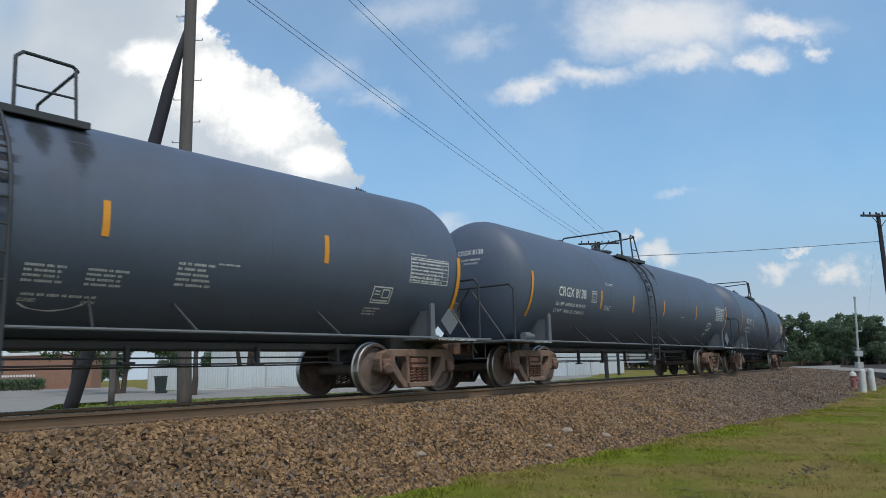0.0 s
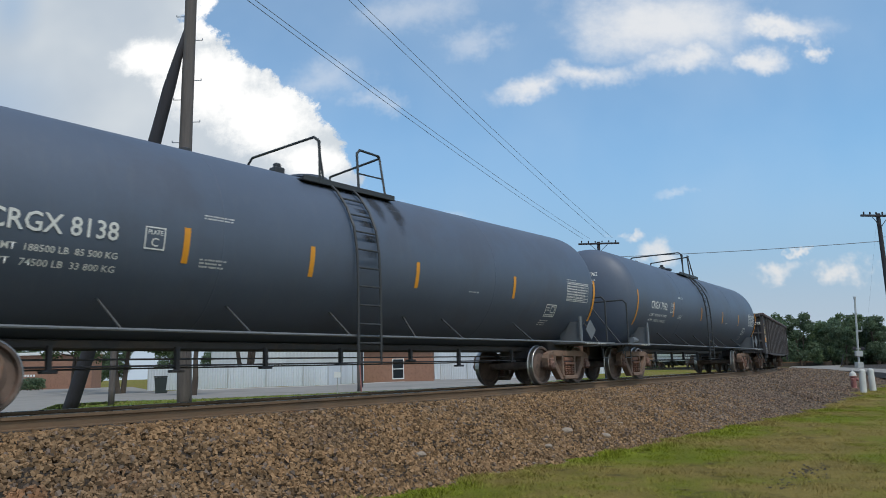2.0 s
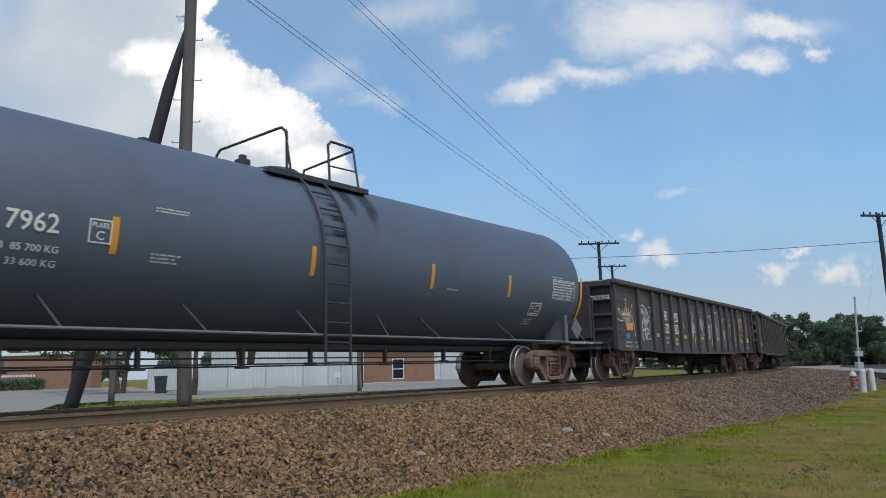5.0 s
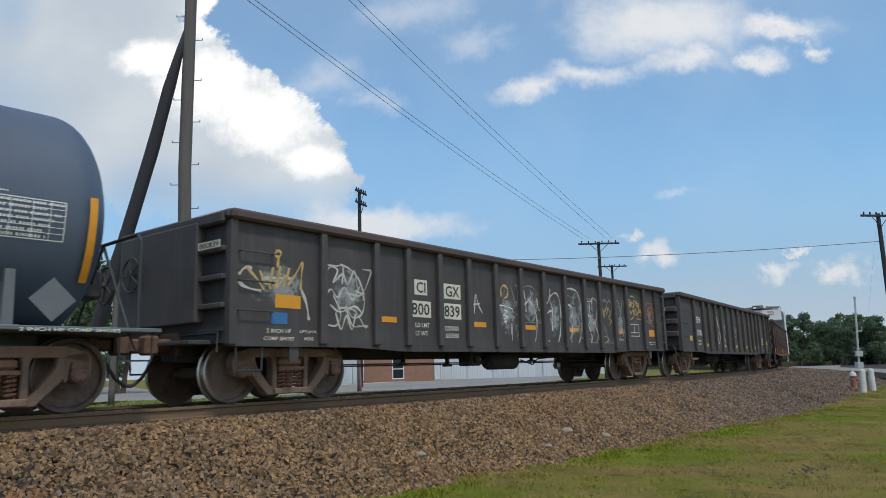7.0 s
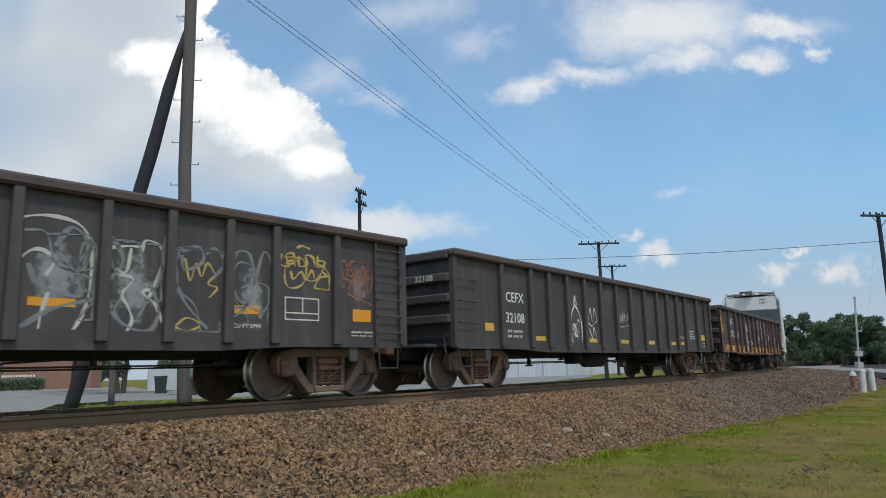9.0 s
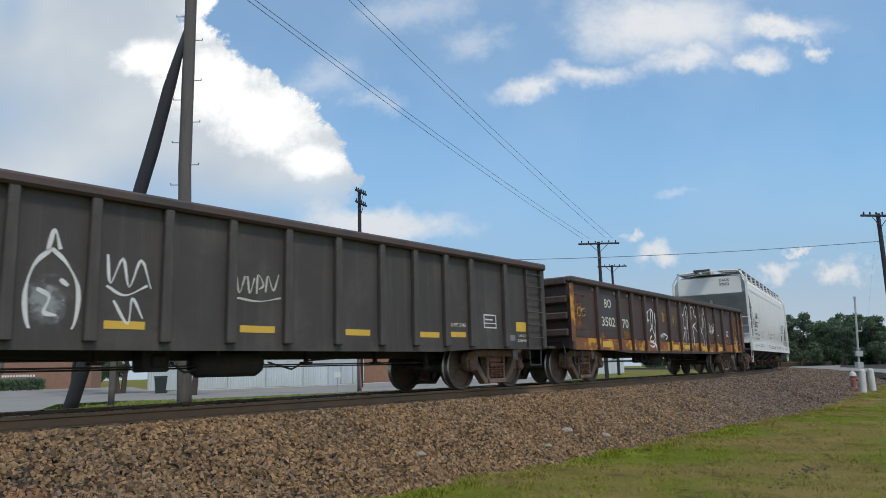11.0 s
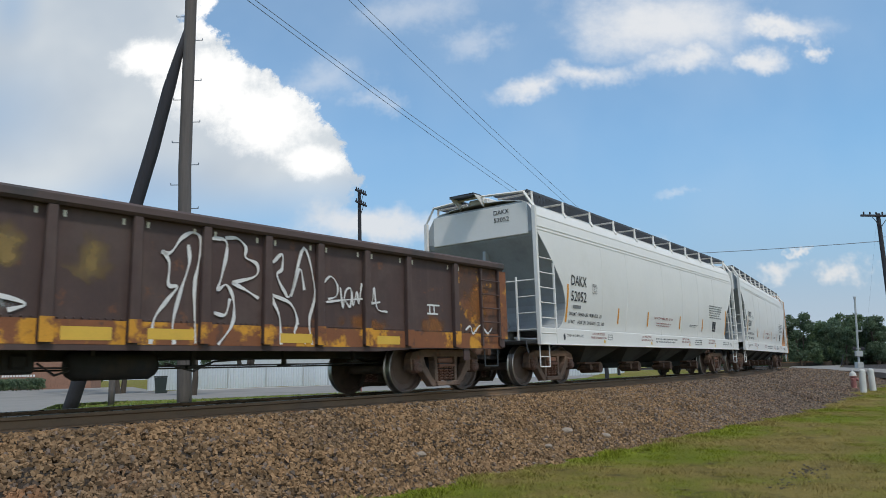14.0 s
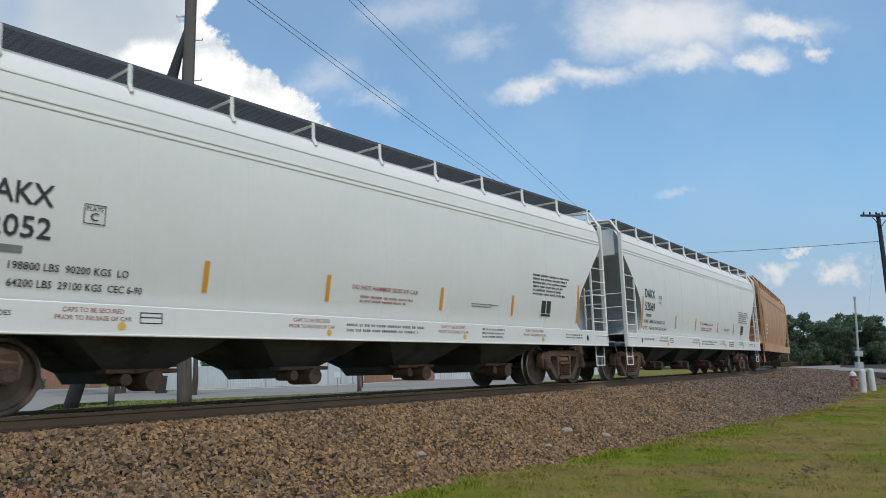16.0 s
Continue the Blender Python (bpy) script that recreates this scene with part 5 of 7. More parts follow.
def tank_car(front, rear, label, number, tall, prints):
    root, half = car_root("tank_car", front, rear, label, "freight train")
    L = half + 1.32
    bm = bmesh.new()
    prof = [(-L, 0.02)] + [(-L + 0.72 - 0.72 * math.cos(a) ** 0.9, TANK_R * math.sin(a)) for a in (0.15, 0.3, 0.45, 0.6, 0.75, 0.9, 1.05, 1.2, 1.32, 1.43, 1.5)] + [(-L + 0.73, TANK_R)]
    mid = [(-L + 0.73 + (2 * L - 1.46) * k / 6, TANK_R) for k in range(1, 6)]
    lathe(bm, prof + mid + [(-a, r) for a, r in prof[::-1]], 72, "X")
    part("tank_shell", bm, M_TANK, root, "glossy blue-black painted tank with domed ends", pose(0, 0, TANK_Z), smooth=True)
    for x in (-half * 0.48, half * 0.48):
        bm = bmesh.new()
        lathe(bm, [(x - 0.012, TANK_R - 0.02), (x - 0.008, TANK_R + 0.0025), (x + 0.008, TANK_R + 0.0025), (x + 0.012, TANK_R - 0.02)], 72, "X")
        part("weld_seam", bm, M_TANK, root, m=pose(0, 0, TANK_Z), smooth=True)
    # dark runs of spilled product from the manway down the side
    for x, w, lo, hi in ((-0.40, 0.75, 1.6, 3.82), (0.55, 0.55, 2.35, 3.82), (0.1, 0.5, 2.7, 3.8)):
        mist(root, x - w / 2, lo, x + w / 2, hi, M_MISTB, "tank", "dark dried spill running down the tank", 0.003)
    # side rail, braces, bolsters, end decks
    rail = bmesh.new()
    rod(rail, (-half - 0.1, -1.5, 0.99), (half + 0.1, -1.5, 0.99), 0.022, 8)
    rod(rail, (-half - 0.1, 1.5, 0.99), (half + 0.1, 1.5, 0.99), 0.022, 8)
    part("side_rail", rail, M_EDGE, root, "thin scuffed grey side rail")
    for x, e in ((-4.77, 0.14), (-2.9, 0.16), (-0.95, 0.1), (0.75, -0.1), (2.0, 0.16), (4.5, 0.18)):
        for sd in (-1, 1):
            bm = bmesh.new()
            rod(bm, (x - e / 2, sd * 1.10, 1.40), (x + e / 2, sd * 1.5, 0.99), 0.02, 6)
            part("brace", bm, M_LADDER, root)
    part("belly_rail", boxes((-half + 0.9, -0.35, 0.80, half - 0.9, 0.35, 0.92), bevel=0.02), M_UNDER, root)
    for m in (-1, 1):
        for sd in (-1, 1):
            bm = prism(bmesh.new(), [(-0.06, 0.98), (0.06, 0.98), (0.05, 1.62), (-0.05, 1.62)], sd * 1.50, sd * 1.46)
            prism(bm, [(-0.01, 0.98), (0.01, 0.98), (0.01, 1.50), (-0.01, 1.50)], sd * 1.47, sd * 0.9)
            bmesh.ops.recalc_face_normals(bm, faces=bm.faces)
            part("bolster_web", bm, M_EDGE if sd < 0 else M_UNDER, root, m=pose(m * (half - 0.02), 0, 0))
            bm = boxes((m * (half + 1.25), sd * 1.38, 0.60, m * (half + 1.65), sd * 1.42, 0.62))
            pipe(bm, [(m * (half + 1.25), sd * 1.4, 0.98), (m * (half + 1.25), sd * 1.4, 0.61)], 0.011)
            pipe(bm, [(m * (half + 1.65), sd * 1.4, 0.98), (m * (half + 1.65), sd * 1.4, 0.61)], 0.011)
            part("step", bm, M_LADDER, root)
        xe = m * (half + 1.44)
        bm = pipe(bmesh.new(), [(xe, -1.44, 0.98), (xe, -1.44, 2.10), (xe, -1.34, 2.20), (xe, 1.34, 2.20), (xe, 1.44, 2.10), (xe, 1.44, 0.98)], 0.024, 7)
        rod(bm, (xe, -0.3, 2.19), (xe, -1.2, 1.0), 0.02, 6)
        rod(bm, (xe, -0.3, 2.19), (xe, 0.6, 1.0), 0.02, 6)
        part("end_handrail", bm, M_LADDER, root, "bent grey-black pipe handrail across the end")
        part("end_deck", boxes((m * (half - 0.1), -1.52, 0.955, m * (half + 1.72), 1.52, 1.005), bevel=0.008), M_EDGE, root, "grey steel end platform")
        part("cradle", boxes((m * (half - 0.35), -0.75, 0.66, m * (half + 0.55), 0.75, 1.05), bevel=0.03), M_UNDER, root)
    couplers(root, half, 1.0)
    brake_gear(root, half, 0.84, int(number) if number else 3, False)
    if number:
        m = -1 if number == "8138" else 1
        hand_wheel(root, m * (half + 1.72), 0.25, 1.72, m)
    part("brake_cylinder", lathe(bmesh.new(), [(-0.14, 0.03), (-0.14, 0.085), (0.12, 0.085), (0.16, 0.05), (0.30, 0.05)], 12, "X"), M_EDGE, root, "grey brake valve on the end platform", pose(-half - 0.75, -1.32, 1.10))
    # ladder, top platform, guard rails
    bm = bmesh.new()
    steps = [(-1.62, 0.52), (-1.62, 1.9), (-1.60, 2.4), (-1.53, 2.8), (-1.36, 3.16), (-1.12, 3.48), (-0.92, 3.66)]
    for x in (-0.83, -0.31):
        part("ladder_stile", pipe(bmesh.new(), [(x, a, b) for a, b in steps], 0.024, 6), M_LADDER, root, "grey-black upright of the side ladder")
    zs = [0.56 + 0.31 * k for k in range(10)]
    for z in zs:
        y = float(np.interp(z, [b for a, b in steps], [a for a, b in steps]))
        part("rung", rod(bmesh.new(), (-0.83, y, z), (-0.31, y, z), 0.016, 6), M_LADDER, root)
    bm = boxes((-1.45, -0.98, 3.62, 0.76, -0.52, 3.66), (-1.45, -0.99, 3.60, 0.76, -0.95, 3.70), (-1.45, 0.52, 3.62, 0.76, 0.98, 3.66), (0.52, -0.98, 3.63, 0.76, 0.98, 3.67), bevel=0.008)
    part("top_platform", bm, M_LADDER, root, "dark steel walkway round the manway")
    bm = lathe(bmesh.new(), [(3.80, 0.36), (4.0, 0.36), (4.0, 0.42), (4.04, 0.42), (4.10, 0.2), (4.12, 0.02)], 20, "Z")
    part("manway", bm, M_TANK, root, m=pose(-0.6, 0, -0.09))
    part("valve", boxes((-1.62, -0.45, 3.72, -1.42, -0.25, 3.92), (-1.58, -0.4, 3.92, -1.46, -0.3, 4.0), bevel=0.02), M_LADDER, root)
    part("safety_valve", lathe(bmesh.new(), [(3.82, 0.07), (3.96, 0.07), (3.97, 0.1), (4.02, 0.1), (4.05, 0.03)], 10, "Z"), M_LADDER, root, m=pose(-3.0, 0.1, 0.0))
    bm = pipe(bmesh.new(), [(-1.10, -0.98, 3.60), (-1.13, -1.0, 4.34), (-1.15, -0.88, 4.44), (-1.15, 0.88, 4.44), (-1.15, 1.0, 4.34), (-1.12, 1.0, 3.60)], 0.024, 7)
    rod(bm, (-1.0, -0.97, 3.62), (-1.12, -0.95, 4.40), 0.02, 7)
    part("guard_rail", bm, M_LADDER, root, "bent pipe guard rail over the walkway")
    bm = pipe(bmesh.new(), [(-0.15, -0.95, 3.62), (-0.15, -0.90, 4.36), (-0.06, -0.88, 4.45), (0.58, -0.74, 4.50), (0.70, -0.62, 4.50), (0.72, 0.80, 4.42), (0.72, 0.92, 3.62)], 0.024, 7)
    rod(bm, (0.62, -0.88, 3.62), (0.64, -0.70, 4.50), 0.022, 7)
    rod(bm, (-0.15, -0.92, 3.98), (0.64, -0.78, 4.05), 0.016, 6)
    part("guard_rail", bm, M_LADDER, root, "bent pipe guard rail over the walkway")
    # tape and writing
    for x, z0, z1 in tall:
        plates(root, "reflector", [(x - 0.045, z0, x + 0.045, z1)], M_ORANGE, "tank", "orange reflective strip")
    for x in (-7.38 if number == "7962" else -7.50, 7.62):
        plates(root, "reflector", [(x - 0.045, 1.55, x + 0.045, 2.55)], M_ORANGE, "tank", "orange reflective strip")
    if number:
        lettering(root, "CRGX " + number, -6.25, 2.08, -4.78, 2.31, M_WHITE, "tank")
        lettering(root, prints[0], -6.30, 1.86, -4.75, 1.94, M_WHITE, "tank")
        lettering(root, prints[1], -6.32, 1.70, -4.75, 1.78, M_WHITE, "tank")
        for words, y0, y1, z0, z1 in (("CRGX " + number, 0.10, -0.56, 2.98, 3.10), ("LD LMT 188500 LB", 0.0, -0.50, 2.84, 2.89), ("LT WT 74500 LB", -0.06, -0.44, 2.75, 2.80)):
            dome_lettering(root, words, y0, y1, z0, z1, L)
        plates(root, "marking", outline(-4.44, 2.03, -4.16, 2.32, 0.018), M_WHITE, "tank", "white framed stencil")
        lettering(root, "PLATE", -4.40, 2.22, -4.20, 2.28, M_WHITE, "tank")
        lettering(root, "C", -4.35, 2.07, -4.25, 2.18, M_WHITE, "tank")
        small_print(root, -3.6, 2.52, -3.1, 2.60, 2, M_WHITE, "tank", 3)
        small_print(root, -3.62, 1.86, -3.2, 2.0, 3, M_WHITE, "tank", 4)
    else:
        small_print(root, -0.03, 1.53, 0.43, 1.76, 4, M_WHITE, "tank", 5)
        small_print(root, 0.68, 1.53, 1.2, 1.76, 4, M_WHITE, "tank", 6)
        small_print(root, 1.83, 1.60, 2.37, 1.94, 5, M_WHITE, "tank", 7)
        small_print(root, 0.02, 1.38, 0.90, 1.44, 1, M_WHITE, "tank", 8)
        lettering(root, "OPEN", 0.72, 1.33, 0.88, 1.37, M_WHITE, "tank")
        lettering(root, "CLOSED", 0.0, 1.33, 0.2, 1.37, M_WHITE, "tank")
        ribbon(root, [[(0.02, flat_z(1.31)), (0.15, flat_z(1.26)), (0.38, flat_z(1.24)), (0.6, flat_z(1.27)), (0.76, flat_z(1.33))]], 0.025, M_WHITE, "tank", "white curved arrow", "marking")
    small_print(root, 2.42, 1.92, 2.75, 1.97, 1, M_WHITE, "tank", 9)
    # data table and inspection panel
    t = outline(6.27, 1.98, 7.31, 2.44, 0.012) + [(6.27, z, 7.31, z + 0.008) for z in (2.06, 2.13, 2.2, 2.27, 2.34, 2.39)] + [(x, 1.98, x + 0.008, 2.44) for x in (6.72, 6.95, 7.14)]
    plates(root, "data_table", t, M_WHITE, "tank", "white ruled inspection table")
    small_print(root, 6.29, 1.99, 7.29, 2.43, 7, M_WHITE, "tank", 10)
    small_print(root, 6.27, 2.47, 6.7, 2.51, 1, M_WHITE, "tank", 11)
    plates(root, "marking", outline(5.44, 1.58, 5.9, 1.86, 0.022) + outline(5.67, 1.67, 5.85, 1.82, 0.02) + [(5.49, 1.72, 5.62, 1.738), (5.49, 1.77, 5.62, 1.788), (5.49, 1.615, 5.85, 1.64)], M_WHITE, "tank", "white two-box stencil")
    small_print(root, 5.38, 1.38, 5.75, 1.52, 3, M_WHITE, "tank", 12)
    bm = prism(bmesh.new(), [(0, -0.25), (0.25, 0), (0, 0.25), (-0.25, 0)], -0.01, 0.01)
    part("placard_holder", bm, M_EDGE, root, "grey diamond placard holder", pose(half + 0.42, -1.52, 1.30))
    lettering(root, "2 INCH HF COMP SHOES", half + 0.1, 0.945, half + 1.2, 0.985, M_WHITE, -1.523)
    lettering(root, "2 INCH HF COMP SHOES", -half - 0.75, 0.945, -half + 0.0, 0.985, M_WHITE, -1.523)
    return root


TALL = [(x, 1.90, 2.37) for x in (-3.85, -1.68, 0.82, 4.0)]
tank_car(-15.83, -2.15, "blue-black tank car with stencilled valve instructions", "", [(x, 2.13, 2.58) for x in (-4.1, -1.7, 0.8, 4.31)], ())
tank_car(1.91, 15.60, "blue-black tank car with white reporting marks and ladder", "8138", TALL, ("LD LMT  188500 LB  85 500 KG", "LT WT   74500 LB  33 800 KG"))
tank_car(19.72, 33.3, "blue-black tank car, ladder amidships, next to a gondola", "7962", [(x, 1.92, 2.38) for x in (-4.12, -0.95, 1.95, 4.5)], ("LD LMT  189000 LB  85 700 KG", "LT WT   74000 LB  33 600 KG"))


def gondola(front, rear, label, paint, ribs, top, chord, seed, flat_end=False):
    root, half = car_root("gondola_car", front, rear, label, "freight train")
    E = half + 1.42
    for sd in (-1, 1):
        bm = bmesh.new()
        ya, yb = sorted((sd * 1.44, sd * 1.425))
        box(bm, -E, ya, 0.86, E, yb, top - 0.12)
        # flared lower edge, deeper between the trucks
        belly = [(-E, 0.80), (-half + 1.0, 0.80), (-half + 2.2, 0.74), (half - 2.2, 0.74), (half - 1.0, 0.80), (E, 0.80), (E, 0.98), (-E, 0.98)]
        prism(bm, belly, sd * 1.455, sd * 1.40)
        bmesh.ops.recalc_face_normals(bm, faces=bm.faces)
        part("side_sheet", bm, paint, root)
        part("top_chord", boxes((-E - 0.04, sd * 1.36, top - 0.15, E + 0.04, sd * 1.56, top), bevel=0.035), chord, root, "rounded rust-brown top rail")
        for x in ribs:
            bm = prism(bmesh.new(), [(-0.075, 0.84), (0.075, 0.84), (0.06, top - 0.15), (-0.06, top - 0.15)], sd * 1.535, sd * 1.44)
            bmesh.ops.recalc_face_normals(bm, faces=bm.faces)
            bmesh.ops.bevel(bm, geom=[e for e in bm.edges if e.calc_face_angle(0) > 1], offset=0.012, segments=1, affect="EDGES")
            part("rib", bm, paint, root, m=pose(x, 0, 0))
        for m in (-1, 1):
            part("corner_post", boxes((m * (E - 0.10), sd * 1.36, 0.82, m * (E + 0.02), sd * 1.50, top - 0.14), bevel=0.012), paint, root)
    part("floor_pan", boxes((-E, -1.42, 1.02, E, 1.42, 1.08)), M_UNDER, root)
    part("centre_sill", boxes((-E, -0.22, 0.66, E, 0.22, 1.02), bevel=0.02), M_UNDER, root)
    for x in np.arange(-half + 1.6, half - 1.5, 1.35):
        part("cross_bearer", prism(bmesh.new(), [(-0.05, 0.8), (0.05, 0.8), (0.05, 1.02), (-0.05, 1.02)], -1.40, 1.40), M_UNDER, root, m=pose(float(x), 0, 0))
    for m in (-1, 1):
        part("end_sheet", boxes((m * (E - 0.06), -1.42, 0.85, m * (E - 0.03), 1.42, top - 0.05)), paint, root)
        for z in (top - 0.10, top - 0.55, top - 0.95, top - 1.35):
            if flat_end and z < top - 0.2:
                part("pocket_shelf", boxes((m * (E - 0.04), -1.38, z - 0.05, m * (E + 0.08), -0.80, z + 0.03), bevel=0.015), paint, root)
                continue
            part("end_rib", boxes((m * (E - 0.04), -1.40, z - 0.10, m * (E + 0.10), 1.40, z + 0.08), bevel=0.03), paint, root)
        if flat_end:
            part("end_panel", boxes((m * (E - 0.04), -0.80, 1.15, m * (E + 0.12), 1.38, top - 0.12), bevel=0.02), paint, root, "flat end panel")
        part("end_chord", boxes((m * (E - 0.08), -1.50, top - 0.14, m * (E + 0.08), 1.50, top - 0.01), bevel=0.03), chord, root)
        part("end_deck", boxes((m * (E - 0.05), -1.0, 0.84, m * (E + 0.32), 1.0, 0.90), bevel=0.01), M_UNDER, root)
        for sd in (-1, 1):
            a = m * (E - 0.85) if m * sd < 0 else m * (E - 0.70)
            bm = bmesh.new()
            for xx in (m * (E - 0.72), m * (E - 0.14)):
                box(bm, xx - 0.02, sd * 1.45, 0.86, xx + 0.02, sd * 1.51, top - 0.16)
            if m > 0:
                part("ladder", bm, paint, root, "flat-bar side ladder")
                n = 6
            else:
                bm.free()
                n = 3
            for k in range(n):
                z = (1.05 + k * 0.28) if m > 0 else (1.30 + k * 0.42)
                g = pipe(bmesh.new(), [(m * (E - 0.72), sd * 1.45, z), (m * (E - 0.72), sd * 1.53, z), (m * (E - 0.14), sd * 1.53, z), (m * (E - 0.14), sd * 1.45, z)], 0.012)
                part("grab_iron", g, paint, root)
            st = pipe(bmesh.new(), [(m * (E - 0.6), sd * 1.42, 0.84), (m * (E - 0.58), sd * 1.42, 0.46), (m * (E - 0.16), sd * 1.42, 0.46), (m * (E - 0.14), sd * 1.42, 0.84)], 0.015)
            part("step", st, M_LADDER, root)
            bm = bmesh.new()
            prism(bm, [(-0.08, 0.58), (0.08, 0.58), (0.09, 0.82), (-0.09, 0.82)], sd * 1.43, sd * 1.40)
            part("jacking_pad", bm, paint, root, m=pose(m * (half + 0.25), 0, 0))
    couplers(root, half, 0.98)
    brake_gear(root, half, 0.82, seed)
    hand_wheel(root, -E - 0.18, 0.9, 2.0, -1)
    return root, half, E


RIBS = (-6.15, -4.95, -4.13, -3.22, -2.3, -1.35, -0.38, 0.6, 1.6, 2.6, 3.45, 4.32, 5.1, 6.27)
SIDES["gon"] = -1.443
rng = random.Random(11)
root, half, E = gondola(37.35, 50.2, "dusty black gondola car covered in pale graffiti", M_GON, RIBS, 2.73, M_GONTOP, 21, True)
for x0, z0, x1, z1, word in ((-3.91, 1.77, -3.55, 2.05, "CI"), (-3.05, 1.75, -2.52, 2.04, "GX"), (-4.05, 1.36, -3.45, 1.66, "800"), (-3.10, 1.36, -2.52, 1.66, "839")):
    plates(root, "number_panel", [(x0, z0, x1, z1)], M_CREAM, "gon", "cream panel behind black letters")
    lettering(root, word, x0 + 0.05, z0 + 0.04, x1 - 0.05, z1 - 0.04, M_DARKINK, -1.448)
lettering(root, "LD LMT", -3.9, 1.18, -3.5, 1.26, M_CREAM, "gon")
lettering(root, "LT WT", -3.9, 1.03, -3.55, 1.11, M_CREAM, "gon")
lettering(root, "220300", -3.08, 1.14, -2.62, 1.23, M_CREAM, "gon")
lettering(root, "65700", -3.03, 1.0, -2.62, 1.09, M_CREAM, "gon")
for x0, z0, x1, z1 in ((-7.05, 1.37, -6.57, 1.57), (-4.78, 1.24, -4.4, 1.34), (-2.10, 1.24, -1.68, 1.34), (-0.22, 1.24, 0.26, 1.34), (1.78, 1.24, 2.3, 1.34), (4.42, 1.26, 4.85, 1.38), (6.65, 1.22, 7.05, 1.42)):
    plates(root, "reflector", [(x0, z0, x1, z1)], M_ORANGE, "gon", "orange reflective patch")
plates(root, "marking", [(-7.12, 1.13, -6.82, 1.30)], M_BLUE, "gon", "blue square sticker")
lettering(root, "2 INCH HF", -7.2, 1.0, -6.75, 1.06, M_CREAM, "gon")
lettering(root, "COMP SHOES", -7.26, 0.89, -6.7, 0.945, M_CREAM, -1.457)
lettering(root, "LIFT/JACK", -6.58, 1.0, -6.24, 1.05, M_CREAM, "gon")
lettering(root, "HERE", -6.50, 0.90, -6.32, 0.945, M_CREAM, -1.457)
small_print(root, 6.62, 0.95, 7.1, 1.08, 2, M_CREAM, "gon", 33)
plates(root, "marking", outline(5.3, 1.2, 5.95, 1.55, 0.02) + [(5.3, 1.3, 5.95, 1.32), (5.62, 1.32, 5.64, 1.53)], M_CREAM, "gon", "cream framed stencil")
lettering(root, "CU FT 2743", 4.42, 1.06, 4.88, 1.12, M_CREAM, "gon")
for x0, z0, x1, z1, film in ((-7.75, 1.25, -6.2, 2.2, M_MIST), (-6.1, 0.95, -5.0, 2.35, M_MIST), (-1.42, 0.85, -0.38, 2.3, M_MIST), (-0.3, 1.2, 0.55, 2.35, M_MIST), (0.7, 0.9, 1.6, 2.2, M_MIST), (1.6, 0.85, 2.55, 2.3, M_MIST), (2.6, 0.85, 3.4, 2.2, M_MIST), (4.4, 1.0, 5.1, 2.1, M_MIST), (6.35, 1.25, 7.2, 2.35, M_MISTR)):
    mist(root, x0, z0, x1, z1, film, "gon", "soft-edged cloud of faded overspray")
tag(root, -7.845, -6.15, 2.73, 0.04, M_SPRAY2, [(0.16, 0.63, 0.27, 0.54, 0.35, 0.45), (0.3, 0.61, 0.38, 0.5, 0.44, 0.65, 0.41, 0.46, 0.52, 0.61), (0.52, 0.67, 0.48, 0.48, 0.58, 0.59, 0.56, 0.46, 0.62, 0.66), (0.61, 0.51, 0.7, 0.62, 0.77, 0.72, 0.76, 0.61, 0.75, 0.48), (0.49, 0.8, 0.53, 0.78, 0.5, 0.74, 0.46, 0.76, 0.49, 0.8), (0.5, 0.73, 0.49, 0.65)], "ochre sprayed lettering")
tag(root, -7.845, -6.15, 2.73, 0.05, M_SPRAY, [(0.08, 0.5, 0.17, 0.46, 0.32, 0.44), (0.22, 0.62, 0.15, 0.62, 0.09, 0.56), (0.76, 0.48, 0.82, 0.36, 0.85, 0.22), (0.32, 0.54, 0.44, 0.56, 0.67, 0.57)], "thin white sprayed swash")
tag(root, -6.15, -4.95, 2.73, 0.035, M_SPRAY, [(0.03, 0.51, 0.12, 0.7, 0.29, 0.69, 0.2, 0.57, 0.38, 0.66, 0.47, 0.57, 0.6, 0.7, 0.66, 0.54), (0.05, 0.43, 0.17, 0.51, 0.29, 0.44, 0.41, 0.54, 0.57, 0.43, 0.72, 0.57, 0.79, 0.43), (0.15, 0.37, 0.33, 0.31, 0.6, 0.37, 0.75, 0.31), (0.25, 0.3, 0.35, 0.15, 0.45, 0.28, 0.55, 0.15, 0.62, 0.3), (0.33, 0.75, 0.5, 0.72, 0.66, 0.65, 0.8, 0.49)], "pale sprayed lettering")
tag(root, -2.3, -1.35, 2.73, 0.035, M_SPRAY, [(0.23, 0.39, 0.3, 0.61, 0.38, 0.5, 0.53, 0.4), (0.2, 0.49, 0.46, 0.51)], "pale sprayed strokes")
tag(root, -1.35, -0.38, 2.73, 0.03, M_SPRAYW, [(0.17, 0.51, 0.36, 0.51, 0.68, 0.48, 0.67, 0.43), (0.36, 0.46, 0.5, 0.44, 0.33, 0.4, 0.52, 0.38, 0.36, 0.35), (0.35, 0.32, 0.44, 0.32, 0.44, 0.29), (0.65, 0.3, 0.64, 0.15, 0.65, 0.02)], "white sprayed squiggle")
tag(root, -1.35, -0.38, 2.73, 0.045, M_SPRAY2, [(0.27, 0.62, 0.27, 0.71, 0.39, 0.76, 0.53, 0.72, 0.5, 0.63, 0.36, 0.6)], "ochre sprayed loop")
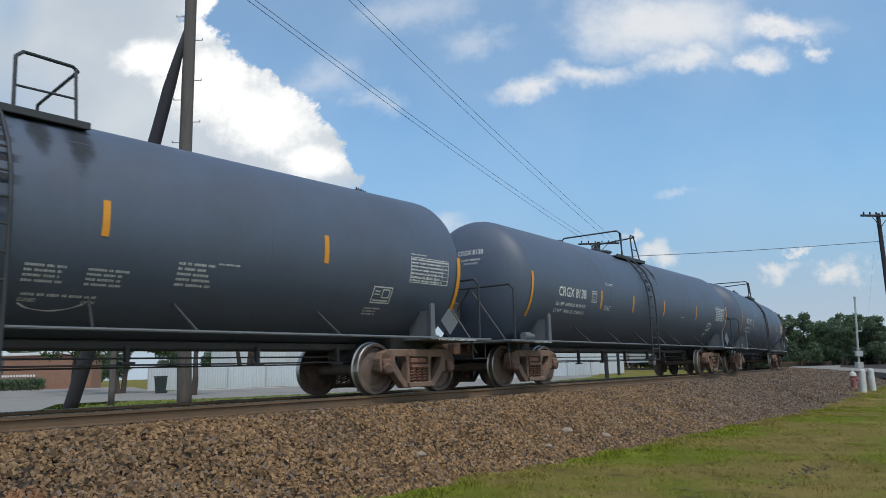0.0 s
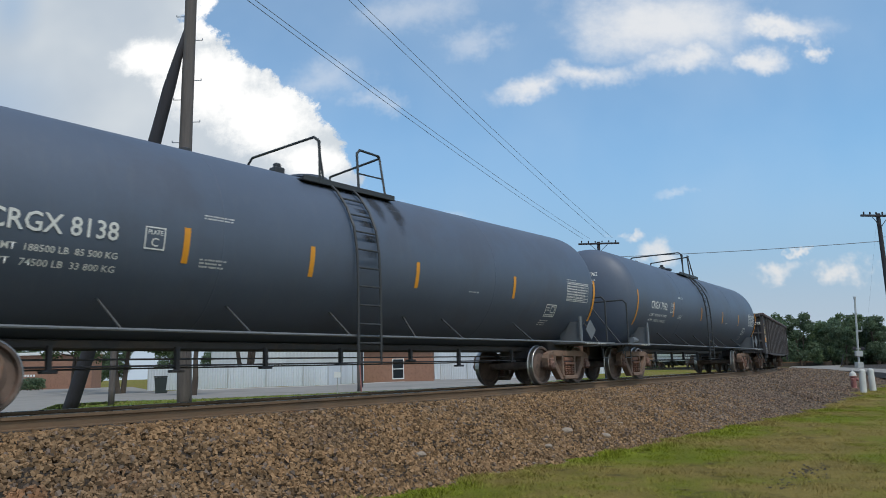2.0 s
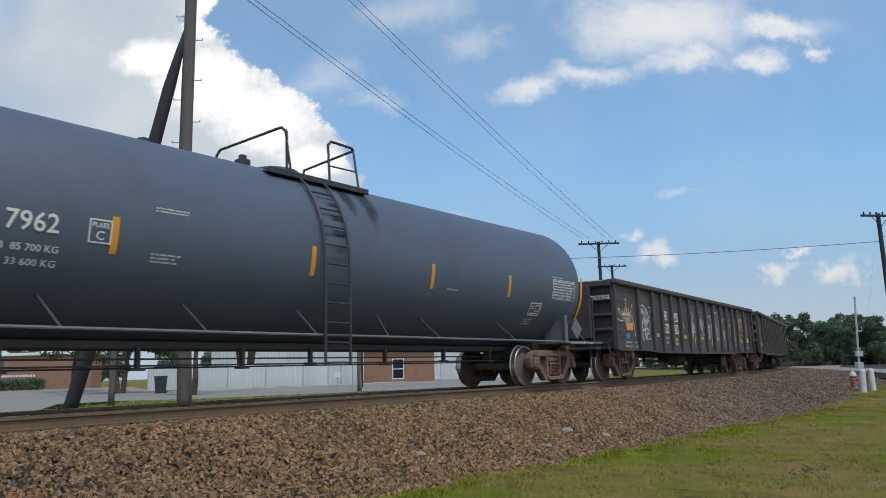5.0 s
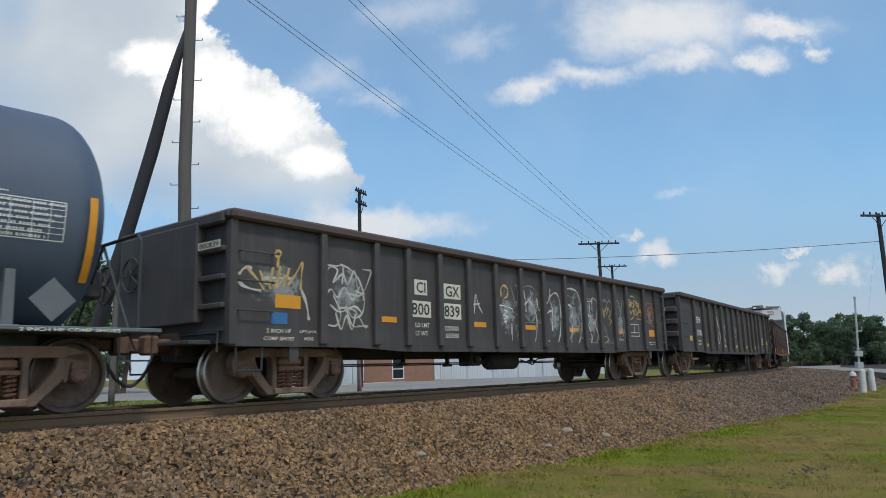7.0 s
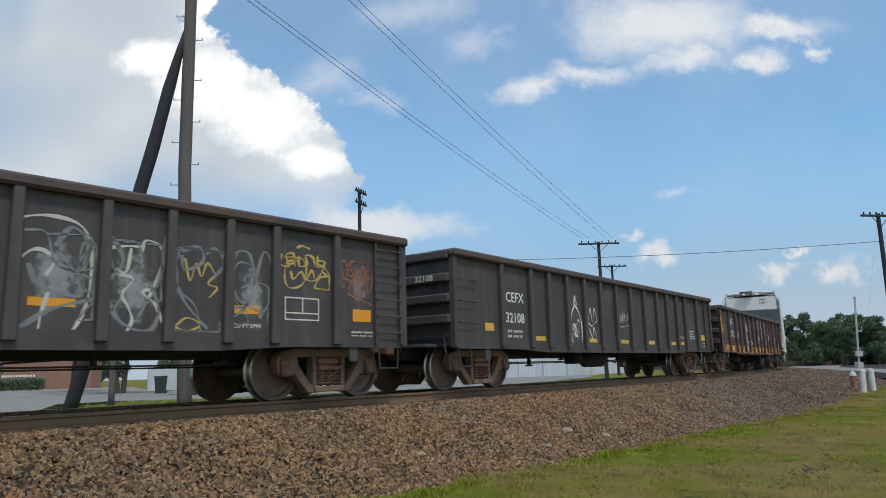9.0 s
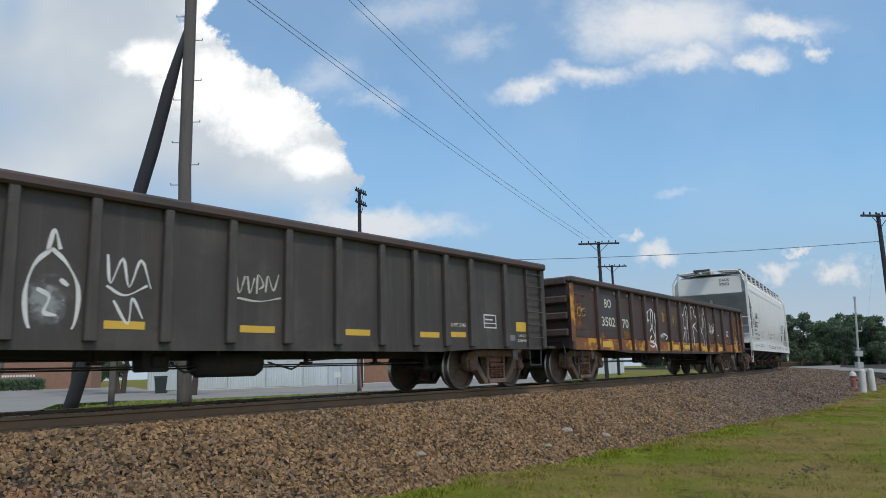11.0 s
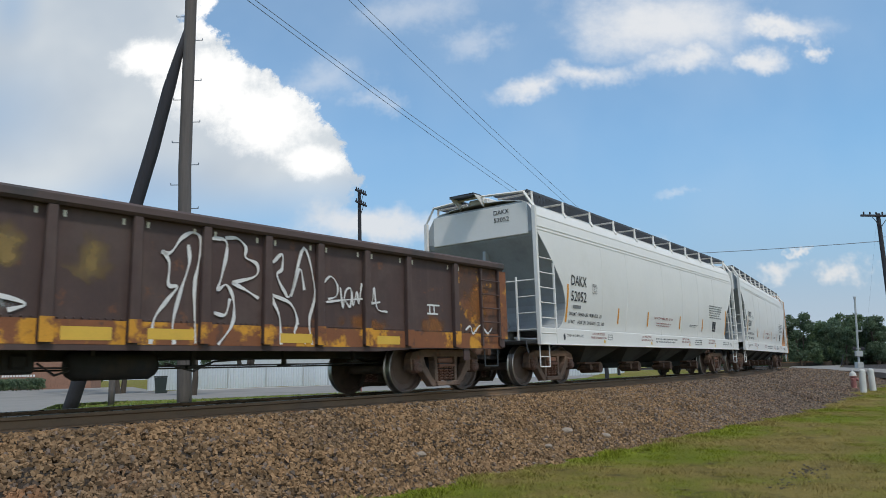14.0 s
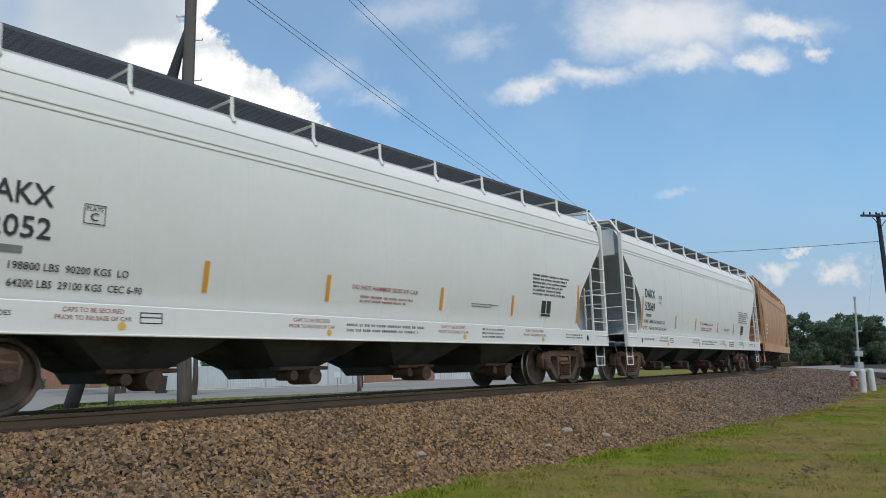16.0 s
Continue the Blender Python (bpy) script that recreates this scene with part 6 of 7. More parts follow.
tag(root, -0.38, 0.6, 2.73, 0.04, M_SPRAY, [(0.19, 0.74, 0.25, 0.6, 0.27, 0.46), (0.2, 0.55, 0.34, 0.59, 0.49, 0.65), (0.37, 0.62, 0.59, 0.54, 0.71, 0.39, 0.68, 0.19, 0.55, 0.03), (0.76, 0.65, 0.79, 0.53, 0.86, 0.49)], "pale sprayed strokes")
tag(root, 0.6, 1.6, 2.73, 0.045, M_SPRAY, [(0.02, 0.53, 0.22, 0.6, 0.33, 0.68, 0.38, 0.8), (0.33, 0.68, 0.45, 0.72, 0.64, 0.75, 0.79, 0.68, 0.83, 0.54, 0.82, 0.36, 0.74, 0.17, 0.56, 0.02), (0.38, 0.8, 0.35, 0.66, 0.45, 0.52, 0.42, 0.42, 0.41, 0.24), (0.45, 0.51, 0.25, 0.48, 0.12, 0.37, 0.12, 0.22, 0.22, 0.1, 0.37, 0.02)], "tall pale sprayed loops")
tag(root, 1.6, 2.6, 2.73, 0.045, M_SPRAY, [(0.02, 0.75, 0.09, 0.81, 0.39, 0.84, 0.71, 0.8, 0.85, 0.65, 0.85, 0.34, 0.75, 0.15, 0.59, 0.01), (0.04, 0.4, 0.07, 0.53, 0.25, 0.61, 0.44, 0.55, 0.36, 0.44), (0.39, 0.33, 0.33, 0.18, 0.3, 0.03)], "wide pale sprayed arch")
tag(root, 1.6, 2.6, 2.73, 0.06, M_GREYPAINT, [(0.44, 0.64, 0.62, 0.78, 0.82, 0.67, 0.71, 0.45, 0.48, 0.59), (0.16, 0.51, 0.3, 0.37, 0.75, 0.32, 0.62, 0.51, 0.25, 0.57), (0.12, 0.1, 0.44, 0.22, 0.89, 0.3)], "grey sprayed loops")
tag(root, 2.6, 3.45, 2.73, 0.042, M_SPRAY, [(0.03, 0.66, 0.29, 0.69, 0.55, 0.7), (0.4, 0.68, 0.34, 0.51, 0.19, 0.52), (0.19, 0.49, 0.45, 0.46, 0.29, 0.35, 0.4, 0.25, 0.45, 0.15, 0.29, 0.02), (0.56, 0.66, 0.62, 0.75, 0.85, 0.72, 0.9, 0.61, 0.69, 0.32), (0.76, 0.4, 0.6, 0.37, 0.81, 0.28, 0.96, 0.11)], "pale sprayed letters")
tag(root, 2.6, 3.45, 2.73, 0.06, M_GREYPAINT, [(0.08, 0.31, 0.29, 0.15, 0.71, 0.09, 0.86, 0.24, 0.71, 0.44), (0.08, 0.76, 0.29, 0.59, 0.08, 0.43), (0.97, 0.85, 0.92, 0.61, 0.98, 0.45)], "grey sprayed loops")
tag(root, 3.45, 4.32, 2.73, 0.05, M_GREYPAINT, [(0.2, 0.7, 0.49, 0.75, 0.56, 0.64, 0.26, 0.56, 0.2, 0.67), (0.61, 0.7, 0.79, 0.75, 0.92, 0.63, 0.73, 0.5), (0.12, 0.45, 0.32, 0.29, 0.67, 0.12), (0.05, 0.7, 0.14, 0.45, 0.07, 0.24)], "grey sprayed loops")
tag(root, 3.45, 4.32, 2.73, 0.03, M_SPRAY2, [(0.26, 0.65, 0.35, 0.48, 0.45, 0.62, 0.54, 0.52, 0.64, 0.63, 0.78, 0.55), (0.78, 0.54, 0.66, 0.47, 0.82, 0.44, 0.68, 0.36), (0.12, 0.13, 0.32, 0.2, 0.55, 0.15, 0.32, 0.1, 0.12, 0.13)], "ochre sprayed writing")
tag(root, 4.32, 5.1, 2.73, 0.05, M_GREYPAINT, [(0.08, 0.65, 0.21, 0.75, 0.47, 0.73, 0.56, 0.49, 0.37, 0.3, 0.15, 0.22), (0.56, 0.49, 0.76, 0.77, 0.95, 0.67, 0.95, 0.4, 0.68, 0.22), (0.08, 0.48, 0.27, 0.35, 0.76, 0.26)], "grey sprayed loops")
tag(root, 5.1, 6.27, 2.73, 0.04, M_SPRAY2, [(0.12, 0.78, 0.09, 0.69, 0.23, 0.68, 0.18, 0.77, 0.3, 0.79, 0.33, 0.68), (0.38, 0.78, 0.4, 0.69, 0.52, 0.71, 0.5, 0.79, 0.62, 0.78, 0.65, 0.7), (0.7, 0.8, 0.7, 0.7, 0.82, 0.72), (0.26, 0.64, 0.3, 0.57, 0.43, 0.64, 0.5, 0.57, 0.6, 0.66, 0.65, 0.59), (0.35, 0.85, 0.45, 0.87, 0.57, 0.85)], "ochre sprayed name")
tag(root, 6.27, 7.7, 2.73, 0.03, M_SPRAY3, [(0.06, 0.72, 0.12, 0.53, 0.23, 0.76, 0.32, 0.5, 0.43, 0.76, 0.52, 0.49, 0.61, 0.78), (0.1, 0.63, 0.39, 0.59, 0.63, 0.69), (0.19, 0.48, 0.39, 0.43, 0.57, 0.39)], "reddish sprayed scrawl")
for a, b, z0, z1, count, paint in ((-6.1, -5.05, 1.15, 2.1, 6, M_SPRAY), (-1.3, -0.45, 0.9, 2.2, 4, M_GREYPAINT), (-0.3, 0.5, 1.4, 2.2, 4, M_GREYPAINT), (1.7, 2.5, 1.1, 2.1, 3, M_GREYPAINT), (2.65, 3.35, 1.0, 2.1, 4, M_GREYPAINT), (3.5, 4.25, 1.0, 2.1, 4, M_GREYPAINT), (4.4, 5.0, 1.1, 2.1, 3, M_GREYPAINT), (5.2, 6.15, 1.7, 2.15, 6, M_SPRAY2), (6.4, 7.0, 1.4, 2.2, 5, M_SPRAY3)):
    for row in tangle(rng, a, z0, b, z1, count):
        ribbon(root, [row], 0.03, paint, "gon", "sprayed loop")
for words, z, out, y in (("800839", 2.18, 0.105, -0.82), ("CIGX", 2.60, 0.084, -0.75)):
    plates(root, "number_panel", [(0, 0, 0.55, 0.11)], M_CREAM, 0.0, "cream number panel on the end").matrix_basis = pose(-E - out, y, z, 0, 0, -90)
    lettering(root, words, 0.04, 0.015, 0.51, 0.095, M_DARKINK, 0.0).matrix_basis = pose(-E - out - 0.003, y, z, 0, 0, -90)

root, half, E = gondola(54.35, 67.14, "grey-black gondola car with white reporting marks", M_GON2, RIBS, 2.73, M_GONTOP, 22)
lettering(root, "CEFX", -5.93, 1.80, -5.2, 2.02, M_WHITE, "gon")
lettering(root, "32108", -5.95, 1.36, -5.2, 1.58, M_WHITE, "gon")
small_print(root, -5.9, 1.02, -5.25, 1.24, 2, M_CREAM, "gon", 41)
for x0, z0, x1, z1 in ((-6.75, 1.17, -6.42, 1.33), (-4.8, 1.0, -4.3, 1.1), (-2.12, 1.0, -1.6, 1.1), (-0.2, 1.0, 0.4, 1.1), (1.8, 1.0, 2.35, 1.1), (3.55, 1.0, 4.15, 1.1), (4.42, 1.02, 4.95, 1.12), (6.7, 1.18, 7.15, 1.38)):
    plates(root, "reflector", [(x0, z0, x1, z1)], M_YELLOW, "gon", "yellow reflective patch")
lettering(root, "CU FT 2743", 4.42, 1.22, 4.95, 1.29, M_CREAM, "gon")
lettering(root, "2 INCH HF", 6.78, 1.06, 7.15, 1.12, M_CREAM, "gon")
lettering(root, "COMP SHOES", 6.72, 0.955, 7.2, 1.01, M_CREAM, -1.457)
plates(root, "marking", outline(5.55, 1.22, 5.98, 1.5, 0.025) + [(5.58, 1.31, 5.95, 1.33), (5.6, 1.38, 5.85, 1.41)], M_WHITE, "gon", "white framed stencil")
plates(root, "patch", [(6.35, 0.86, 6.65, 1.1)], M_GREYPAINT, "gon", "grey repair patch")
tag(root, -3.22, -2.3, 2.73, 0.05, M_SPRAYW, [(0.5, 0.62, 0.3, 0.5, 0.22, 0.3, 0.3, 0.08, 0.55, 0.02, 0.8, 0.1, 0.85, 0.35, 0.7, 0.52, 0.5, 0.62), (0.45, 0.6, 0.52, 0.75, 0.6, 0.62), (0.35, 0.35, 0.5, 0.3, 0.45, 0.2, 0.6, 0.18), (0.62, 0.42, 0.72, 0.38), (0.2, 0.0, 0.85, 0.01)], "white sprayed outline of a mask")
mist(root, -3.15, 0.85, -2.4, 1.75, M_MIST, "gon", "soft-edged cloud of faded overspray")
tag(root, -2.3, -1.35, 2.73, 0.035, M_SPRAYW, [(0.2, 0.62, 0.25, 0.42, 0.4, 0.6, 0.5, 0.4, 0.65, 0.6, 0.8, 0.4), (0.2, 0.4, 0.45, 0.34, 0.75, 0.42), (0.3, 0.3, 0.5, 0.14, 0.55, 0.32, 0.7, 0.18)], "white sprayed name")
tag(root, -0.38, 0.6, 2.73, 0.03, M_SPRAY, [(0.1, 0.58, 0.16, 0.42, 0.26, 0.56, 0.2, 0.48), (0.3, 0.56, 0.34, 0.42, 0.42, 0.55), (0.46, 0.42, 0.48, 0.58, 0.58, 0.5, 0.5, 0.46), (0.62, 0.44, 0.66, 0.58, 0.76, 0.46, 0.86, 0.6), (0.1, 0.38, 0.5, 0.36, 0.9, 0.4)], "pale sprayed name")
lettering(root, "32108", -8.2 + 7.9, 0, -7.75 + 7.9, 0.12, M_CREAM, 0.0).matrix_basis = pose(-E - 0.108, -0.9, 2.12, 0, 0, -90) 
lettering(root, "CEFX", -8.2 + 7.9, 0, -7.75 + 7.9, 0.12, M_CREAM, 0.0).matrix_basis = pose(-E - 0.088, -0.9, 2.60, 0, 0, -90)

RIBS3 = (-6.43, -5.02, -4.1, -3.11, -2.08, -0.98, 0.05, 1.03, 2.04, 3.03, 4.04, 5.06, 6.38)
root, half, E = gondola(71.15, 84.15, "rust-brown gondola car with peeling orange lower edge", M_GON3, RIBS3, 2.58, M_GONTOP, 23)
for a, b in zip((-E,) + RIBS3, RIBS3 + (E,)):
    plates(root, "peeling_band", [(a + (0.08 if a > -E else 0), 0.81, b - (0.08 if b < E else 0), 1.10)], M_PEEL, -1.457, "peeling orange paint over rust")
    for x in (a + 0.16, b - 0.16):
        if abs(x) < E - 0.3:
            # Daylight through the slots is painted as cream patches on the sheet.
            plates(root, "slot", [(x - 0.02, 2.31, x + 0.02, 2.39)], M_CREAM, "gon", "cream patch for daylight in a slot under the top rail")
    rv = bmesh.new()
    for k in range(9):
        xx = a + 0.14 + (b - a - 0.28) * k / 8
        bmesh.ops.create_icosphere(rv, subdivisions=1, radius=0.016, matrix=Matrix.Translation((xx, -1.458, 1.12)))
    part("rivet_row", rv, M_GON3, root)
for x in RIBS3:
    part("rib_foot", boxes((x - 0.08, -1.545, 0.83, x + 0.08, -1.538, 1.12)), M_PEEL, root, "peeling orange paint")
for m in (-1, 1):
    plates(root, "peeling_band", [(m * E - 0.11, 1.0, m * E + 0.11, 2.4)], M_PEEL, -1.508, "peeling yellow paint on the corner post")
lettering(root, "BO", -5.87, 1.92, -5.45, 2.16, M_CREAM, "gon")
lettering(root, "3502", -6.10, 1.43, -5.24, 1.68, M_CREAM, "gon")
lettering(root, "70", -4.75, 1.42, -4.3, 1.67, M_CREAM, "gon")
plates(root, "repaint_panel", [(-6.33, 1.35, -5.12, 2.36)], M_GON, -1.4415, "darker repainted panel")
plates(root, "repaint_panel", [(-4.9, 1.32, -4.2, 1.8)], M_GON, -1.4415, "darker repainted panel")
for x0, z0, x1, z1 in ((-6.25, 0.88, -5.55, 1.04), (-0.8, 0.86, -0.2, 1.02), (0.25, 0.88, 0.9, 1.02), (2.3, 0.86, 2.9, 1.0), (4.3, 0.86, 4.85, 1.0)):
    plates(root, "reflector", [(x0, z0, x1, z1)], M_YELLOW, -1.460, "faded yellow reflective patch")
for x0, z0, x1, z1, film in ((-1.85, 1.5, -1.05, 2.3, M_MISTY), (-0.9, 1.35, -0.05, 2.25, M_MISTY), (-2.05, 1.1, -1.1, 1.45, M_MIST), (-7.85, 1.0, -7.0, 2.3, M_MISTO), (6.4, 0.95, 7.85, 2.4, M_MISTO), (5.2, 0.9, 6.3, 1.5, M_MISTO), (-5.0, 0.95, -4.1, 1.5, M_MISTO), (-3.05, 0.9, -2.1, 1.4, M_MISTO), (3.1, 0.9, 5.0, 1.45, M_MISTO), (-6.9, 0.95, -5.5, 1.35, M_MISTO)):
    mist(root, x0, z0, x1, z1, film, "gon", "patch of faded paint and rust bloom", -0.0008)
tag(root, -3.11, -2.08, 2.58, 0.06, M_SPRAYW, [(0.19, 0.64, 0.35, 0.72, 0.58, 0.76, 0.77, 0.69), (0.23, 0.68, 0.29, 0.51, 0.17, 0.53, 0.39, 0.56), (0.55, 0.73, 0.52, 0.61, 0.53, 0.46, 0.65, 0.47, 0.71, 0.7), (0.87, 0.7, 0.87, 0.51, 0.81, 0.36), (0.23, 0.47, 0.13, 0.38, 0.19, 0.2, 0.32, 0.1, 0.58, 0.07, 0.77, 0.12, 0.84, 0.29, 0.81, 0.45), (0.39, 0.35, 0.58, 0.41, 0.68, 0.34, 0.76, 0.22, 0.52, 0.16, 0.36, 0.21, 0.53, 0.27), (0.06, 0.01, 0.17, 0.15, 0.77, 0.12, 0.87, 0.01)], "thick white sprayed face and loops", 0.016)
tag(root, -2.08, -0.98, 2.58, 0.05, M_SPRAYW, [(0.02, 0.33, 0.1, 0.41, 0.1, 0.56, 0.02, 0.59), (0.13, 0.22, 0.35, 0.3, 0.54, 0.32, 0.81, 0.27, 0.65, 0.22)], "white sprayed hook", 0.016)
tag(root, 0.05, 1.03, 2.58, 0.05, M_SPRAYW, [(0.35, 0.74, 0.49, 0.75, 0.64, 0.88, 0.81, 0.94, 0.93, 0.88, 0.9, 0.68, 0.85, 0.46, 0.89, 0.01), (0.74, 0.83, 0.76, 0.67, 0.64, 0.42, 0.55, 0.17, 0.58, 0.0), (0.37, 0.76, 0.47, 0.66, 0.47, 0.48, 0.6, 0.47, 0.44, 0.34, 0.29, 0.2, 0.25, 0.0)], "tall white outlined letter", 0.016)
tag(root, 1.03, 2.04, 2.58, 0.05, M_SPRAYW, [(0.07, 0.91, 0.3, 0.91, 0.33, 0.8, 0.26, 0.59, 0.21, 0.47, 0.33, 0.52, 0.43, 0.44, 0.47, 0.31, 0.43, 0.16, 0.23, 0.0), (0.3, 0.93, 0.5, 0.94, 0.64, 0.87, 0.64, 0.78, 0.83, 0.73, 0.81, 0.62, 0.43, 0.54), (0.43, 0.54, 0.64, 0.49, 0.87, 0.42), (0.16, 0.27, 0.33, 0.26, 0.4, 0.4)], "tall white outlined letter", 0.016)
tag(root, 2.04, 3.03, 2.58, 0.05, M_SPRAYW, [(0.05, 0.9, 0.07, 0.66, 0.11, 0.43, 0.24, 0.27, 0.28, 0.01), (0.11, 0.76, 0.28, 0.85, 0.28, 0.71, 0.19, 0.65, 0.32, 0.51, 0.45, 0.48, 0.7, 0.94, 0.92, 0.53, 0.81, 0.24, 0.87, 0.01), (0.11, 0.46, 0.45, 0.39, 0.58, 0.23, 0.53, 0.11, 0.75, 0.03), (0.45, 0.46, 0.62, 0.73, 0.71, 0.53)], "tall white outlined letter", 0.016)
tag(root, 3.03, 4.04, 2.58, 0.035, M_SPRAYW, [(0.1, 0.62, 0.24, 0.69, 0.38, 0.61, 0.36, 0.5, 0.19, 0.46), (0.44, 0.59, 0.5, 0.38, 0.55, 0.55, 0.67, 0.58, 0.65, 0.4, 0.53, 0.47), (0.69, 0.56, 0.72, 0.41, 0.8, 0.56, 0.84, 0.43, 0.91, 0.65), (0.15, 0.43, 0.48, 0.46, 0.93, 0.49)], "small white sprayed name", 0.016)
tag(root, 4.04, 5.06, 2.58, 0.035, M_SPRAYW, [(0.04, 0.59, 0.14, 0.44, 0.19, 0.62, 0.26, 0.4, 0.5, 0.37), (0.06, 0.44, 0.33, 0.47)], "small white sprayed name", 0.016)
tag(root, -7.9, -6.43, 2.58, 0.022, M_SPRAY2, [(0.26, 0.62, 0.23, 0.54, 0.3, 0.5, 0.36, 0.55, 0.33, 0.63, 0.26, 0.62), (0.38, 0.65, 0.41, 0.53), (0.41, 0.6, 0.52, 0.63, 0.52, 0.53, 0.42, 0.51, 0.41, 0.58)], "thin ochre doodle", 0.016)
tag(root, 6.38, 7.8, 2.58, 0.04, M_SPRAYW, [(0.22, 0.21, 0.33, 0.26, 0.39, 0.17, 0.56, 0.28, 0.72, 0.18, 0.83, 0.25)], "white sprayed scrawl", 0.016)
plates(root, "marking", [(5.6, 1.58, 5.95, 1.61), (5.6, 1.42, 5.9, 1.45), (5.66, 1.45, 5.69, 1.58), (5.78, 1.45, 5.81, 1.58)], M_WHITE, "gon", "white stencil")
plates(root, "rust_panel", [(6.47, 1.11, E - 0.12, 2.42)], M_RUSTY, "gon", "rust-streaked end panel with orange traces", -0.0006)


def sec(z):
    """Half width of the hopper's rounded body at height z."""
    return float(np.interp(z, (1.28, 1.45, 1.65, 1.9, 2.2, 2.6, 3.0, 3.3, 3.6, 3.8, 3.95, 4.12, 4.22, 4.32), (1.43, 1.46, 1.50, 1.54, 1.575, 1.60, 1.60, 1.59, 1.56, 1.53, 1.48, 1.37, 1.20, 0.0)))


def hopper(front, rear, label, paint, endpaint, number, seed):
    root, half = car_root("hopper_car", front, rear, label, "freight train")
    E = half + 1.40

    def end_x(z):
        return float(np.interp(z, (1.28, 1.35, 1.45, 1.6, 1.8, 2.0, 2.3, 2.7, 3.05, 3.3, 3.45, 4.6), (6.95, 6.80, 6.72, 6.68, 6.66, 6.70, 6.86, 7.22, 7.55, 7.80, 7.95, 7.95))) + (half - 6.62)

    zs = (1.28, 1.4, 1.5, 1.6, 1.75, 1.9, 2.1, 2.3, 2.5, 2.7, 2.9, 3.1, 3.25, 3.4, 3.5, 3.7, 3.85, 3.95, 4.05, 4.12, 4.17, 4.22)
    cols = (-1, -0.75, -0.5, -0.25, 0, 0.25, 0.5, 0.75, 1)
    for sd in (-1, 1):
        v = [(end_x(z) * c, sd * sec(z), z) for z in zs for c in cols]
        n = len(cols)
        f = [(i * n + j, i * n + j + 1, (i + 1) * n + j + 1, (i + 1) * n + j) for i in range(len(zs) - 1) for j in range(n - 1)]
        ob = part("side_sheet", (v, f), paint, root, "smooth curved side sheet", smooth=True)
        for z, r in ((3.52, 0.012), (3.60, 0.012), (3.86, 0.01)):
            bm = bmesh.new()
            box(bm, -end_x(z), sd * (sec(z) - 0.005), z - r, end_x(z), sd * (sec(z) + 0.012), z + r)
            part("side_seam", bm, paint, root)
        for x in (-4.6, -2.95, -0.1, 1.7, 3.4, 5.2):
            zz = [1.3 + 0.15 * k for k in range(16)]
            v = [(x + e, sd * (sec(z) + o), z) for z in zz for e, o in ((-0.012, -0.006), (-0.006, 0.004), (0.006, 0.004), (0.012, -0.006))]
            part("weld_seam", (v, [(4 * i + j, 4 * i + j + 1, 4 * i + j + 5, 4 * i + j + 4) for i in range(15) for j in range(3)]), paint, root)
        bm = bmesh.new()
        box(bm, -E, sd * 1.50, 0.90, E, sd * 1.60, 1.28, 0.012)
        box(bm, -E, sd * 1.595, 0.90, E, sd * 1.62, 0.925, 0.006)
        part("side_sill", bm, paint, root, "deep white side sill" if number else "")
    bm = bmesh.new()
    ring = [(a, z) for a, z in ((-1.2, 4.22), (-0.7, 4.30), (0, 4.34), (0.7, 4.30), (1.2, 4.22))]
    v = [(c * end_x(4.3), y, z) for c in (-1, 1) for y, z in ring]
    f = [(i, i + 1, i + 6, i + 5) for i in range(4)]
    bm.free()
    roof = part("roof_sheet", (v, f), paint, root)
    roof.modifiers.new("thick", "SOLIDIFY").thickness = 0.02
    part("hatch_trough", boxes((-end_x(4), -0.28, 4.32, end_x(4), 0.28, 4.46), bevel=0.03), paint, root)
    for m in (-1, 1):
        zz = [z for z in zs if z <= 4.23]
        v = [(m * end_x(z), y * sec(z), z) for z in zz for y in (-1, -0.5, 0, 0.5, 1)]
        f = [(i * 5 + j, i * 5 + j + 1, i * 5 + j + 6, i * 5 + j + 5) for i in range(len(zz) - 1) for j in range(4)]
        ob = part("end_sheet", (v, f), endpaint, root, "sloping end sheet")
        ob.modifiers.new("thick", "SOLIDIFY").thickness = 0.015
        x = m * end_x(4)
        part("end_panel", boxes((x - m * 0.02, -1.35, 3.44, x + m * 0.03, 1.35, 4.18), bevel=0.01), paint, root)
        part("end_platform", boxes((x - m * 0.1, -0.15, 4.50, x + m * 0.42, 0.55, 4.53), (x + m * 0.40, -0.15, 4.47, x + m * 0.42, 0.55, 4.53)), M_GRATE, root, "short grated step out over the end")
        for y in (-0.15, 0.53):
            bm = prism(bmesh.new(), [(x - m * 0.08, 4.50), (x + m * 0.40, 4.50), (x - m * 0.02, 4.25)], y, y + 0.02)
            bmesh.ops.recalc_face_normals(bm, faces=bm.faces)
            part("platform_bracket", bm, paint, root)
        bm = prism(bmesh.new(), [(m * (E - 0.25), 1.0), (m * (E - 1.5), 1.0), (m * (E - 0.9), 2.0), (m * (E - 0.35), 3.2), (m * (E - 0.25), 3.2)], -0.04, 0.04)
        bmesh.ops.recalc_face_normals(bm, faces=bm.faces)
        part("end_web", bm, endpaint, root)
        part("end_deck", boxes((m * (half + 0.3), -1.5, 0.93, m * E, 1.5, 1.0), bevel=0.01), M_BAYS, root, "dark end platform")
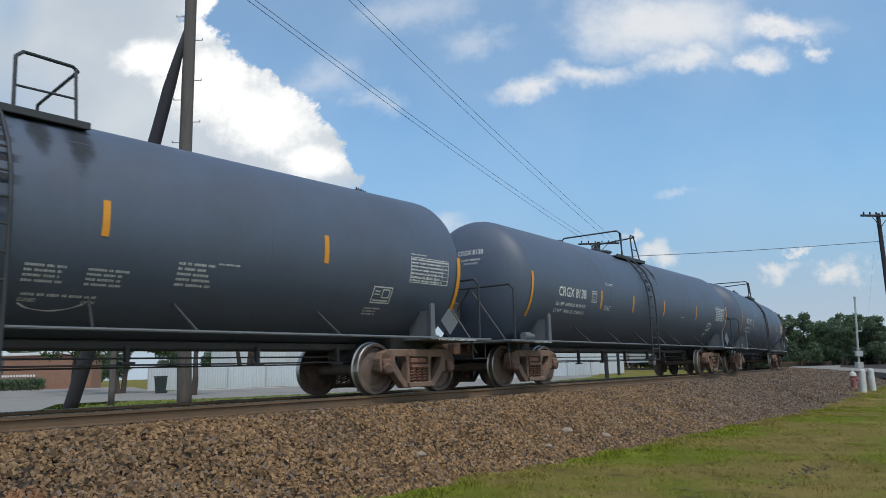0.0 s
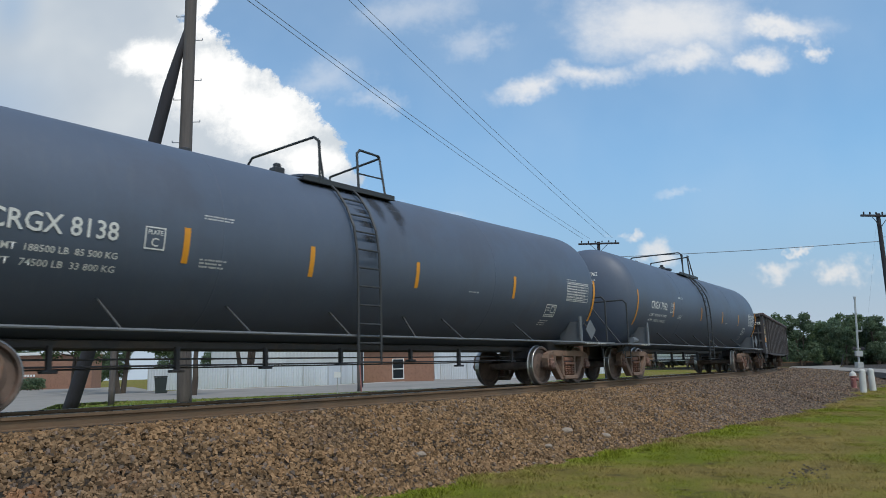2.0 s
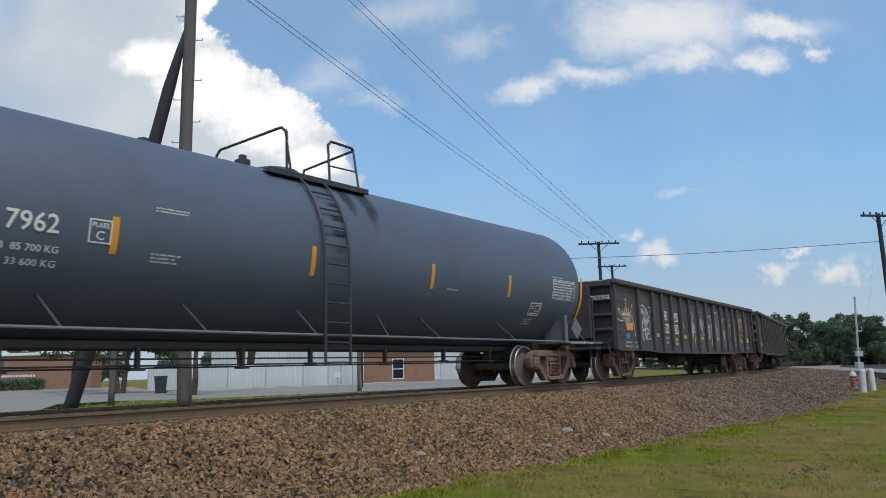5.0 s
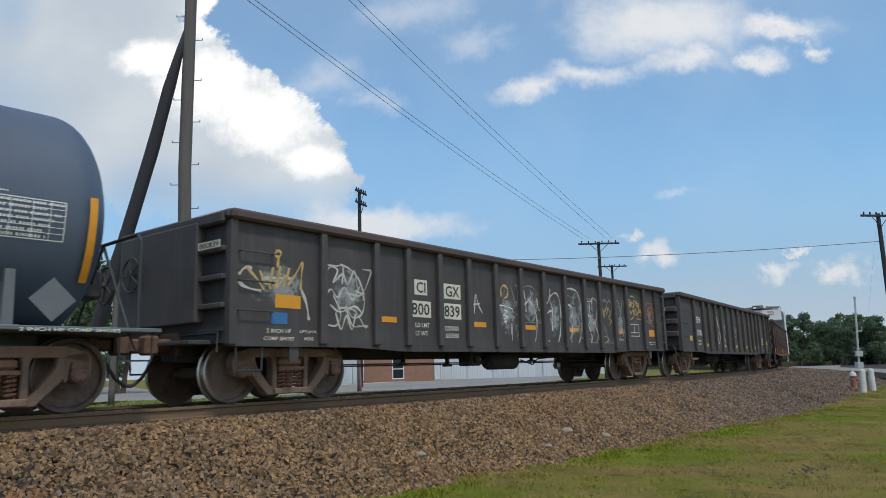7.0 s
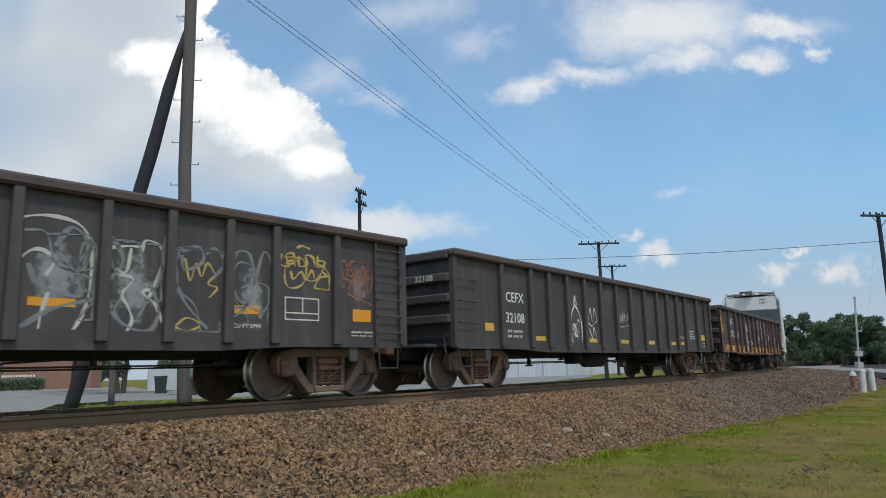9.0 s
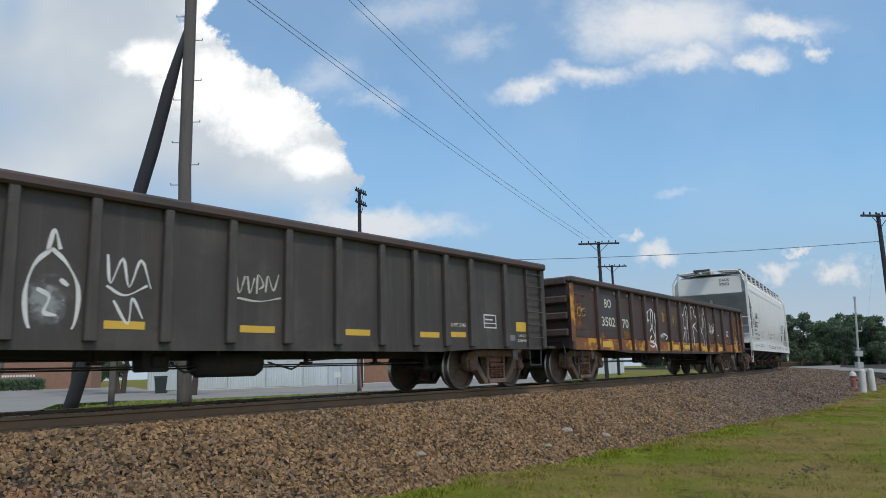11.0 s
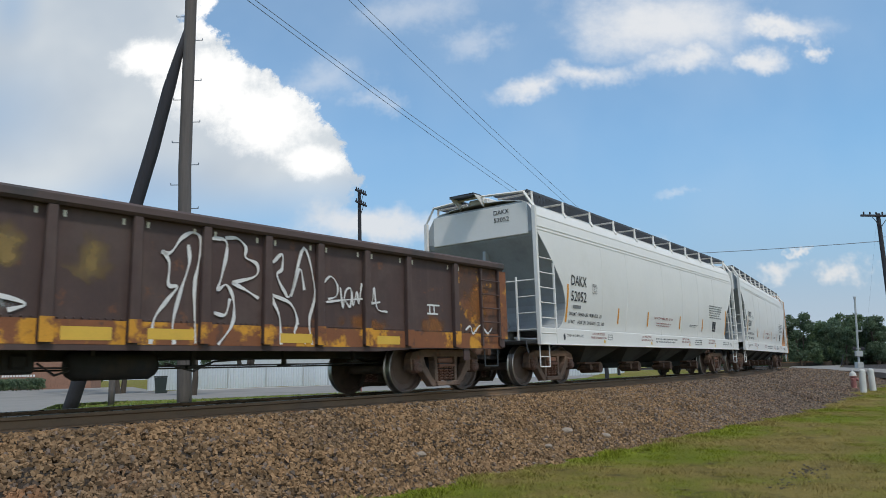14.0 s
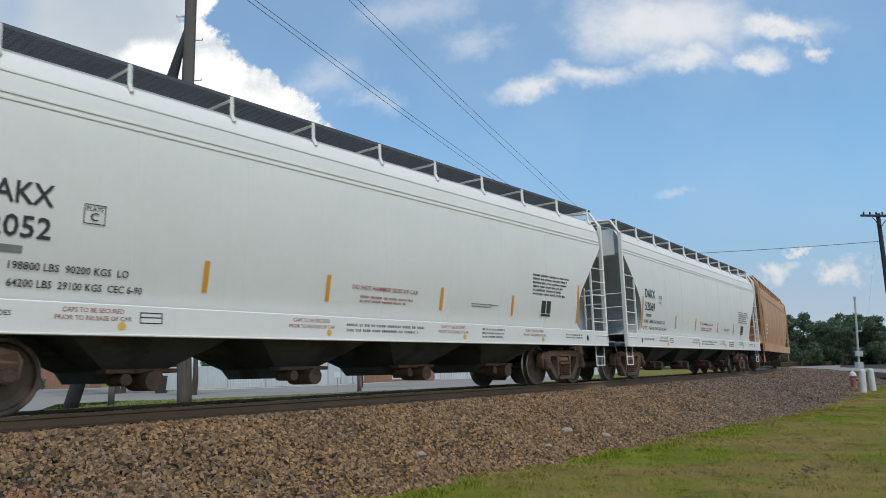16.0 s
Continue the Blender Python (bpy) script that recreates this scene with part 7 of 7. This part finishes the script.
        for sd in (-1, 1):
            bm = boxes((m * E - 0.04, sd * 1.50, 0.9, m * E + 0.04, sd * 1.60, 4.05), bevel=0.008)
            rod(bm, (m * E, sd * 1.55, 4.03), (m * E, sd * 1.30, 4.42), 0.035, 4)
            rod(bm, (m * E, sd * 1.30, 4.42), (m * E, 0, 4.50), 0.03, 4)
            part("corner_post", bm, paint, root)
            xi = m * (E - 0.72)
            bm = boxes((xi - 0.022, sd * 1.56, 0.92, xi + 0.022, sd * 1.61, 2.85), bevel=0.006)
            part("ladder", bm, paint, root)
            for k in range(6):
                z = 1.16 + 0.34 * k
                part("rung", rod(bmesh.new(), (xi, sd * 1.60, z), (m * E, sd * 1.60, z), 0.013, 6), paint, root)
            part("ladder", boxes((m * E - 0.022, sd * 0.98, 1.0, m * E + 0.022, sd * 1.02, 2.45), bevel=0.006), paint, root)
            for k in range(4):
                part("rung", rod(bmesh.new(), (m * E, sd * 1.0, 1.25 + 0.37 * k), (m * E, sd * 1.55, 1.25 + 0.37 * k), 0.013, 6), paint, root)
            st = pipe(bmesh.new(), [(m * (E - 0.5), sd * 1.5, 0.9), (m * (E - 0.5), sd * 1.5, 0.42), (m * (E - 0.06), sd * 1.5, 0.42), (m * (E - 0.06), sd * 1.5, 0.9)], 0.015)
            pipe(st, [(m * (E - 0.5), sd * 1.5, 0.64), (m * (E - 0.06), sd * 1.5, 0.64)], 0.013)
            part("step", st, paint, root)
        part("end_handrail", rod(bmesh.new(), (m * E, -1.5, 2.36), (m * E, 1.5, 2.36), 0.016, 6), paint, root)
    # roof walkway of open grating on brackets
    xs = [(-1 + 2 * k / 10) * (end_x(4) - 0.2) for k in range(11)]
    for sd in (-1, 1):
        bm = bmesh.new()
        for y in np.linspace(0.45, 1.34, 17):
            box(bm, -end_x(4), sd * (y - 0.006), 4.44, end_x(4), sd * (y + 0.006), 4.475)
        for x in np.arange(-end_x(4), end_x(4), 0.12):
            box(bm, x - 0.005, sd * 0.45, 4.455, x + 0.005, sd * 1.34, 4.468)
        part("walkway_grating", bm, M_GRATE, root, "dark open-mesh roof walkway")
        part("walkway_edge", boxes((-end_x(4), sd * 1.34, 4.43, end_x(4), sd * 1.36, 4.48)), M_GRATE, root)
        for x in xs:
            bm = bmesh.new()
            rod(bm, (x, sd * 1.44, 4.06), (x, sd * 1.37, 4.20), 0.03, 4)
            rod(bm, (x, sd * 1.37, 4.18), (x, sd * 1.36, 4.46), 0.035, 4)
            rod(bm, (x, sd * 1.36, 4.42), (x, sd * 0.45, 4.42), 0.025, 4)
            part("walkway_bracket", bm, paint, root)
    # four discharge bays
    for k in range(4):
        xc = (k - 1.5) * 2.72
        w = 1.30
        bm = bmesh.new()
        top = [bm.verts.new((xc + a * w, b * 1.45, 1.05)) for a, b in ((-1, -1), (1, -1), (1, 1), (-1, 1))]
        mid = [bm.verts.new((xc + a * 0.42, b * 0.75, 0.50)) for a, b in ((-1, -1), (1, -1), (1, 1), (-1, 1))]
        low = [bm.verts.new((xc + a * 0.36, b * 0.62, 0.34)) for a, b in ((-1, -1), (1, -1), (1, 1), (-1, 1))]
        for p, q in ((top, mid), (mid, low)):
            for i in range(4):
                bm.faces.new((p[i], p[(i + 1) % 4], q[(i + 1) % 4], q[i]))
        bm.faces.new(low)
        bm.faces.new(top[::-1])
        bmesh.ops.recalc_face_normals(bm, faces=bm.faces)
        part("discharge_bay", bm, M_BAYS, root, "dark grey sloping discharge bay")
        bm = boxes((xc - 0.5, -0.95, 0.46, xc + 0.5, -0.70, 0.52), bevel=0.01)
        rod(bm, (xc + 0.08, -1.12, 0.36), (xc + 0.08, -0.55, 0.36), 0.13, 14)
        rod(bm, (xc - 0.25, -1.0, 0.38), (xc - 0.25, -0.6, 0.38), 0.08, 10)
        part("outlet", bm, M_RUST, root, "rusty outlet pipe with cap")
    part("centre_sill", boxes((-E, -0.25, 0.72, E, 0.25, 1.0), bevel=0.02), M_UNDER, root)
    couplers(root, half, 1.0)
    if not number:
        small_print(root, -6.3, 1.5, -5.3, 2.3, 4, M_WHITE, "hop", seed)
        return root
    lettering(root, "DAKX", -6.42, 2.35, -5.58, 2.60, M_DARKINK, "hop")
    lettering(root, number, -6.42, 1.97, -5.58, 2.22, M_DARKINK, "hop")
    plates(root, "patch", [(-6.3, 1.80, -5.86, 1.88)], M_GREYPAINT, "hop", "grey painted-out strip")
    lettering(root, "LD LMT  198800 LBS  90200 KGS  LO", -6.46, 1.62, -4.62, 1.71, M_DARKINK, "hop")
    lettering(root, "LT WT     64200 LBS  29100 KGS  CEC 6-90", -6.46, 1.43, -4.42, 1.52, M_DARKINK, "hop")
    plates(root, "marking", outline(-5.24, 2.22, -4.98, 2.46, 0.012), M_DARKINK, "hop", "thin black frame")
    lettering(root, "PLATE", -5.21, 2.38, -5.01, 2.43, M_DARKINK, "hop")
    lettering(root, "C", -5.16, 2.26, -5.06, 2.36, M_DARKINK, "hop")
    for x in (-3.55, -1.37, 1.46, 3.84):
        plates(root, "reflector", [(x - 0.04, 1.52, x + 0.04, 1.94)], M_ORANGE, "hop", "orange reflective strip")
    for x in (-6.60, 6.66):
        plates(root, "reflector", [(x - 0.04, 1.45, x + 0.04, 2.36)], M_ORANGE, "hop", "orange reflective strip")
    lettering(root, "DO NOT HAMMER SIDES OF CAR", -0.85, 1.76, 0.78, 1.83, M_REDINK, "hop")
    small_print(root, -0.65, 1.54, 0.70, 1.68, 2, M_REDINK, "hop", seed)
    for x in (-5.5, -2.2, 1.25, 4.1):
        lettering(root, "CAPS TO BE SECURED", x + 0.08, 1.17, x + 0.80, 1.225, M_REDINK, "sill")
        lettering(root, "PRIOR TO RELEASE OF CAR", x, 1.08, x + 0.90, 1.135, M_REDINK, "sill")
        bm = bmesh.new()
        bmesh.ops.create_circle(bm, cap_ends=True, segments=14, radius=0.05, matrix=Matrix.Translation((x + 0.78, -1.604, 1.02)) @ Matrix.Rotation(radians(90), 4, "X"))
        part("marking", bm, M_YELLOW, root, "small yellow dot")
    plates(root, "marking", outline(-4.5, 1.06, -4.2, 1.2, 0.015) + [(-4.5, 1.13, -4.2, 1.145)], M_DARKINK, "sill", "small black frame")
    small_print(root, -1.05, 1.03, 0.85, 1.2, 2, M_DARKINK, "sill", seed + 1)
    small_print(root, 2.6, 1.0, 3.4, 1.22, 3, M_DARKINK, "sill", seed + 2)
    small_print(root, 5.9, 1.05, 6.7, 1.18, 2, M_DARKINK, "sill", seed + 3)
    lettering(root, "2 INCH HF COMP SHOES", -6.8, 1.10, -5.95, 1.16, M_DARKINK, "sill")
    # The shade inside each lifting hole is a flat black oval on the sill.
    for x in (-6.95, 6.95):
        bm = bmesh.new()
        bmesh.ops.create_circle(bm, cap_ends=True, segments=18, radius=0.075, matrix=Matrix.Translation((x, -1.604, 1.09)) @ Matrix.Rotation(radians(90), 4, "X") @ Matrix.Diagonal((0.7, 1, 1, 1)))
        part("sill_hole", bm, M_DARKINK, root, "black oval painted as the shade in a lifting hole")
    small_print(root, 4.6, 2.0, 6.2, 2.5, 6, M_DARKINK, "hop", seed + 4)
    small_print(root, 2.4, 1.62, 3.3, 1.72, 2, M_DARKINK, "hop", seed + 5)
    plates(root, "marking", [(5.0, 1.62, 5.18, 1.9), (5.22, 1.62, 5.4, 1.9), (5.0, 1.55, 5.4, 1.6)], M_DARKINK, "hop", "black stencilled blocks")
    for txt, z in (("DAKX", 3.98), (number, 3.80)):
        lettering(root, txt, 0, 0, 0.42, 0.11, M_DARKINK, 0.0).matrix_basis = pose(-end_x(4) - 0.036, -0.45, z, 0, 0, -90)
    return root


hopper(88.2, 101.45, "white covered hopper car with black lettering", M_HOP, M_HOPSHADE, "52052", 60)
hopper(105.4, 118.6, "white covered hopper car coupled to another white one", M_HOP, M_HOPSHADE, "52069", 70)
hopper(122.6, 135.8, "faded tan-brown covered hopper car at the rear", M_BROWN, M_BROWN, "", 80)


# --- motion ---
ROWS = [i * 0.5 for i in range(33)]
SPINS = [i * 0.1 for i in range(161)]


def motions():
    for car, trucks in CARS:
        s0, s1 = car["front"], car["rear"]
        rows, turns = [], ([], [])
        for t in ROWS:
            a, ha = along(s0 - gone(t))
            b, hb = along(s1 - gone(t))
            d = b - a
            h = math.atan2(d.y, d.x)
            rows.append((t, Matrix.Translation((a + b) / 2) @ Matrix.Rotation(h, 4, "Z")))
            for k, hk in ((0, ha), (1, hb)):
                turns[k].append((t, Matrix.Translation(((-0.5 + k) * (s1 - s0), 0, 0)) @ Matrix.Rotation(hk - h, 4, "Z")))
        del car["front"], car["rear"]
        walk(car, rows)
        for k, truck in enumerate(trucks):
            walk(truck, turns[k])
            for ws in [o for o in truck.children if o.name.startswith("wheelset")]:
                x = ws.matrix_basis.translation.x
                walk(ws, [(t, Matrix.Translation((x, 0, WHEEL_R)) @ Matrix.Rotation(-gone(t) / WHEEL_R + x, 4, "Y")) for t in SPINS])


motions()
